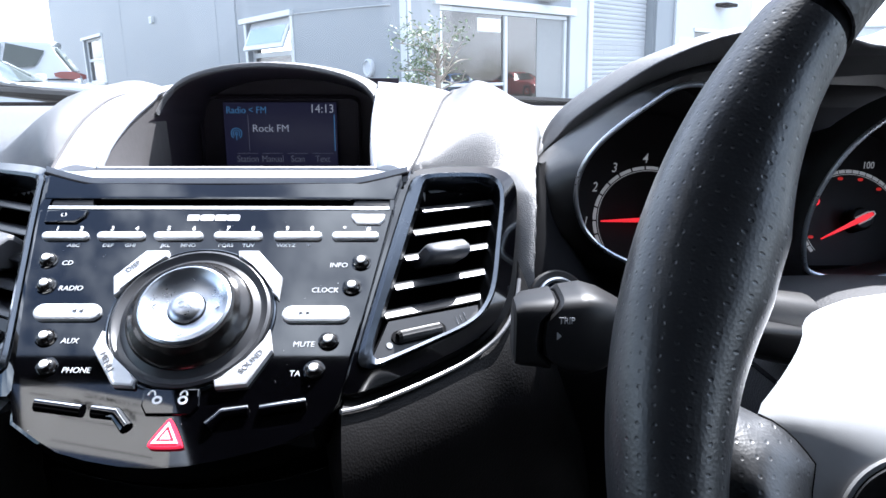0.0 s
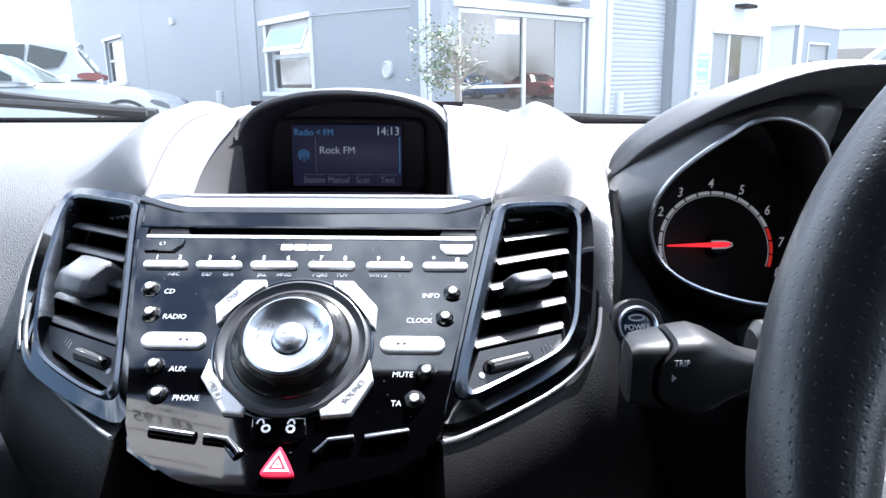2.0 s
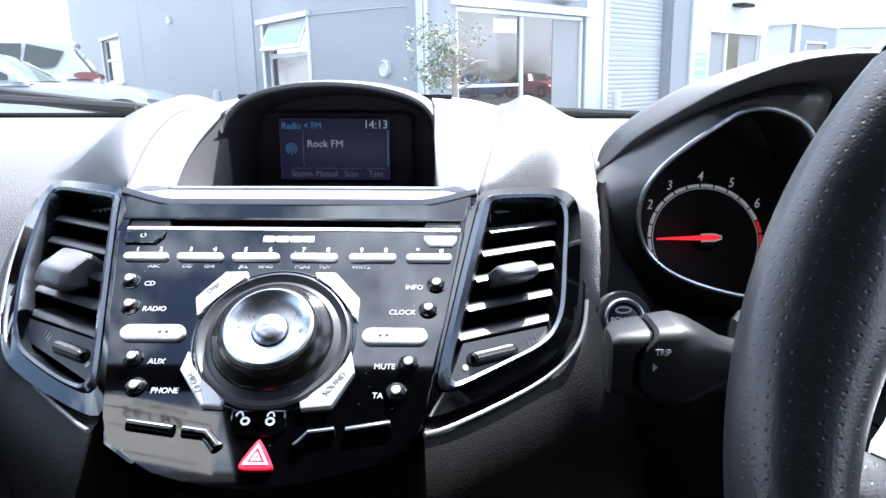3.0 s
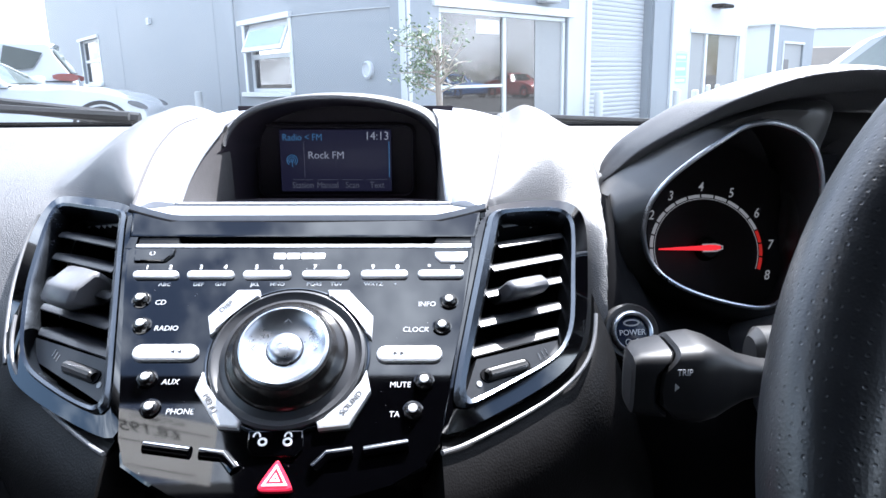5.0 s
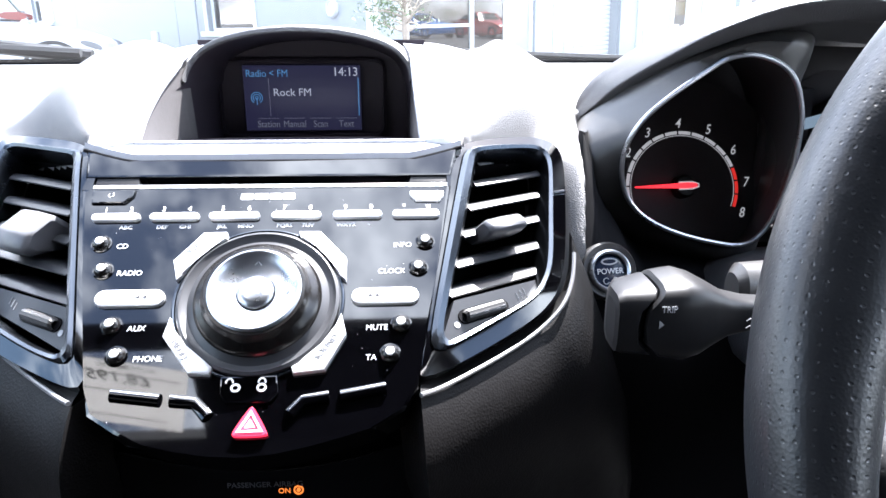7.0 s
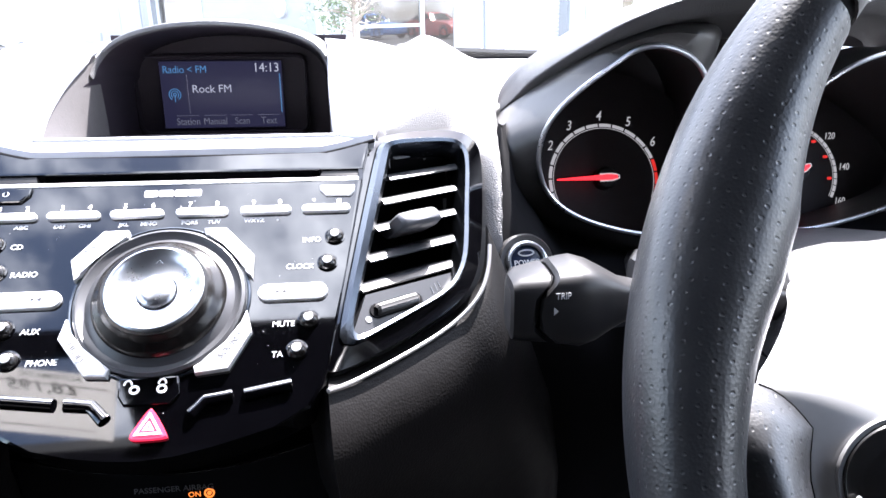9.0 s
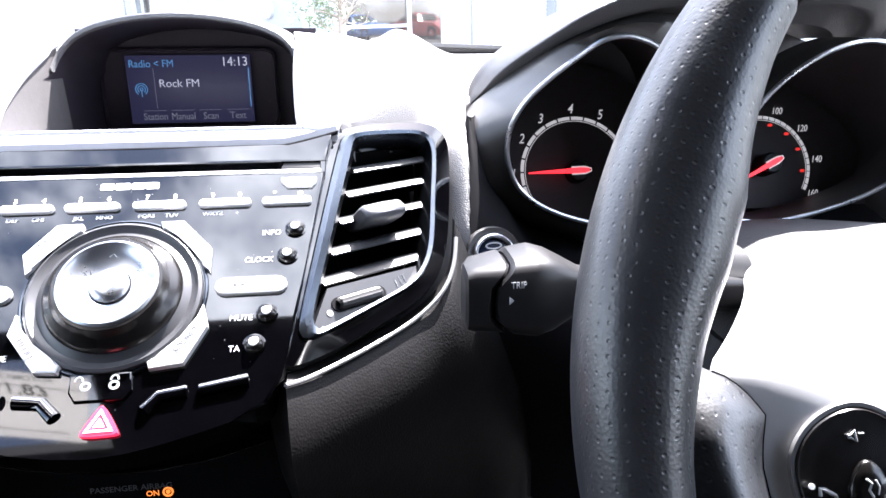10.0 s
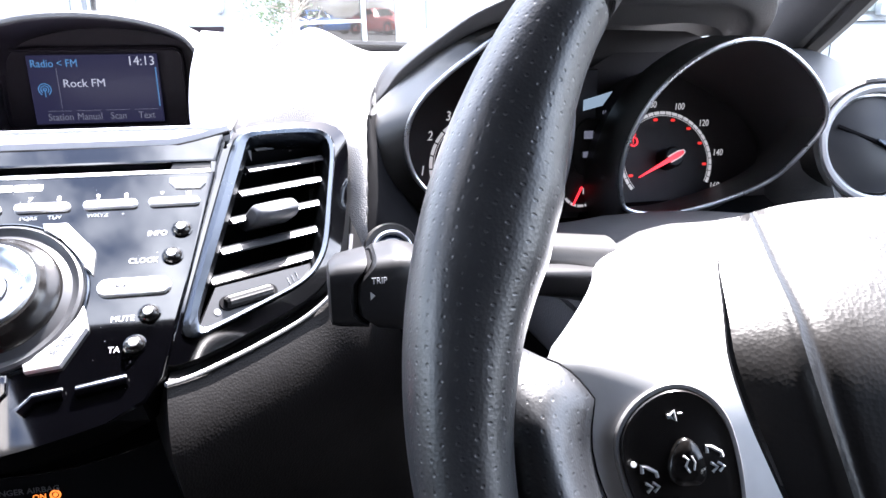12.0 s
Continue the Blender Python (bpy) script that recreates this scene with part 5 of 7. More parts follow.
# cluster hood
LIP = [(0.0735, 0.524, 1.0435), (0.079, 0.510, 1.0465), (0.088, 0.484, 1.060), (0.110, 0.444, 1.084), (0.128, 0.422, 1.099), (0.16, 0.407, 1.1115), (0.20, 0.402, 1.1160), (0.24, 0.404, 1.1135), (0.28, 0.407, 1.115), (0.312, 0.420, 1.110), (0.334, 0.447, 1.098), (0.345, 0.478, 1.086)]
CREST = [(0.0765, 0.545, 1.052), (0.0770, 0.535, 1.064), (0.088, 0.522, 1.0815), (0.113, 0.496, 1.1035), (0.135, 0.477, 1.1155), (0.166, 0.462, 1.1265), (0.203, 0.457, 1.1290), (0.228, 0.462, 1.1185), (0.28, 0.461, 1.129), (0.32, 0.470, 1.124), (0.345, 0.490, 1.110), (0.357, 0.515, 1.090)]
lip_c, crest_c = catmull(LIP, 56), catmull(CREST, 56)
secs = []
for l, c in zip(lip_c, crest_c):
    inner = l + Vector((0.002, 0.055, -0.012))
    under = l + Vector((0, 0.030, -0.0005))
    rise = (0.72 + 0.13 * smoothstep(0.11, 0.17, c.x)) * (c.z - l.z)
    nose = l + Vector((0, -0.0035, rise - 0.0022))
    brow = l + Vector((0, -0.0025, rise + 0.0012))
    bulge = brow.lerp(c, 0.40) + Vector((0, 0, 0.0016))
    l = l + Vector((0, 0.015, 0))
    ease = 1 - smoothstep(0.07, 0.17, c.x)
    back = c.lerp(Vector((c.x, 0.70, 1.072)), 0.35 - 0.2 * ease) + Vector((0.016 * ease, 0, 0.006 * (1 - ease) - 0.008 * ease))
    foot = Vector((c.x + 0.055 * ease, 0.70 - 0.09 * ease, 1.066 - 0.012 * ease))
    secs.append(catmull([inner, under, l, nose, brow, bulge, c, back, foot], 41))
part("hood", grid(secs), M_PAD, clus, "black grained hood", sharp=70)

# ---------- start button ----------
pw_n = Vector((0.10, -0.90, 0.42)).normalized()
pw_x = Vector((1, 0.12, 0)).normalized()
pw_y = pw_n.cross(pw_x).normalized()
pw = thing("start_button", "round chrome-ringed engine start button beside the steering wheel", "start button", frame_of((0.0685, 0.4045, 0.9720), pw_x, pw_y, pw_n))
part("collar", lathe([(0.0180, -0.012), (0.0176, 0.001), (0.0164, 0.0026), (0.0132, 0.0020)], 48), M_POD, pw)
part("chrome_ring", lathe([(0.0132, -0.002), (0.0131, 0.0030), (0.0126, 0.0046), (0.0116, 0.0052), (0.0104, 0.0040), (0.0102, 0.0010)], 48), M_SATIN, pw, "bright chrome ring")
cap = part("cap", lathe([(0.0102, -0.001), (0.0101, 0.0020), (0.0060, 0.0030), (0, 0.0032)], 48), M_CAP, pw, "dark push cap with a bluish reflection put into its colour")
part("oval_badge", band([Vector((0.0052 * math.cos(a), 0.0055 + 0.0022 * math.sin(a), 0)) for a in np.linspace(0, 6.1, 24)], [Vector((0.0042 * math.cos(a), 0.0055 + 0.0013 * math.sin(a), 0)) for a in np.linspace(0, 6.1, 24)], [(0, 0.003), (0, 0.0034), (1, 0.0034), (1, 0.003)]), M_GREYPRINT, cap)
letters("print_power", "POWER", pose(0, -0.0005, 0.0033), 0.0048, M_PRINTMID, cap)
part("print_ring", tube([(-0.0030 + 0.0018 * math.cos(a), -0.0062 + 0.0018 * math.sin(a), 0.0032) for a in np.linspace(0.6, 5.9, 14)], 0.0003, 4), M_GREYPRINT, cap)
part("print_ring", tube([(0.0030 + 0.0018 * math.cos(a), -0.0062 + 0.0018 * math.sin(a), 0.0032) for a in np.linspace(0.6, 5.9, 14)], 0.0003, 4), M_GREYPRINT, cap)

# ---------- column stalk and shroud ----------
def lathe_x(stations, seg=24, power=2.6):
    """Super-elliptic sections along x: (x, y, z, half depth, half height)."""
    rows = []
    for x, y, z, d, h in stations:
        r = []
        for k in range(seg):
            a = k * math.tau / seg
            c, s = math.cos(a), math.sin(a)
            r.append(Vector((x, y + d * abs(c) ** (2 / power) * (1 if c > 0 else -1), z + h * abs(s) ** (2 / power) * (1 if s > 0 else -1))))
        rows.append(r)
    bm = grid(rows, closed_u=True)
    bm.faces.new([bm.verts.new(p) for p in rows[0]])
    bm.faces.new([bm.verts.new(p) for p in rows[-1]])
    return bm


stalk = thing("indicator_stalk", "black control stalk on the steering column", "stalk")
SY, SZ = 0.2665, 1.0045


def arrowed(bm):
    """Sweep the joint of cap and arm back towards its upper and lower corners."""
    for w in bm.verts:
        hold = smoothstep(0.029, 0.0345, w.co.x) * (1 - smoothstep(0.041, 0.058, w.co.x))
        w.co.x += 0.0075 * hold * smoothstep(0.30, 1.0, abs(w.co.z - SZ) / 0.0150)
    return bm


part("end_cap", arrowed(lathe_x([(0.0268, SY - 0.0070, SZ + 0.0005, 0.0060, 0.0088), (0.0276, SY - 0.0060, SZ + 0.0005, 0.0095, 0.0118), (0.0300, SY - 0.0035, SZ + 0.0005, 0.0122, 0.0132), (0.0350, SY - 0.001, SZ + 0.0003, 0.0152, 0.0144), (0.0362, SY, SZ, 0.0137, 0.0132)], 32, 4.0)), M_BLACK, stalk, "matt turning end cap")
part("groove", arrowed(lathe_x([(0.0350, SY, SZ, 0.0132, 0.0128), (0.0405, SY, SZ, 0.0132, 0.0128)], 32, 4.0)), M_DARK, stalk)
arm = part("arm", arrowed(lathe_x([(0.0378, SY, SZ, 0.0142, 0.0136), (0.0386, SY, SZ, 0.0156, 0.0152), (0.046, SY, SZ, 0.0165, 0.0161), (0.054, SY, SZ, 0.0165, 0.0165), (0.062, SY + 0.001, SZ - 0.0005, 0.0150, 0.0148), (0.069, SY + 0.002, SZ - 0.001, 0.0120, 0.0115), (0.076, SY + 0.003, SZ - 0.002, 0.0090, 0.0084), (0.086, SY + 0.005, SZ - 0.003, 0.0072, 0.0066), (0.12, SY + 0.012, SZ - 0.008, 0.0068, 0.0062), (0.162, SY + 0.028, SZ - 0.018, 0.0080, 0.0080)], 32, 4.2)), M_BLACK, stalk, "smooth black arm")
ST = frame_of((0.0462, 0.2494, 1.0125), (1, 0, 0), (0, 0.04, 1), (0, -1, 0.04))
letters("print_trip", "TRIP", ST, 0.0036, M_GREYPRINT, arm, squeeze=0.85)
part("print_arrow", prism([(-0.0036, -0.0074), (-0.0018, -0.0058), (-0.0036, -0.0042)], 0, 0.0002), M_GREYPRINT, arm, m=ST)
for k in (0, 1):
    part("wash_mark", tube([(0.0345, -0.0085 - 0.003 * k, -0.0086), (0.0360, -0.0075 - 0.003 * k, -0.0086), (0.0375, -0.0085 - 0.003 * k, -0.0086)], 0.00025, 4), M_GREYPRINT, arm, m=ST)
part("collar", lathe_x([(0.090, 0.292, 1.003, 0.007, 0.008), (0.094, 0.294, 1.002, 0.011, 0.0125), (0.110, 0.300, 0.999, 0.013, 0.0140), (0.165, 0.306, 0.988, 0.017, 0.017)], power=2.4), M_POD, stalk, "dark collar at the column")
shroud = thing("steering_column", "grey plastic steering column shroud behind the wheel", "steering column")
rows = []
for y, w, h0, h1 in ((0.225, 0.064, 0.945, 0.983), (0.232, 0.078, 0.93, 0.993), (0.25, 0.087, 0.92, 1.001), (0.28, 0.092, 0.905, 1.005), (0.34, 0.093, 0.895, 1.002), (0.42, 0.094, 0.89, 0.983), (0.455, 0.094, 0.89, 0.970), (0.50, 0.094, 0.89, 0.955)):
    r = []
    for k in range(28):
        a = k * math.tau / 28
        c, s = math.cos(a), math.sin(a)
        r.append(Vector((0.244 + w * abs(c) ** 0.7 * (1 if c > 0 else -1), y, (h0 + h1) / 2 + (h1 - h0) / 2 * abs(s) ** 0.7 * (1 if s > 0 else -1))))
    rows.append(r)
bm = grid(rows, closed_u=True)
bm.faces.new([bm.verts.new(p) for p in rows[0]])
part("cover", bm, M_SHROUD, shroud)
part("cover_joint", tube([(0.1545, 0.27, 0.965), (0.1508, 0.33, 0.965), (0.1506, 0.37, 0.955), (0.1505, 0.40, 0.935)], 0.0012, 6), M_DARK, shroud)

# ---------- steering wheel ----------
TH, YAW = radians(23.71), radians(-9.16)
w_x = Vector((math.cos(YAW), math.sin(YAW), 0))
w_y = Vector((-math.sin(YAW) * math.sin(TH), math.cos(YAW) * math.sin(TH), math.cos(TH)))
WHEEL = frame_of((0.2413, 0.1508, 1.0073), w_x, w_y, w_x.cross(w_y))
wheel = thing("steering_wheel", "black leather sports steering wheel with silver spokes", "steering wheel", WHEEL)
RIN = [(90, 0.178), (120, 0.178), (132, 0.1748), (140, 0.1714), (147, 0.1674), (154, 0.1625), (161, 0.1571), (168, 0.1570), (176, 0.1618), (186, 0.1665), (200, 0.1708), (220, 0.1760), (270, 0.178)]


def rim_row(a, k=1.0, seg=28):
    s = a % 360
    s = s if 90 <= s <= 270 else (180 - s) % 360
    ri, ro = interp(s, RIN), 0.1982
    cr, hw = (ri + ro) / 2, (ro - ri) / 2 * k
    hn = 0.0190 * k
    r = []
    for j in range(seg):
        t = j * math.tau / seg
        c, n = math.cos(t), math.sin(t)
        d = cr + hw * abs(c) ** 0.9 * (1 if c > 0 else -1)
        r.append(Vector((d * math.cos(radians(a)), d * math.sin(radians(a)), hn * abs(n) ** 0.9 * (1 if n > 0 else -1) - 0.001)))
    return r


rim_parts = []
for nm, a0, a1, m_, lb in (("rim_grip", 141.6, 222, M_LEATHER, "perforated black leather grip"), ("rim_grip", -42, 38.4, M_LEATHER, "perforated black leather grip"), ("rim_top", 40, 140, M_LEATHER2, "smooth black leather"), ("rim_bottom", 223.6, 316.4, M_LEATHER2, "smooth black leather")):
    st = np.linspace(a0, a1, 60)
    rim_parts.append(part(nm, grid([rim_row(a0, 0.93)] + [rim_row(a) for a in st] + [rim_row(a1, 0.93)], closed_u=True), m_, wheel, lb, sharp=70))

def wheel_uv(ob):
    """Lay the leather's pattern along the rim and round its section."""
    me = ob.data
    uv = me.uv_layers.new(name="leather")
    for poly in me.polygons:
        ref = None
        for li in poly.loop_indices:
            c = me.vertices[me.loops[li].vertex_index].co
            a = math.atan2(c.y, abs(c.x)) * 0.186
            t = math.atan2(c.z, math.hypot(c.x, c.y) - 0.186)
            if ref is not None and abs(t - ref) > 3:
                t += math.tau if ref > 0 else -math.tau
            ref = t if ref is None else ref
            uv.data[li].uv = (a, t * 0.0175)


for ob in rim_parts:
    wheel_uv(ob)
part("rim_core", grid([rim_row(a, 0.9) for a in np.linspace(0, 360, 121)], closed_u=True), M_DARK, wheel)


def hub_n(x, u):
    return -0.016 - 1.4 * math.log1p(math.exp((u - 0.010) * 110)) / 110


def hub(pts):
    """Hub outlines, given in millimetres, on the wheel's plane."""
    return [Vector((-0.0126 + 0.906 * p.x - 0.1488 * p.y, -0.0004 + 0.078 * p.x + p.y)) for p in mm(pts)]


SIL_L = hub([(-95.5, 53.5), (-110.5, 49.4), (-118.2, 45.0), (-122.4, 38.3), (-135.9, 27.0), (-151.0, 15.3), (-145.6, 12.7), (-141.6, 8.3), (-137.2, 1.8), (-140.5, -7.2), (-141.7, -13.8), (-141.3, -22.4), (-139.9, -27.9), (-137.0, -45.0), (-128.0, -66.0)])
SIL_R = hub([(-54.8, 57.6), (-64.1, 46.0), (-73.1, 34.6), (-81.7, 20.7), (-86.9, 8.5), (-85.2, -9.4), (-80.8, -26.3), (-77.6, -38.0), (-72.0, -52.0), (-64.0, -68.0)])
sl, sr = resample(smooth_poly(SIL_L, 1, False), 40, False), resample(smooth_poly(SIL_R, 2, False), 40, False)
LEA = hub([(-151.0, 15.3), (-145.6, 12.7), (-141.6, 8.3), (-137.2, 1.8), (-140.5, -7.2), (-141.7, -13.8), (-141.3, -22.4), (-139.9, -27.9), (-137.0, -45.0), (-128.0, -66.0)])
lea = resample(LEA, 24, False)
for sgn in (1, -1):
    rows = []
    top = [Vector((sgn * (a.x + 0.012 * (1 - k / 9) + (b.x - a.x) * k / 9), a.y - 0.012 + (b.y - a.y) * k / 9, hub_n(0, a.y) - 0.034)) for k in range(10) for a, b in ((sl[0], sr[0]),)]
    rows.append(top)
    for a, b in zip(sl, sr):
        r = []
        for k in range(10):
            q = a.lerp(b, k / 9)
            e = 0.0025 * math.sin(math.pi * k / 9)
            r.append(Vector((sgn * q.x, q.y, hub_n(q.x, q.y) + e)))
        rows.append(r)
    part("spoke_trim", grid(rows, thick=(0, 0, -0.006)), M_SILVER, wheel, "satin silver spoke trim", sharp=60)
    rows = []
    for i, a in enumerate(lea):
        t = i / 23
        r = []
        ang = 176 + 24 * t
        edge = Vector((0.169 * math.cos(radians(ang)), 0.169 * math.sin(radians(ang)), -0.004))
        inn = Vector((a.x, a.y, hub_n(a.x, a.y) + 0.0004))
        for k in range(10):
            f = k / 9
            q = inn.lerp(edge, f)
            q.z += (0.006 + 0.014 * t) * math.sin(math.pi * f) - (0.014 * (1 - t) ** 6) * f - 0.011 * max(0, 1 - t / 0.45) ** 2 * math.sin(math.pi * f)
            r.append(Vector((sgn * q.x, q.y, q.z)))
        rows.append(r)
    sp = part("spoke_leather", grid(rows, thick=(0, 0, -0.012)), M_LEATHER, wheel, "perforated leather spoke", sharp=60)
    uvl = sp.data.uv_layers.new(name="leather")
    for lp in sp.data.loops:
        uvl.data[lp.index].uv = sp.data.vertices[lp.vertex_index].co.xy
    part("spoke_seam", tube([Vector((sgn * a.x, a.y, hub_n(a.x, a.y) - 0.0001)) for a in lea[:14]], 0.0006, 6), M_DARK, wheel)
    # button pod
    outl = smooth_poly(hub([(-110.7, 3.1), (-100.5, 0.1), (-94.4, -7.6), (-93.1, -19.2), (-94.0, -33.3), (-97.0, -44.0), (-106.0, -50.0), (-118.0, -49.0), (-127.0, -42.0), (-131.6, -28.9), (-133.3, -16.6), (-131.4, -8.7), (-123.0, -0.9)]), 2)
    cen = sum(outl, Vector((0, 0))) / len(outl)
    rows = []
    for k, h in ((1.03, -0.003), (1.02, 0.0030), (0.98, 0.0042), (0.93, 0.0040), (0.7, 0.0042), (0.4, 0.0046), (0.05, 0.0048)):
        rows.append([Vector((sgn * (cen.x + (p.x - cen.x) * k), cen.y + (p.y - cen.y) * k, hub_n(0, cen.y + (p.y - cen.y) * k) + h)) for p in outl])
    pod = part("button_pod", grid(rows, closed_u=True), M_PODGLOSS, wheel, "gloss black wheel button pod", sharp=50)
    part("pod_ring", tube([Vector((sgn * (cen.x + (p.x - cen.x) * 1.04), cen.y + (p.y - cen.y) * 1.04, hub_n(0, p.y) + 0.0025)) for p in outl], 0.0012, 6, closed=True, side=(0, 0, 1)), M_EDGE, pod)
    mid = smooth_poly(hub([(-111.6, -10.9), (-105.6, -15.0), (-104.7, -24.9), (-108.7, -27.4), (-117.8, -26.4), (-118.7, -19.7)]), 2)
    mc = sum(mid, Vector((0, 0))) / len(mid)
    rows = [[Vector((sgn * (mc.x + (p.x - mc.x) * k), mc.y + (p.y - mc.y) * k, hub_n(0, mc.y + (p.y - mc.y) * k) + h)) for p in mid] for k, h in ((1.0, 0.001), (1.0, 0.0052), (0.9, 0.0062), (0.5, 0.0066), (0.05, 0.0067))]
    part("voice_button", grid(rows, closed_u=True), M_PODGLOSS, pod, "gloss black centre button", sharp=50)

    def flat_mark(name, pts, wid=0.00028, h=0.0050):
        part(name, tube([Vector((sgn * p.x, p.y, hub_n(0, p.y) + h)) for p in hub(pts)], wid, 4, side=(0, 0, 1)), M_GREYPRINT, pod)
    for cx_, cu_ in ((-101.0, -17.0), (-124.5, -21.0)):
        flat_mark("phone_mark", [(cx_ - 2.6, cu_ - 0.6), (cx_ - 2.3, cu_ + 1.6), (cx_ - 0.8, cu_ + 1.2), (cx_ + 0.8, cu_ + 0.2), (cx_ + 2.2, cu_ - 0.6), (cx_ + 2.4, cu_ - 2.2)], 0.0006)
        for k in (0, 1):
            flat_mark("skip_mark", [(cx_ - 2.0 + 2.4 * k, cu_ - 6.4), (cx_ + 0.0 + 2.4 * k, cu_ - 5.0), (cx_ - 2.0 + 2.4 * k, cu_ - 3.6)], 0.0005)
    flat_mark("volume_mark", [(-114.6, -5.0), (-113.6, -5.0), (-112.0, -3.8), (-112.0, -7.0), (-113.6, -5.8), (-114.6, -5.8)], 0.0004)
    flat_mark("volume_mark", [(-110.9, -4.8), (-109.3, -4.8)])
    flat_mark("volume_mark", [(-113.0, -33), (-110.6, -33)], 0.0004)
    flat_mark("voice_mark", [(-112.6, -17.2), (-111.2, -18.6), (-112.4, -20.4), (-111.4, -22.4)], 0.0004, 0.0068)
    flat_mark("voice_mark", [(-109.8, -17.6), (-109.0, -19.6), (-109.8, -21.8)], 0.0003, 0.0068)
    part("lamp_dot", lathe([(0.0009, 0), (0.0009, 0.0006), (0, 0.0008)], 10), M_WHITE, pod, m=pose(sgn * -0.1272, -0.0290, -0.0110))
# airbag cover between the seams
rows = []
half = resample(smooth_poly(SIL_R, 2, False), 30, False)
for i, s in enumerate([None] + half):
    r = []
    y = (half[0].y - 0.014) if s is None else s.y
    x = half[0].x * 0.9 if s is None else s.x
    gap = 0.0006 + 0.0034 * math.sin(math.pi * max(0, i - 1) / 29) ** 1.2
    for k in range(101):
        f = -1 + 2 * k / 100
        crown = 0.014 * (1 - f * f)
        u = y + crown * (1 if y > 0.02 else y / 0.02 if y > 0 else 0)
        n = hub_n(0, u) + 0.006 * (1 - abs(f) ** 4) - 0.003
        n += 0.0022 * math.exp(-((abs(f) - 0.76) / 0.022) ** 2) - 0.0012 * math.exp(-((abs(f) - 0.69) / 0.03) ** 2)
        if s is None:
            n -= 0.05
        r.append(Vector(((x + gap) * f, u, n)))
    rows.append(r)
part("airbag_cover", grid(rows), M_AIRBAG, wheel, "black grained airbag cover", sharp=60)
for sgn in (1, -1):
    part("cover_gap", tube([Vector((sgn * q.x, q.y, hub_n(0, q.y) - 0.0052)) for q in half[4:]], 0.0030, 6, side=(0, 0, 1)), M_DARK, wheel)

# ---------- side vent at the end of the dashboard ----------
sv_n = Vector((-0.22, -0.93, 0.28)).normalized()
sv_x = Vector((1, -0.22, 0)).normalized()
sv = thing("side_air_vent", "round side air vent with silver ring", "air vent", frame_of((0.4480, 0.4600, 1.0140), sv_x, sv_n.cross(sv_x), sv_n))
part("outer_ring", lathe([(0.0500, -0.02), (0.0495, 0.003), (0.0470, 0.005), (0.0455, 0.003)], 56), M_POD, sv)
part("silver_ring", lathe([(0.0455, 0.002), (0.0445, 0.0058), (0.0420, 0.0066), (0.0395, 0.004), (0.0390, -0.004)], 56), M_SILVER, sv, "satin silver ring")
disc = part("flap", lathe([(0.0385, -0.008), (0.0370, -0.002), (0.020, 0.003), (0, 0.004)], 48), M_SLAT, sv, "grey round flap")
part("flap_slot", tube([(-0.030, 0.014, 0.0005), (0.0, 0.0, 0.0045), (0.030, -0.016, 0.0005)], 0.0018, 6, side=(0, 0, 1)), M_DARK, disc)
part("flap_grip", prism(smooth_poly([(-0.006, 0.001), (0.012, -0.008), (0.014, -0.005), (-0.003, 0.004)], 1), 0.003, 0.009, 0.001), M_CHROME, disc, "chrome grip")


# ---------- outside: a gently sloping yard ----------
OUT = frame_of((0, 0, 0), Vector((1, 0, 0.0196)).normalized(), (0, 1, 0), Vector((-0.0196, 0, 1)).normalized())
ground = part("ground", grid([[(x, y, -0.002) for x in (-600, -60, -20, 0, 20, 60, 600)] for y in (-600, -60, -20, 0, 20, 60, 600)]), M_TARMAC, m=OUT)
tagged(ground, "grey asphalt yard in front of the buildings", "ground", kind="structure")
DA = Vector((-0.6, 0.8, 0))
DB = Vector((0.68, 0.733, 0)).normalized()
UP = Vector((0, 0, 1))


def wall_frame(p, d):
    return OUT @ frame_of(p, d, UP, d.cross(UP))


def pierced(length, height, holes, thick, s0=0.0, outward=1):
    """A wall slab with rectangular openings right through it."""
    ss = sorted({s0, length} | {v for h in holes for v in h[:2]})
    zs = sorted({0.0, height} | {v for h in holes for v in h[2:]})
    ns, nz = len(ss) - 1, len(zs) - 1

    def solid(i, k):
        if not (0 <= i < ns and 0 <= k < nz):
            return False
        s, z = (ss[i] + ss[i + 1]) / 2, (zs[k] + zs[k + 1]) / 2
        return not any(h[0] < s < h[1] and h[2] < z < h[3] for h in holes)
    bm = bmesh.new()
    t = thick * outward

    def quad(*p):
        bm.faces.new([bm.verts.new(q) for q in p])
    for i in range(ns):
        for k in range(nz):
            if not solid(i, k):
                continue
            a, b, c, d = ss[i], ss[i + 1], zs[k], zs[k + 1]
            quad((a, c, 0), (b, c, 0), (b, d, 0), (a, d, 0))
            quad((a, c, t), (b, c, t), (b, d, t), (a, d, t))
            if not solid(i - 1, k):
                quad((a, c, 0), (a, d, 0), (a, d, t), (a, c, t))
            if not solid(i + 1, k):
                quad((b, c, 0), (b, d, 0), (b, d, t), (b, c, t))
            if not solid(i, k - 1):
                quad((a, c, 0), (b, c, 0), (b, c, t), (a, c, t))
            if not solid(i, k + 1):
                quad((a, d, 0), (b, d, 0), (b, d, t), (a, d, t))
    bmesh.ops.remove_doubles(bm, verts=bm.verts[:], dist=0.0005)
    return bm


def bar(s0, s1, z0, z1, d0, d1, bevel=0.004):
    return box(s1 - s0, z1 - z0, abs(d1 - d0), bevel, 1, at=((s0 + s1) / 2, (z0 + z1) / 2, (d0 + d1) / 2))


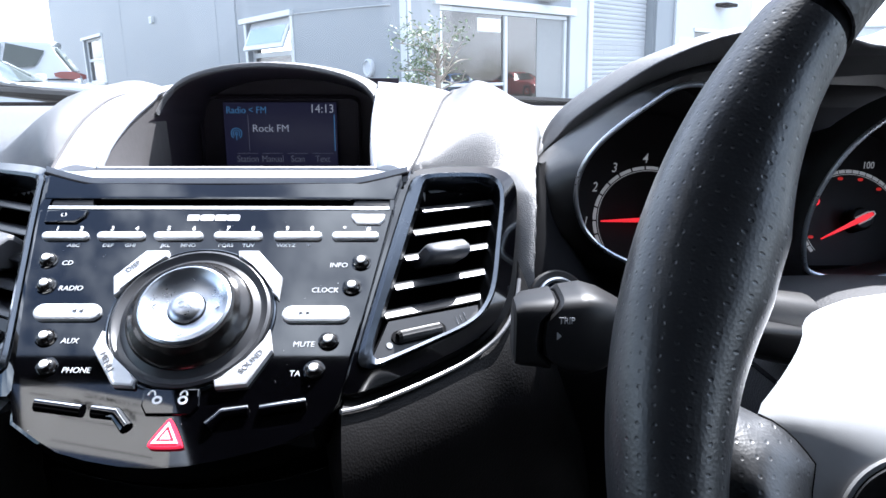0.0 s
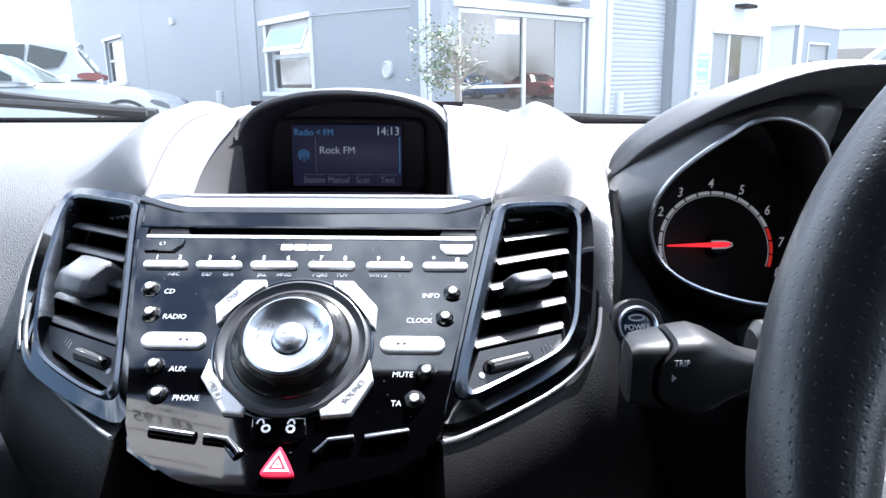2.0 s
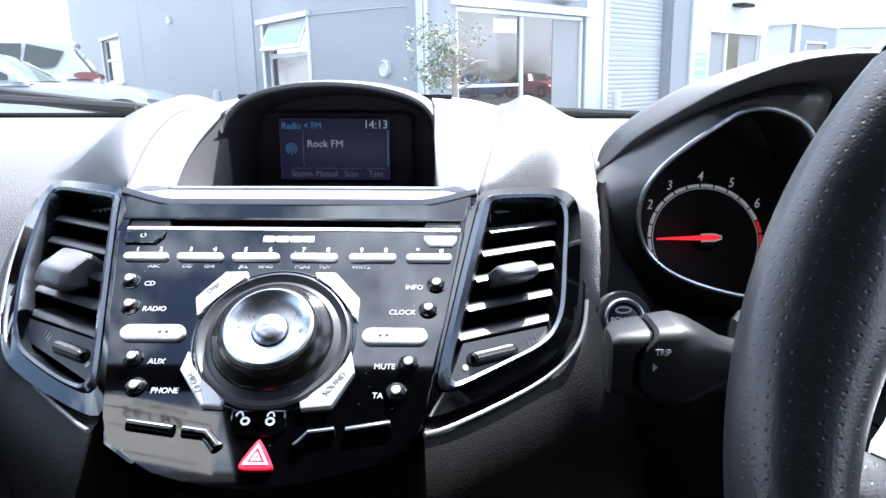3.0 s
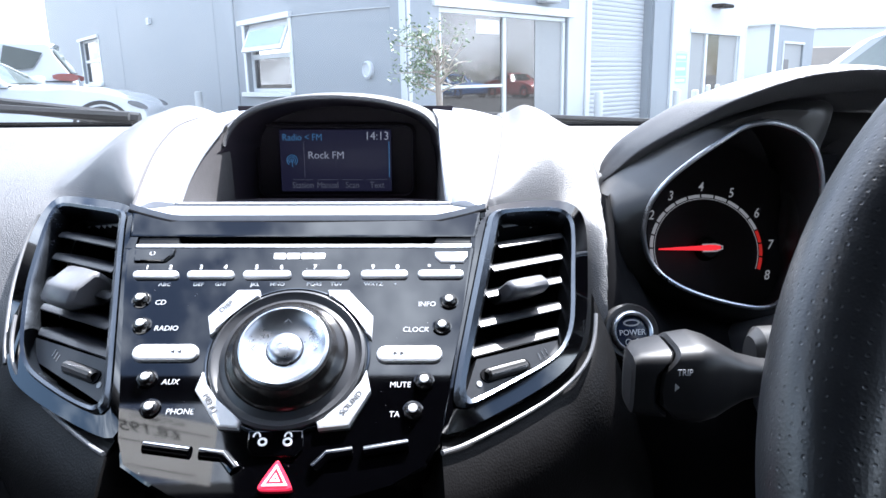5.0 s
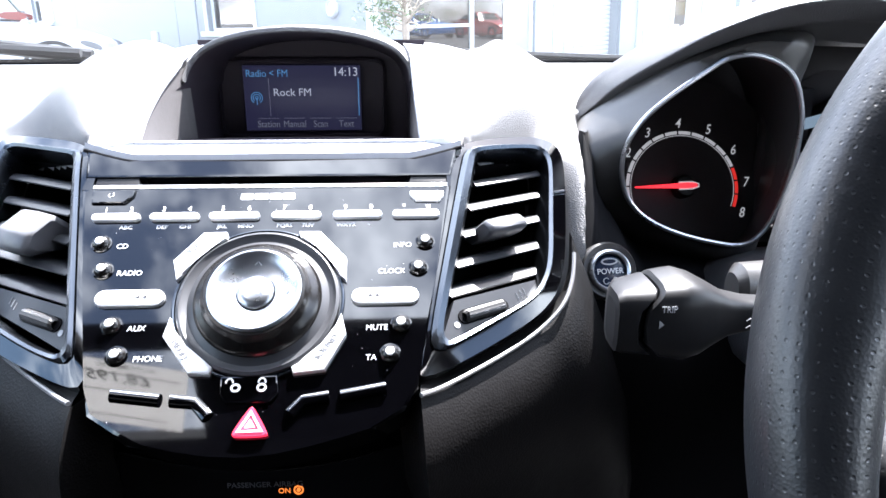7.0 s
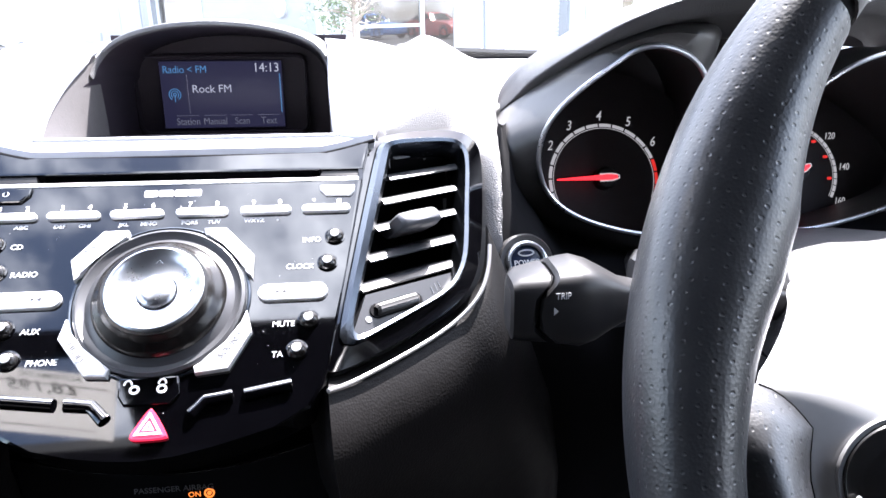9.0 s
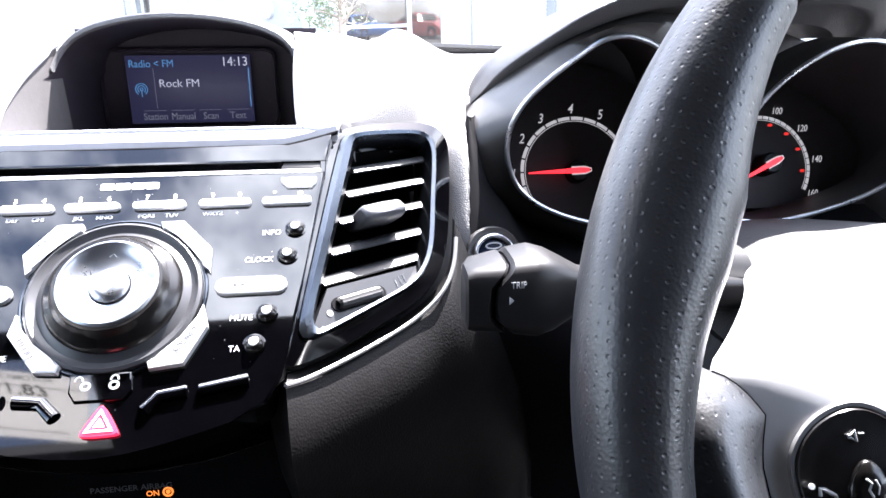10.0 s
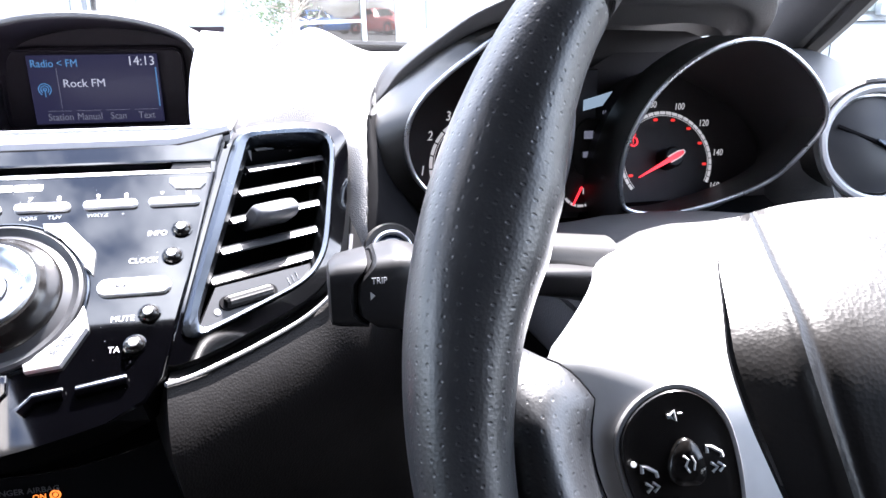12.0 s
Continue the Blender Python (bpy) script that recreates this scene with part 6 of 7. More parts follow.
C0 = Vector((-0.517, 10.825, 0))
WA = wall_frame(C0, DA)          # depth grows inwards
house = thing("workshop_building", "grey metal-clad workshop building with windows and roller shutter", "building", WA)
part("wall", pierced(29.3, 6.5, [(3.86, 6.0, 0.95, 2.32), (19.5, 22.6, 1.25, 2.85)], 0.3), M_CLAD, house, "pale blue-grey metal cladding")
for s in (7.75, 16.4):
    part("cladding_joint", bar(s - 0.012, s + 0.012, 0, 6.5, -0.006, 0.002), M_CLADDARK, house)
part("corner_trim", bar(-0.03, 0.22, 0, 6.5, -0.02, 0.0), M_CLAD2, house, "pale corner trim")
part("plinth", bar(0.0, 29.3, 0, 0.25, -0.03, 0.0), M_FRAMEG, house)
part("downpipe", tube([(6.45, 0.2, -0.06), (6.40, 3.0, -0.06), (6.4, 6.4, -0.06)], 0.02, 10), M_CLAD, house)
part("cable", tube([(3.7, 2.33, -0.02), (2.4, 2.29, -0.02), (1.2, 2.24, -0.02), (0.2, 2.19, -0.02)], 0.010, 6), M_FRAMEG, house)
part("wall_box", bar(12.7, 12.95, 2.82, 3.0, -0.08, 0), M_FRAMEW, house)
part("wall_box_face", bar(12.78, 12.87, 2.86, 2.96, -0.085, -0.078), M_FRAMEG, house)
fanv = part("round_vent", lathe([(0.14, 0), (0.14, 0.05), (0.115, 0.07), (0.10, 0.045), (0, 0.03)], 28), M_CLAD2, house, "round metal wall vent", m=pose(1.03, 1.30, 0) @ pose(0, 0, 0, 180))


def window_a(s0, s1, z0, z1, tilt_open):
    w = part("window", bar(s0 - 0.15, s1 + 0.25, z1, z1 + 0.1, -0.07, 0.02), M_FRAMEW, house, "white framed window")
    part("window_sill", bar(s0 - 0.1, s1 + 0.2, z0 - 0.09, z0, -0.10, 0.02), M_FRAMEW, w)
    part("side_trim", bar(s0 - 0.12, s0, z0, z1, -0.02, 0.02), M_FRAMEW, w)
    part("side_trim", bar(s1, s1 + 0.12, z0, z1, -0.02, 0.02), M_FRAMEW, w)
    zm = z0 + (z1 - z0) * 0.52
    for a, b, c, d in ((s0, s1, z0, z0 + 0.07), (s0, s1, z1 - 0.07, z1), (s0, s0 + 0.09, z0, z1), (s1 - 0.09, s1, z0, z1), (s0, s1, zm - 0.05, zm + 0.05)):
        part("window_frame", bar(a + 0.001, b - 0.001, c + 0.001, d - 0.001, 0.10, 0.17), M_FRAMEW, w)
    part("pane", bar(s0 + 0.09, s1 - 0.09, z0 + 0.07, zm - 0.05, 0.13, 0.14, 0), M_PANE, w).visible_shadow = False
    if tilt_open:
        sash = part("open_sash", bar(s0 + 0.10, s1 - 0.10, -(z1 - zm - 0.12), 0, -0.025, 0.025), M_FRAMEW, w, "white top-hung sash pushed open", m=pose(0, z1 - 0.07, 0.08, 24))
        part("pane", bar(s0 + 0.2, s1 - 0.2, -(z1 - zm - 0.22), -0.08, -0.032, -0.027, 0), M_BRIGHTPANE, sash)
        part("stay", bar(s0 + 0.5, s0 + 0.9, z1 - 0.13, z1 - 0.09, 0.06, 0.09), M_FRAMEG, w)
        part("inner_rail", bar(s0 + 0.1, s1 - 0.1, z0 + 0.33, z0 + 0.37, 0.2, 0.23), M_FRAMEW, w)
        part("inner_box", bar(s0 + 0.25, s0 + 0.8, z0 + 0.07, z0 + 0.22, 0.2, 0.3), M_PAPER, w)
    else:
        part("pane", bar(s0 + 0.09, s1 - 0.09, zm + 0.05, z1 - 0.07, 0.13, 0.14, 0), M_PANE, w).visible_shadow = False
    part("room_back", bar(s0 - 0.3, s1 + 0.3, z0 - 0.3, z1 + 0.3, 1.2, 1.25, 0), M_ROOM, w)


window_a(3.86, 6.0, 0.95, 2.32, True)
window_a(19.5, 22.6, 1.25, 2.85, False)

# long side with the showroom window and the shutter
inv = WA.inverted()
MB = inv @ wall_frame(C0, DB)    # depth grows towards the yard here
east = part("wall", pierced(8.8, 6.5, [(0.75, 4.33, 0.25, 2.22), (5.13, 7.73, 0.0, 3.3)], 0.3, outward=-1), M_CLAD, house, "pale grey metal cladding", m=MB)
part("corner_trim", bar(0.04, 0.3, 0, 6.5, 0.0, 0.02), M_CLAD2, east)
part("side_trim", bar(4.36, 4.95, 0, 6.5, 0.0, 0.012), M_CLAD2, east)
part("side_trim", bar(4.97, 5.12, 0, 3.3, 0.0, 0.05), M_FRAMEW, east)
part("lintel", bar(0.6, 4.5, 2.22, 2.36, -0.05, 0.06), M_FRAMEW, east)
part("column", bar(7.76, 8.78, 0, 6.5, 0.0, 0.06), M_CLAD, east)
part("column_edge", bar(8.6, 8.82, 0, 6.5, 0.06, 0.12), M_CLAD2, east)
part("flood_light", bar(3.3, 3.75, 2.42, 2.55, 0.0, 0.25, 0.02), M_FRAMEG, east)
sw = part("window", bar(0.76, 4.32, 0.25, 0.33, -0.12, -0.04), M_FRAMEW, east, "wide showroom window with a frosted strip")
for a, b in ((0.76, 0.84), (2.41, 2.49), (4.24, 4.32)):
    part("window_frame", bar(a, b, 0.34, 2.13, -0.12, -0.04), M_FRAMEW, sw)
part("window_frame", bar(0.76, 4.32, 2.14, 2.21, -0.12, -0.04), M_FRAMEW, sw)
part("window_frame", bar(0.85, 2.40, 0.98, 1.03, -0.11, -0.05), M_FRAMEW, sw)
part("pane", bar(0.84, 2.41, 0.33, 2.14, -0.085, -0.08, 0), M_PANE, sw).visible_shadow = False
part("pane", bar(2.49, 3.38, 0.33, 2.14, -0.085, -0.08, 0), M_PANE, sw).visible_shadow = False
part("frosted_pane", bar(3.40, 4.24, 0.33, 2.14, -0.09, -0.08, 0), M_BLIND, sw, "frosted glass strip")
part("blind_rail", bar(1.72, 1.75, 1.0, 2.14, -0.16, -0.13), M_FRAMEG, sw)
part("notice", bar(1.72, 2.34, 1.86, 2.08, -0.078, -0.074, 0), M_PAPER, sw, "white notice on the glass")
part("curtain", bar(2.5, 3.36, 0.3, 2.16, -0.30, -0.26, 0), M_BLIND, sw)
part("room_back", bar(0.62, 4.8, 0.0, 2.8, -1.7, -1.6, 0), M_ROOM, sw)
part("room_floor", bar(0.66, 4.8, 0.05, 0.1, -1.6, -0.3, 0), M_ROOM, sw)
part("room_ceiling", bar(0.66, 4.8, 2.7, 2.75, -1.6, -0.3, 0), M_ROOM, sw)
part("room_side", bar(0.62, 0.66, 0.1, 2.7, -1.6, -0.3, 0), M_ROOM, sw)
part("room_side", bar(4.8, 4.85, 0.1, 2.7, -1.6, -0.3, 0), M_ROOM, sw)
# roller shutter, lath by lath
shut = part("roller_shutter", bar(5.13, 7.73, 0, 3.3, -0.26, -0.20, 0), M_SHUTTER, east, "pale steel roller shutter, closed")
lath = prism([(-0.045, 0.0), (-0.036, 0.014), (0, 0.022), (0.036, 0.014), (0.045, 0.0)], 0, 2.58)
me_l = bpy.data.meshes.new("lath")
bmesh.ops.recalc_face_normals(lath, faces=lath.faces[:])
lath.to_mesh(me_l)
lath.free()
me_l.materials.append(M_SHUTTER)
for k in range(34):
    z = 0.05 + k * 0.094
    if 1.55 < z < 1.80:
        continue
    o = new("lath", me_l)
    o.matrix_basis = frame_of((5.14, z, -0.20), (0, 1, 0), (0, 0, 1), (1, 0, 0))
    o.parent = shut
for z in (1.58, 1.68, 1.78):
    part("slotted_lath", bar(5.14, 7.72, z - 0.042, z + 0.042, -0.20, -0.185, 0.003), M_SHUTTER, shut)
    for j in range(14):
        part("slot", bar(5.22 + j * 0.178, 5.34 + j * 0.178, z - 0.022, z + 0.022, -0.186, -0.183, 0), M_FRAMEG, shut)
part("bottom_bar", bar(5.14, 7.72, 0, 0.06, -0.22, -0.17), M_FRAMEG, shut)
part("roof", grid([[WA.inverted() @ (OUT @ Vector(p)) for p in r] for r in (((-0.52, 10.9, 6.5), (6.1, 18.0, 6.5)), ((-18, 34, 6.5), (-8, 44, 6.5)))], thick=(0, 0.15, 0)), M_FRAMEG, house)
end = Vector((*(C0 + DB * 8.8).xy, 0))
part("wall", bar(0, 14, 0, 6.5, 0.0, 0.2, 0), M_CLAD2, house, "pale end wall", m=inv @ wall_frame(end, DA))

# next unit, set back
PC = Vector((9.396, 27.397, 0))
unit = thing("industrial_unit", "pale industrial unit with tall windows, set back", "building", wall_frame(PC, DB))
part("wall", pierced(5.3, 4.6, [(0.0, 4.86, 0.02, 2.65)], 0.3, s0=-3.2, outward=-1), M_CLAD2, unit, "pale cladding")
for a, b in ((0.0, 0.08), (1.55, 1.75), (4.78, 4.86)):
    part("window_frame", bar(a, b, 0.03, 2.64, -0.2, -0.08), M_FRAMEW, unit)
part("window_frame", bar(-0.1, 4.96, 2.65, 2.78, -0.05, 0.05), M_FRAMEW, unit)
part("window", bar(0.08, 1.55, 0.03, 2.64, -0.16, -0.15, 0), M_BLIND, unit, "tall window with grey blind")
part("window", bar(3.0, 4.78, 0.03, 2.64, -0.16, -0.15, 0), M_BLIND, unit, "tall window with grey blind")
part("pane", bar(1.75, 3.0, 0.03, 2.64, -0.16, -0.15, 0), M_PANE, unit)
part("room_back", bar(1.0, 4.9, 0.0, 2.8, -1.6, -1.5, 0), M_ROOM, unit)
part("shelf", bar(1.8, 3.0, 1.68, 1.74, -0.6, -0.3, 0), M_FRAMEG, unit)
part("shelf", bar(1.8, 3.0, 1.12, 1.18, -0.6, -0.3, 0), M_FRAMEG, unit)
part("wall_lamp", bar(1.7, 2.7, 3.62, 3.75, 0.0, 0.5, 0.03), M_DARK, unit, "black flood light")
for z0, z1 in ((1.95, 2.43), (1.62, 1.88), (1.08, 1.58), (0.82, 1.02)):
    sg = part("sign", bar(-1.26, -0.28, z0, z1, 0.002, 0.02, 0.003), M_FRAMEW if z0 in (1.95,) else M_SIGNBLUE, unit, "small safety sign")
    if z0 != 1.95:
        part("sign_bar", bar(-1.16, -0.4, (z0 + z1) / 2 - 0.05, (z0 + z1) / 2 + 0.05, 0.021, 0.024, 0), M_FRAMEW, sg)
part("wall", bar(0, 9, 0, 4.6, 0.0, 0.2, 0), M_CLAD2, unit, m=unit.matrix_basis.inverted() @ wall_frame(PC + DB * 5.3, DA))
PD = Vector((22.097, 48.326, 0))
blk = thing("office_block", "small grey flat-roofed office block", "building", wall_frame(PD, DB))
part("wall", pierced(8.5, 4.2, [(2.0, 6.3, 0.4, 3.05)], 0.3, outward=-1), M_CLAD, blk, "grey cladding")
part("corner_trim", bar(-0.05, 0.7, 0, 4.25, 0.0, 0.04), M_FRAMEW, blk)
part("window_frame", bar(1.9, 6.4, 3.05, 3.2, -0.05, 0.06), M_FRAMEW, blk)
part("window_frame", bar(1.85, 2.0, 0.4, 3.05, -0.05, 0.06), M_FRAMEW, blk)
part("window", bar(2.0, 6.3, 0.4, 3.05, -0.2, -0.15, 0), M_BLIND, blk, "window with grey blind")
part("open_leaf", bar(2.02, 3.6, 0.4, 2.0, -0.14, -0.10, 0), M_ROOM, blk)
part("roof", bar(-0.2, 8.7, 4.2, 4.35, -8, 0.1), M_FRAMEW, blk)
part("wall", bar(0, 8, 0, 4.2, 0.0, 0.2, 0), M_FRAMEW, blk, "white side wall", m=blk.matrix_basis.inverted() @ wall_frame(PD, DA))
shed = part("warehouse", box(26, 6, 3.4, 0.05, 1, at=(46, 72, 1.7)), mat("brown_cladding", (0.30, 0.27, 0.24), 0.7, var=0.1, var_scale=0.4), m=OUT)
tagged(shed, "low brown warehouse in the distance", "building")
far = part("far_warehouse", box(90, 10, 7.2, 0.1, 1, at=(75, 112, 3.6)), M_CLAD2, m=OUT)
tagged(far, "long pale warehouse on the skyline", "building")
part("parapet", box(90.6, 10.6, 0.4, 0.05, 1, at=(75, 112, 7.4)), M_FRAMEW, far)

# bollards
proto = None
for x, y, h in ((-5.55, 16.6, 0.98), (-2.25, 11.9, 0.92), (3.12, 14.25, 0.84), (5.35, 16.35, 0.80), (6.12, 17.35, 0.76), (9.45, 25.5, 0.76), (9.85, 25.7, 0.76), (11.3, 27.2, 0.76), (12.4, 28.6, 0.76)):
    if proto is None:
        proto = part("bollard", lathe([(0.085, 0), (0.085, 0.93), (0.078, 0.955), (0.04, 0.968), (0, 0.97)], 20), M_GREYPOST)
        tagged(proto, "grey painted steel bollard standing on the yard", "bollard", "yard bollards")
        proto.matrix_basis = OUT @ pose(x, y, 0) @ Matrix.Diagonal((1, 1, h / 0.97, 1))
    else:
        c = copy_thing(proto, OUT @ pose(x, y, 0))
        c.scale = (1, 1, h / 0.97)


# low raised bay along the wall, under the two white cars
bay = part("pavement", grid([[(-30, 9.2, 0.2), (-4.6, 9.2, 0.2), (-3.3, 9.2, 0.0)], [(-30, 22, 0.2), (-4.6, 22, 0.2), (-3.3, 22, 0.0)]]), M_TARMAC, m=OUT)
tagged(bay, "grey asphalt bay rising gently towards the parked cars", "pavement", kind="structure")


# ---------- parked cars ----------
def wheel_at(parent, x, z, side, r=0.33):
    m = frame_of((x, side, z), (1, 0, 0), (0, 0, 1), (0, -1 if side < 0 else 1, 0))
    w = part("wheel", lathe([(r * 0.66, 0.0), (r * 0.70, 0.02), (r * 0.93, 0.03), (r, 0.0), (r, -0.16), (r * 0.7, -0.18)], 32), M_TYRE, parent, m=m)
    part("rim", lathe([(r * 0.67, 0.005), (r * 0.62, 0.0), (r * 0.6, -0.05), (0.05, -0.03), (0, -0.02)], 24), M_TYRE, w)
    for k in range(5):
        part("spoke", box(r * 0.56, 0.05, 0.03, 0.008, 1, at=(r * 0.34, 0, 0.0)), M_RIMS, w, m=pose(0, 0, -0.015, 0, 0, 72 * k))
    part("hub", lathe([(0.06, -0.02), (0.055, 0.01), (0, 0.015)], 14), M_RIMS, w)


def parked_car(label, paint, m, length, height, style, width=1.82, group="parked cars", tail=M_TAIL, pane=M_CARGLASS):
    """A car that points along its local +x."""
    c = thing("car", label, "car", m, group)
    L, H, W = length / 2, height, width / 2
    if style == "saloon":
        lowp = [(-L, 0.35), (-L, 0.85), (-L + 0.12, 0.98), (-L + 0.9, 1.0), (L - 1.95, 0.99), (L - 1.2, 0.95), (L - 0.4, 0.84), (L - 0.08, 0.70), (L, 0.55), (L, 0.3)]
        cab = [(-L + 0.55, 0.98), (-L + 1.25, H - 0.06), (-L + 1.9, H), (-0.5, H), (-0.1, H - 0.05), (L - 1.80, 0.97)]
    else:
        lowp = [(-L, 0.4), (-L, 0.95), (-L + 0.08, 1.05), (L - 1.5, 1.06), (L - 0.9, 1.0), (L - 0.25, 0.9), (L - 0.05, 0.75), (L, 0.4)]
        cab = [(-L + 0.06, 1.04), (-L + 0.44, H - 0.12), (-L + 0.32, H - 0.03), (-L + 0.8, H), (0.1, H), (0.5, H - 0.06), (L - 1.25, 1.03)]
    def shell(profile, wid, top_in, zb):
        rows = []
        zt = max(p[1] for p in profile)
        for s in (-1, -0.985, -0.9, -0.5, 0, 0.5, 0.9, 0.985, 1):
            r = []
            for x, z in profile:
                lift = max(0, (z - zb) / max(0.01, zt - zb))
                edge = 0.03 if abs(s) == 1 else 0.008 if abs(s) > 0.98 else 0
                r.append(Vector((x * (1 - 0.02 * abs(s) ** 3), s * (wid - top_in * lift ** 1.5), z - edge - 0.05 * (abs(s) ** 4) * (lift > 0.9))))
            rows.append(r)
        bm = grid(rows)
        for r in (rows[0], rows[-1]):
            bm.faces.new([bm.verts.new(p) for p in r])
        return bm
    part("body", shell(smooth_poly(lowp, 1, False) + [Vector((L - 0.5, 0.22)), Vector((-L + 0.4, 0.22))], W, 0.06, 0.6), paint, c, "painted body", sharp=45)
    part("cabin", shell(smooth_poly(cab, 1, False), W - 0.03, 0.26, 0.95), paint, c, sharp=45)
    zc = cab[0][1]
    hx = H - 0.10
    for sd in (-1, 1):
        def q(x, z, o=0.03):
            lift = (z - 0.95) / (H - 0.95)
            return Vector((x, sd * (W - 0.03 - 0.26 * max(0, lift) ** 1.5 + o), z))
        if style == "saloon":
            panes = [[(-L + 0.74, 1.03), (-L + 1.27, hx - 0.04), (-L + 2.05, hx + 0.03), (-L + 2.0, 1.03)], [(-L + 2.08, 1.03), (-L + 2.13, hx + 0.03), (-0.20, hx), (0.45, 1.02)]]
        else:
            panes = [[(-L + 0.72, 1.24), (-L + 0.55, hx - 0.12), (-L + 1.15, hx + 0.02), (-L + 1.25, 1.18)], [(-L + 1.30, 1.12), (-L + 1.22, hx + 0.02), (-L + 2.1, hx + 0.03), (-L + 2.2, 1.10)], [(-L + 2.26, 1.10), (-L + 2.18, hx + 0.03), (0.4, hx), (L - 1.55, 1.08)]]
        for pn in panes:
            part("side_window", grid([[q(*pn[0]), q(*pn[3])], [q(*pn[1]), q(*pn[2])]], thick=(0, sd * 0.006, 0)), pane, c)
        back = 0.45 if style == "saloon" else 0.0
        mr = q(L - 1.5 - back, 1.05, 0.10)
        part("mirror", box(0.14, 0.2, 0.13, 0.04, 2, at=tuple(mr)), paint, c)
        part("headlight", prism(smooth_poly([(L - 0.30, 0.68), (L - 0.06, 0.59), (L - 0.02, 0.63), (L - 0.12, 0.70), (L - 0.28, 0.74)], 1), -0.012, 0.012), M_LAMPGLASS, c, m=frame_of((0, sd * (W - 0.006), 0), (1, 0, 0), (0, 0, 1), (0, -1, 0)))
        up = 0.0 if style == "saloon" else 0.16
        part("tail_light", prism(smooth_poly([(-L + 0.02, 0.82 + up), (-L + 0.42, 0.86 + up), (-L + 0.44, 0.97 + up), (-L + 0.02, 0.97 + up)], 1), -0.012, 0.012), tail, c, m=frame_of((0, sd * (W - 0.01), 0), (1, 0, 0), (0, 0, 1), (0, -1, 0)))
        for x in (-L + 0.85, L - 0.66):
            part("arch", lathe([(0.40, -0.02), (0.40, 0.006), (0.36, 0.008), (0.34, -0.04)], 32), M_RUBBER, c, m=frame_of((x, sd * (W - 0.004), 0.34), (1, 0, 0), (0, 0, 1), (0, sd, 0)))
            wheel_at(c, x, 0.33, sd * (W - 0.01))
        part("door_gap", box(0.008, 0.012, 0.62, 0, 1, at=(-0.05, sd * (W - 0.002), 0.68)), M_RUBBER, c)
        part("sill", box(length - 2.5, 0.04, 0.12, 0.01, 1, at=(0, sd * (W - 0.02), 0.28)), M_RUBBER, c)
    if style != "saloon":
        part("rear_window", grid([[(-L + 0.13, y, 1.14) for y in (-W + 0.16, 0, W - 0.16)], [(-L + 0.40, y, H - 0.17) for y in (-W + 0.30, 0, W - 0.30)]], thick=(-0.03, 0, 0.01)), M_PALEPANE, c)
    part("windscreen", grid([[(L - 1.40 - back, -W + 0.14, 0.99), (L - 1.32 - back, 0, 1.0), (L - 1.40 - back, W - 0.14, 0.99)], [(0.40 - back, -W + 0.34, hx), (0.48 - back, 0, hx + 0.02), (0.40 - back, W - 0.34, hx)]], thick=(0.004, 0, 0.006)), M_CARGLASS, c)
    return c


parked_car("white saloon car parked beside the grey wall", M_CARWHITE, OUT @ pose(-6.69, 10.68, 0.2, 0, 0, 12), 4.8, 1.46, "saloon")
parked_car("white sport utility car parked behind the saloon", M_CARWHITE, OUT @ pose(-8.96, 13.15, 0.24, 0, 0, 203), 4.5, 1.72, "suv")
parked_car("silver car with a sunlit roof edge parked beside", M_CARSILVER, OUT @ pose(5.37, 6.9, 0, 0, 0, -26), 4.6, 1.62, "saloon", tail=M_LAMPGLASS, pane=M_PALEPANE)
parked_car("blue saloon car parked across the yard", M_CARBLUE, OUT @ pose(33.5, 15.0, 0, 0, 0, 150), 4.4, 1.45, "saloon")
parked_car("red saloon car parked across the yard", M_CARRED, OUT @ pose(31.0, 18.5, 0, 0, 0, 150), 4.4, 1.45, "saloon")
parked_car("white saloon car parked in the open yard", M_CARWHITE, OUT @ pose(9.5, 3.4, 0, 0, 0, 80), 4.4, 1.45, "saloon")

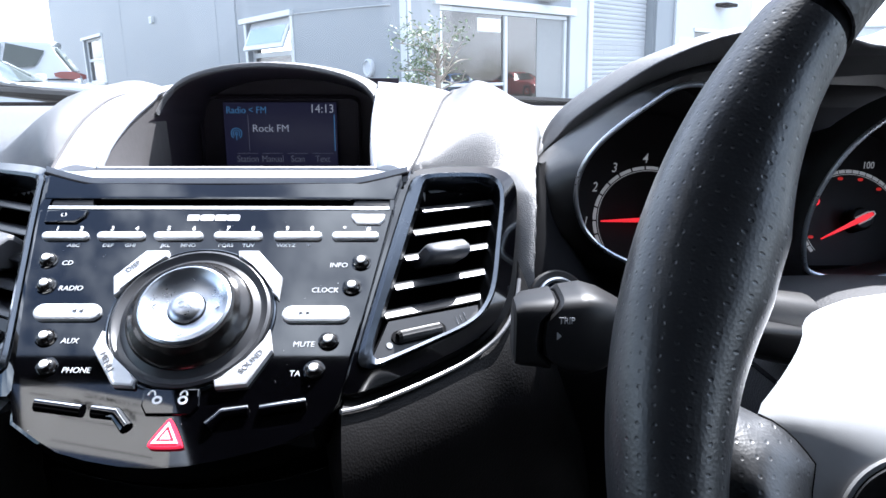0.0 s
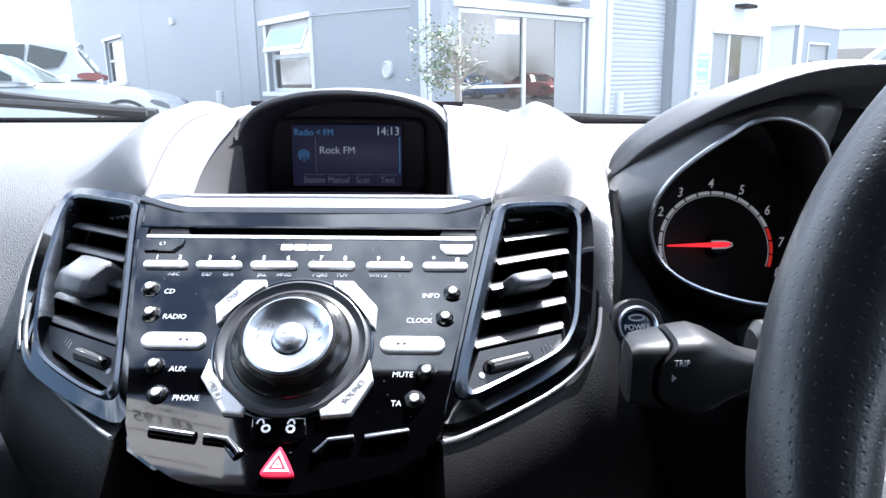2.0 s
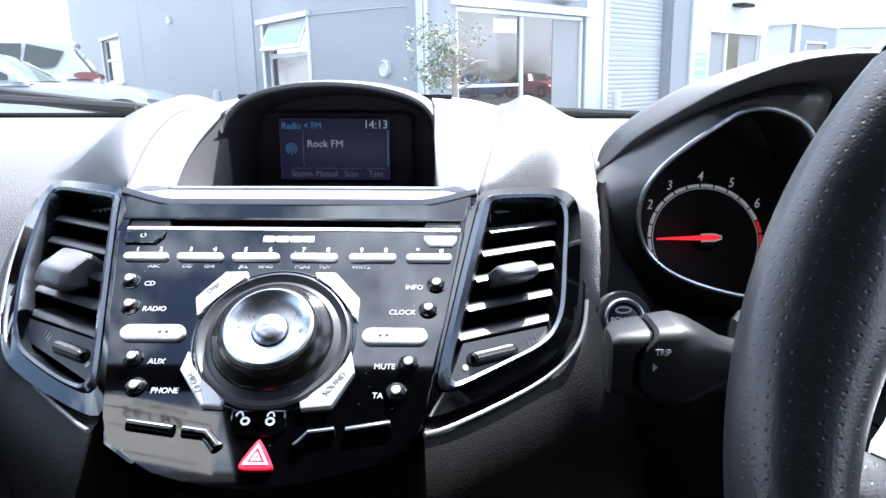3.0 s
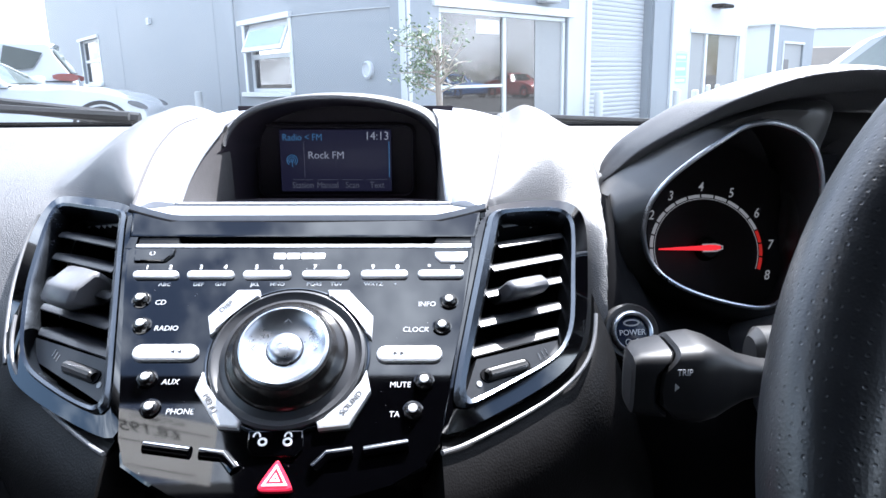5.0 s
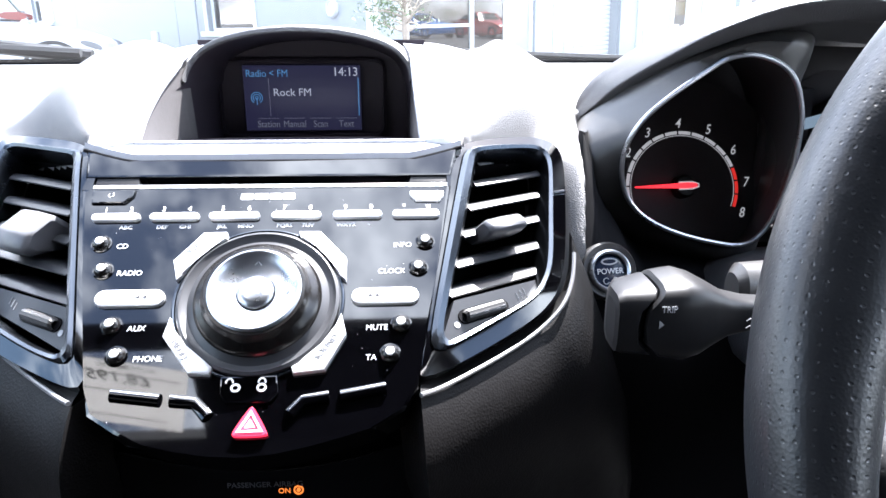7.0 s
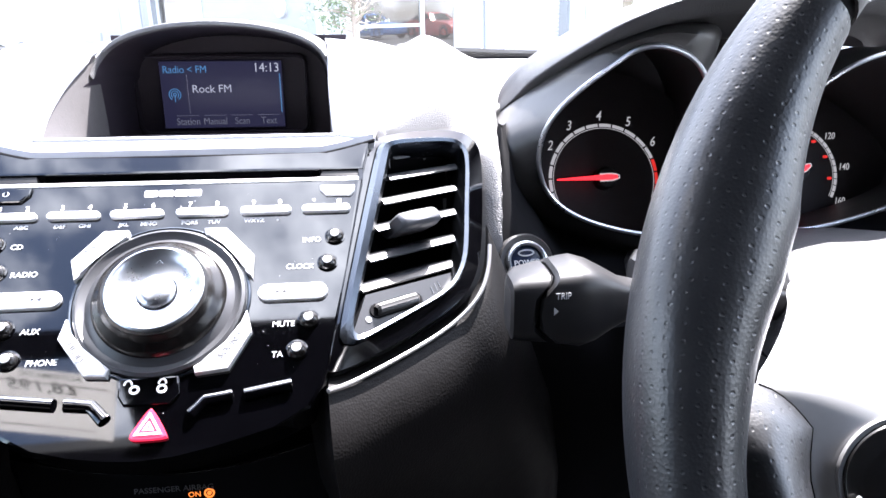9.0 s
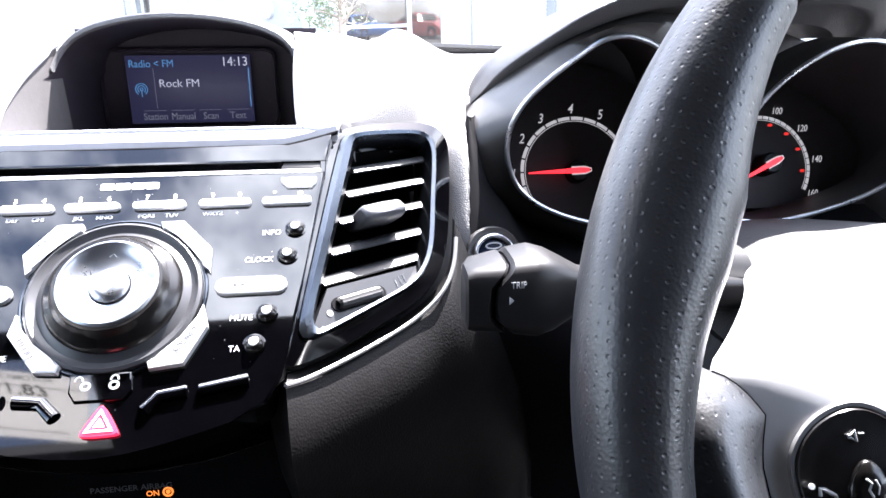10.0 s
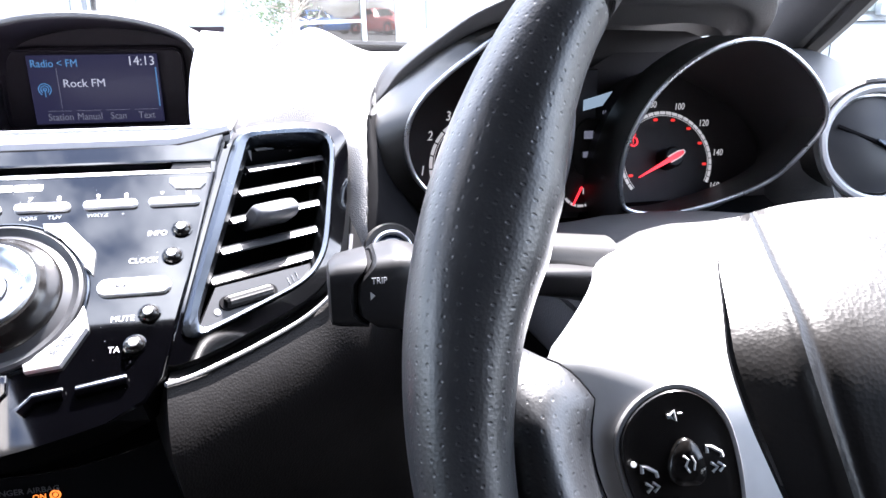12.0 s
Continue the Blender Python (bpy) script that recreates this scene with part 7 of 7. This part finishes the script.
# ---------- small tree in front of the corner ----------
random.seed(7)
tree = thing("small_tree", "small half-bare tree with green leaves by the building corner", "tree", OUT @ pose(-0.03, 9.2, 0))
trunk = tube(catmull([(0, 0, 0), (0.01, 0, 0.6), (-0.01, 0.0, 1.1), (0.0, 0, 1.45)], 12), [0.055 - 0.0025 * k for k in range(12)], 9)
part("trunk", trunk, M_BARK, tree, "pale brown trunk")
tips = []
for k in range(26):
    a = random.uniform(0, math.tau)
    z0 = random.uniform(0.95, 1.45)
    ln = random.uniform(0.28, 0.62)
    el = random.uniform(0.2, 1.1)
    p0 = Vector((0, 0, z0))
    p1 = p0 + Vector((math.cos(a) * math.cos(el), math.sin(a) * math.cos(el) * 0.8, math.sin(el))) * ln * 0.5
    p2 = p1 + Vector((math.cos(a + random.uniform(-.5, .5)) * math.cos(el), math.sin(a) * math.cos(el) * 0.8, math.sin(el) + random.uniform(-.5, .2))) * ln * 0.5
    part("limb", tube(catmull([p0, p1, p2], 7), [0.014 - 0.0018 * j for j in range(7)], 5), M_BARK, tree)
    tips += [(p1, 0.5), (p2, 1.0), (p1.lerp(p2, 0.5), 0.8)]
    for _ in range(3):
        q = p1.lerp(p2, random.random())
        r = q + Vector((random.uniform(-1, 1), random.uniform(-1, 1), random.uniform(-.3, 1))) * 0.16
        part("twig", tube([q, q.lerp(r, .5) + Vector((0, 0, .01)), r], [0.005, 0.004, 0.002], 4), M_BARK, tree)
        tips.append((r, 1.0))
verts, faces = [], []
for _ in range(1500):
    p, wgt = random.choice(tips)
    keep = 1.0 if p.x < -0.12 or p.z > 1.62 else 0.16
    if random.random() > keep:
        continue
    c = p + Vector((random.gauss(-0.03, 0.07), random.gauss(0, 0.07), random.gauss(0, 0.06)))
    d = Vector((random.uniform(-1, 1), random.uniform(-1, 1), random.uniform(-0.8, 0.4))).normalized()
    s = d.cross(Vector((random.uniform(-1, 1), random.uniform(-1, 1), 1))).normalized()
    l, w = random.uniform(0.05, 0.085), random.uniform(0.011, 0.018)
    up_ = d.cross(s) * 0.008
    b = len(verts)
    verts += [c, c + d * l * 0.5 + s * w + up_, c + d * l, c + d * l * 0.5 - s * w + up_, c + d * l * 0.5]
    faces += [(b, b + 1, b + 4), (b + 1, b + 2, b + 4), (b + 2, b + 3, b + 4), (b + 3, b, b + 4)]
me_t = bpy.data.meshes.new("crown")
me_t.from_pydata([tuple(v) for v in verts], [], faces)
me_t.materials.append(M_LEAF)
crown = new("crown", me_t)
crown.parent = tree
crown["kind"] = "stuff"
crown["label"] = "loose clumps of narrow green leaves"

# ---------- wipers outside the glass ----------
wp = thing("windscreen_wiper", "black wiper arm and blade resting at the foot of the windscreen", "wiper")
part("blade", tube([(-0.80, 0.80, 1.100), (-0.60, 0.84, 1.092), (-0.42, 0.86, 1.080)], 0.0055, 6), M_RUBBER, wp)
part("arm", tube([(-0.80, 0.815, 1.116), (-0.68, 0.85, 1.107), (-0.60, 0.87, 1.096), (-0.42, 0.89, 1.074)], [0.006, 0.007, 0.008, 0.009], 8), M_BLACK, wp)
part("joint", box(0.075, 0.014, 0.018, 0.005, 2), M_BLACK, wp, m=pose(-0.64, 0.852, 1.104, 0, 5, 12))
wp2 = thing("windscreen_wiper", "black wiper blade lying low behind the dashboard edge", "wiper")
part("blade", tube([(-0.07, 0.875, 1.083), (-0.03, 0.885, 1.081), (0.30, 0.88, 1.068)], 0.0045, 6), M_RUBBER, wp2)
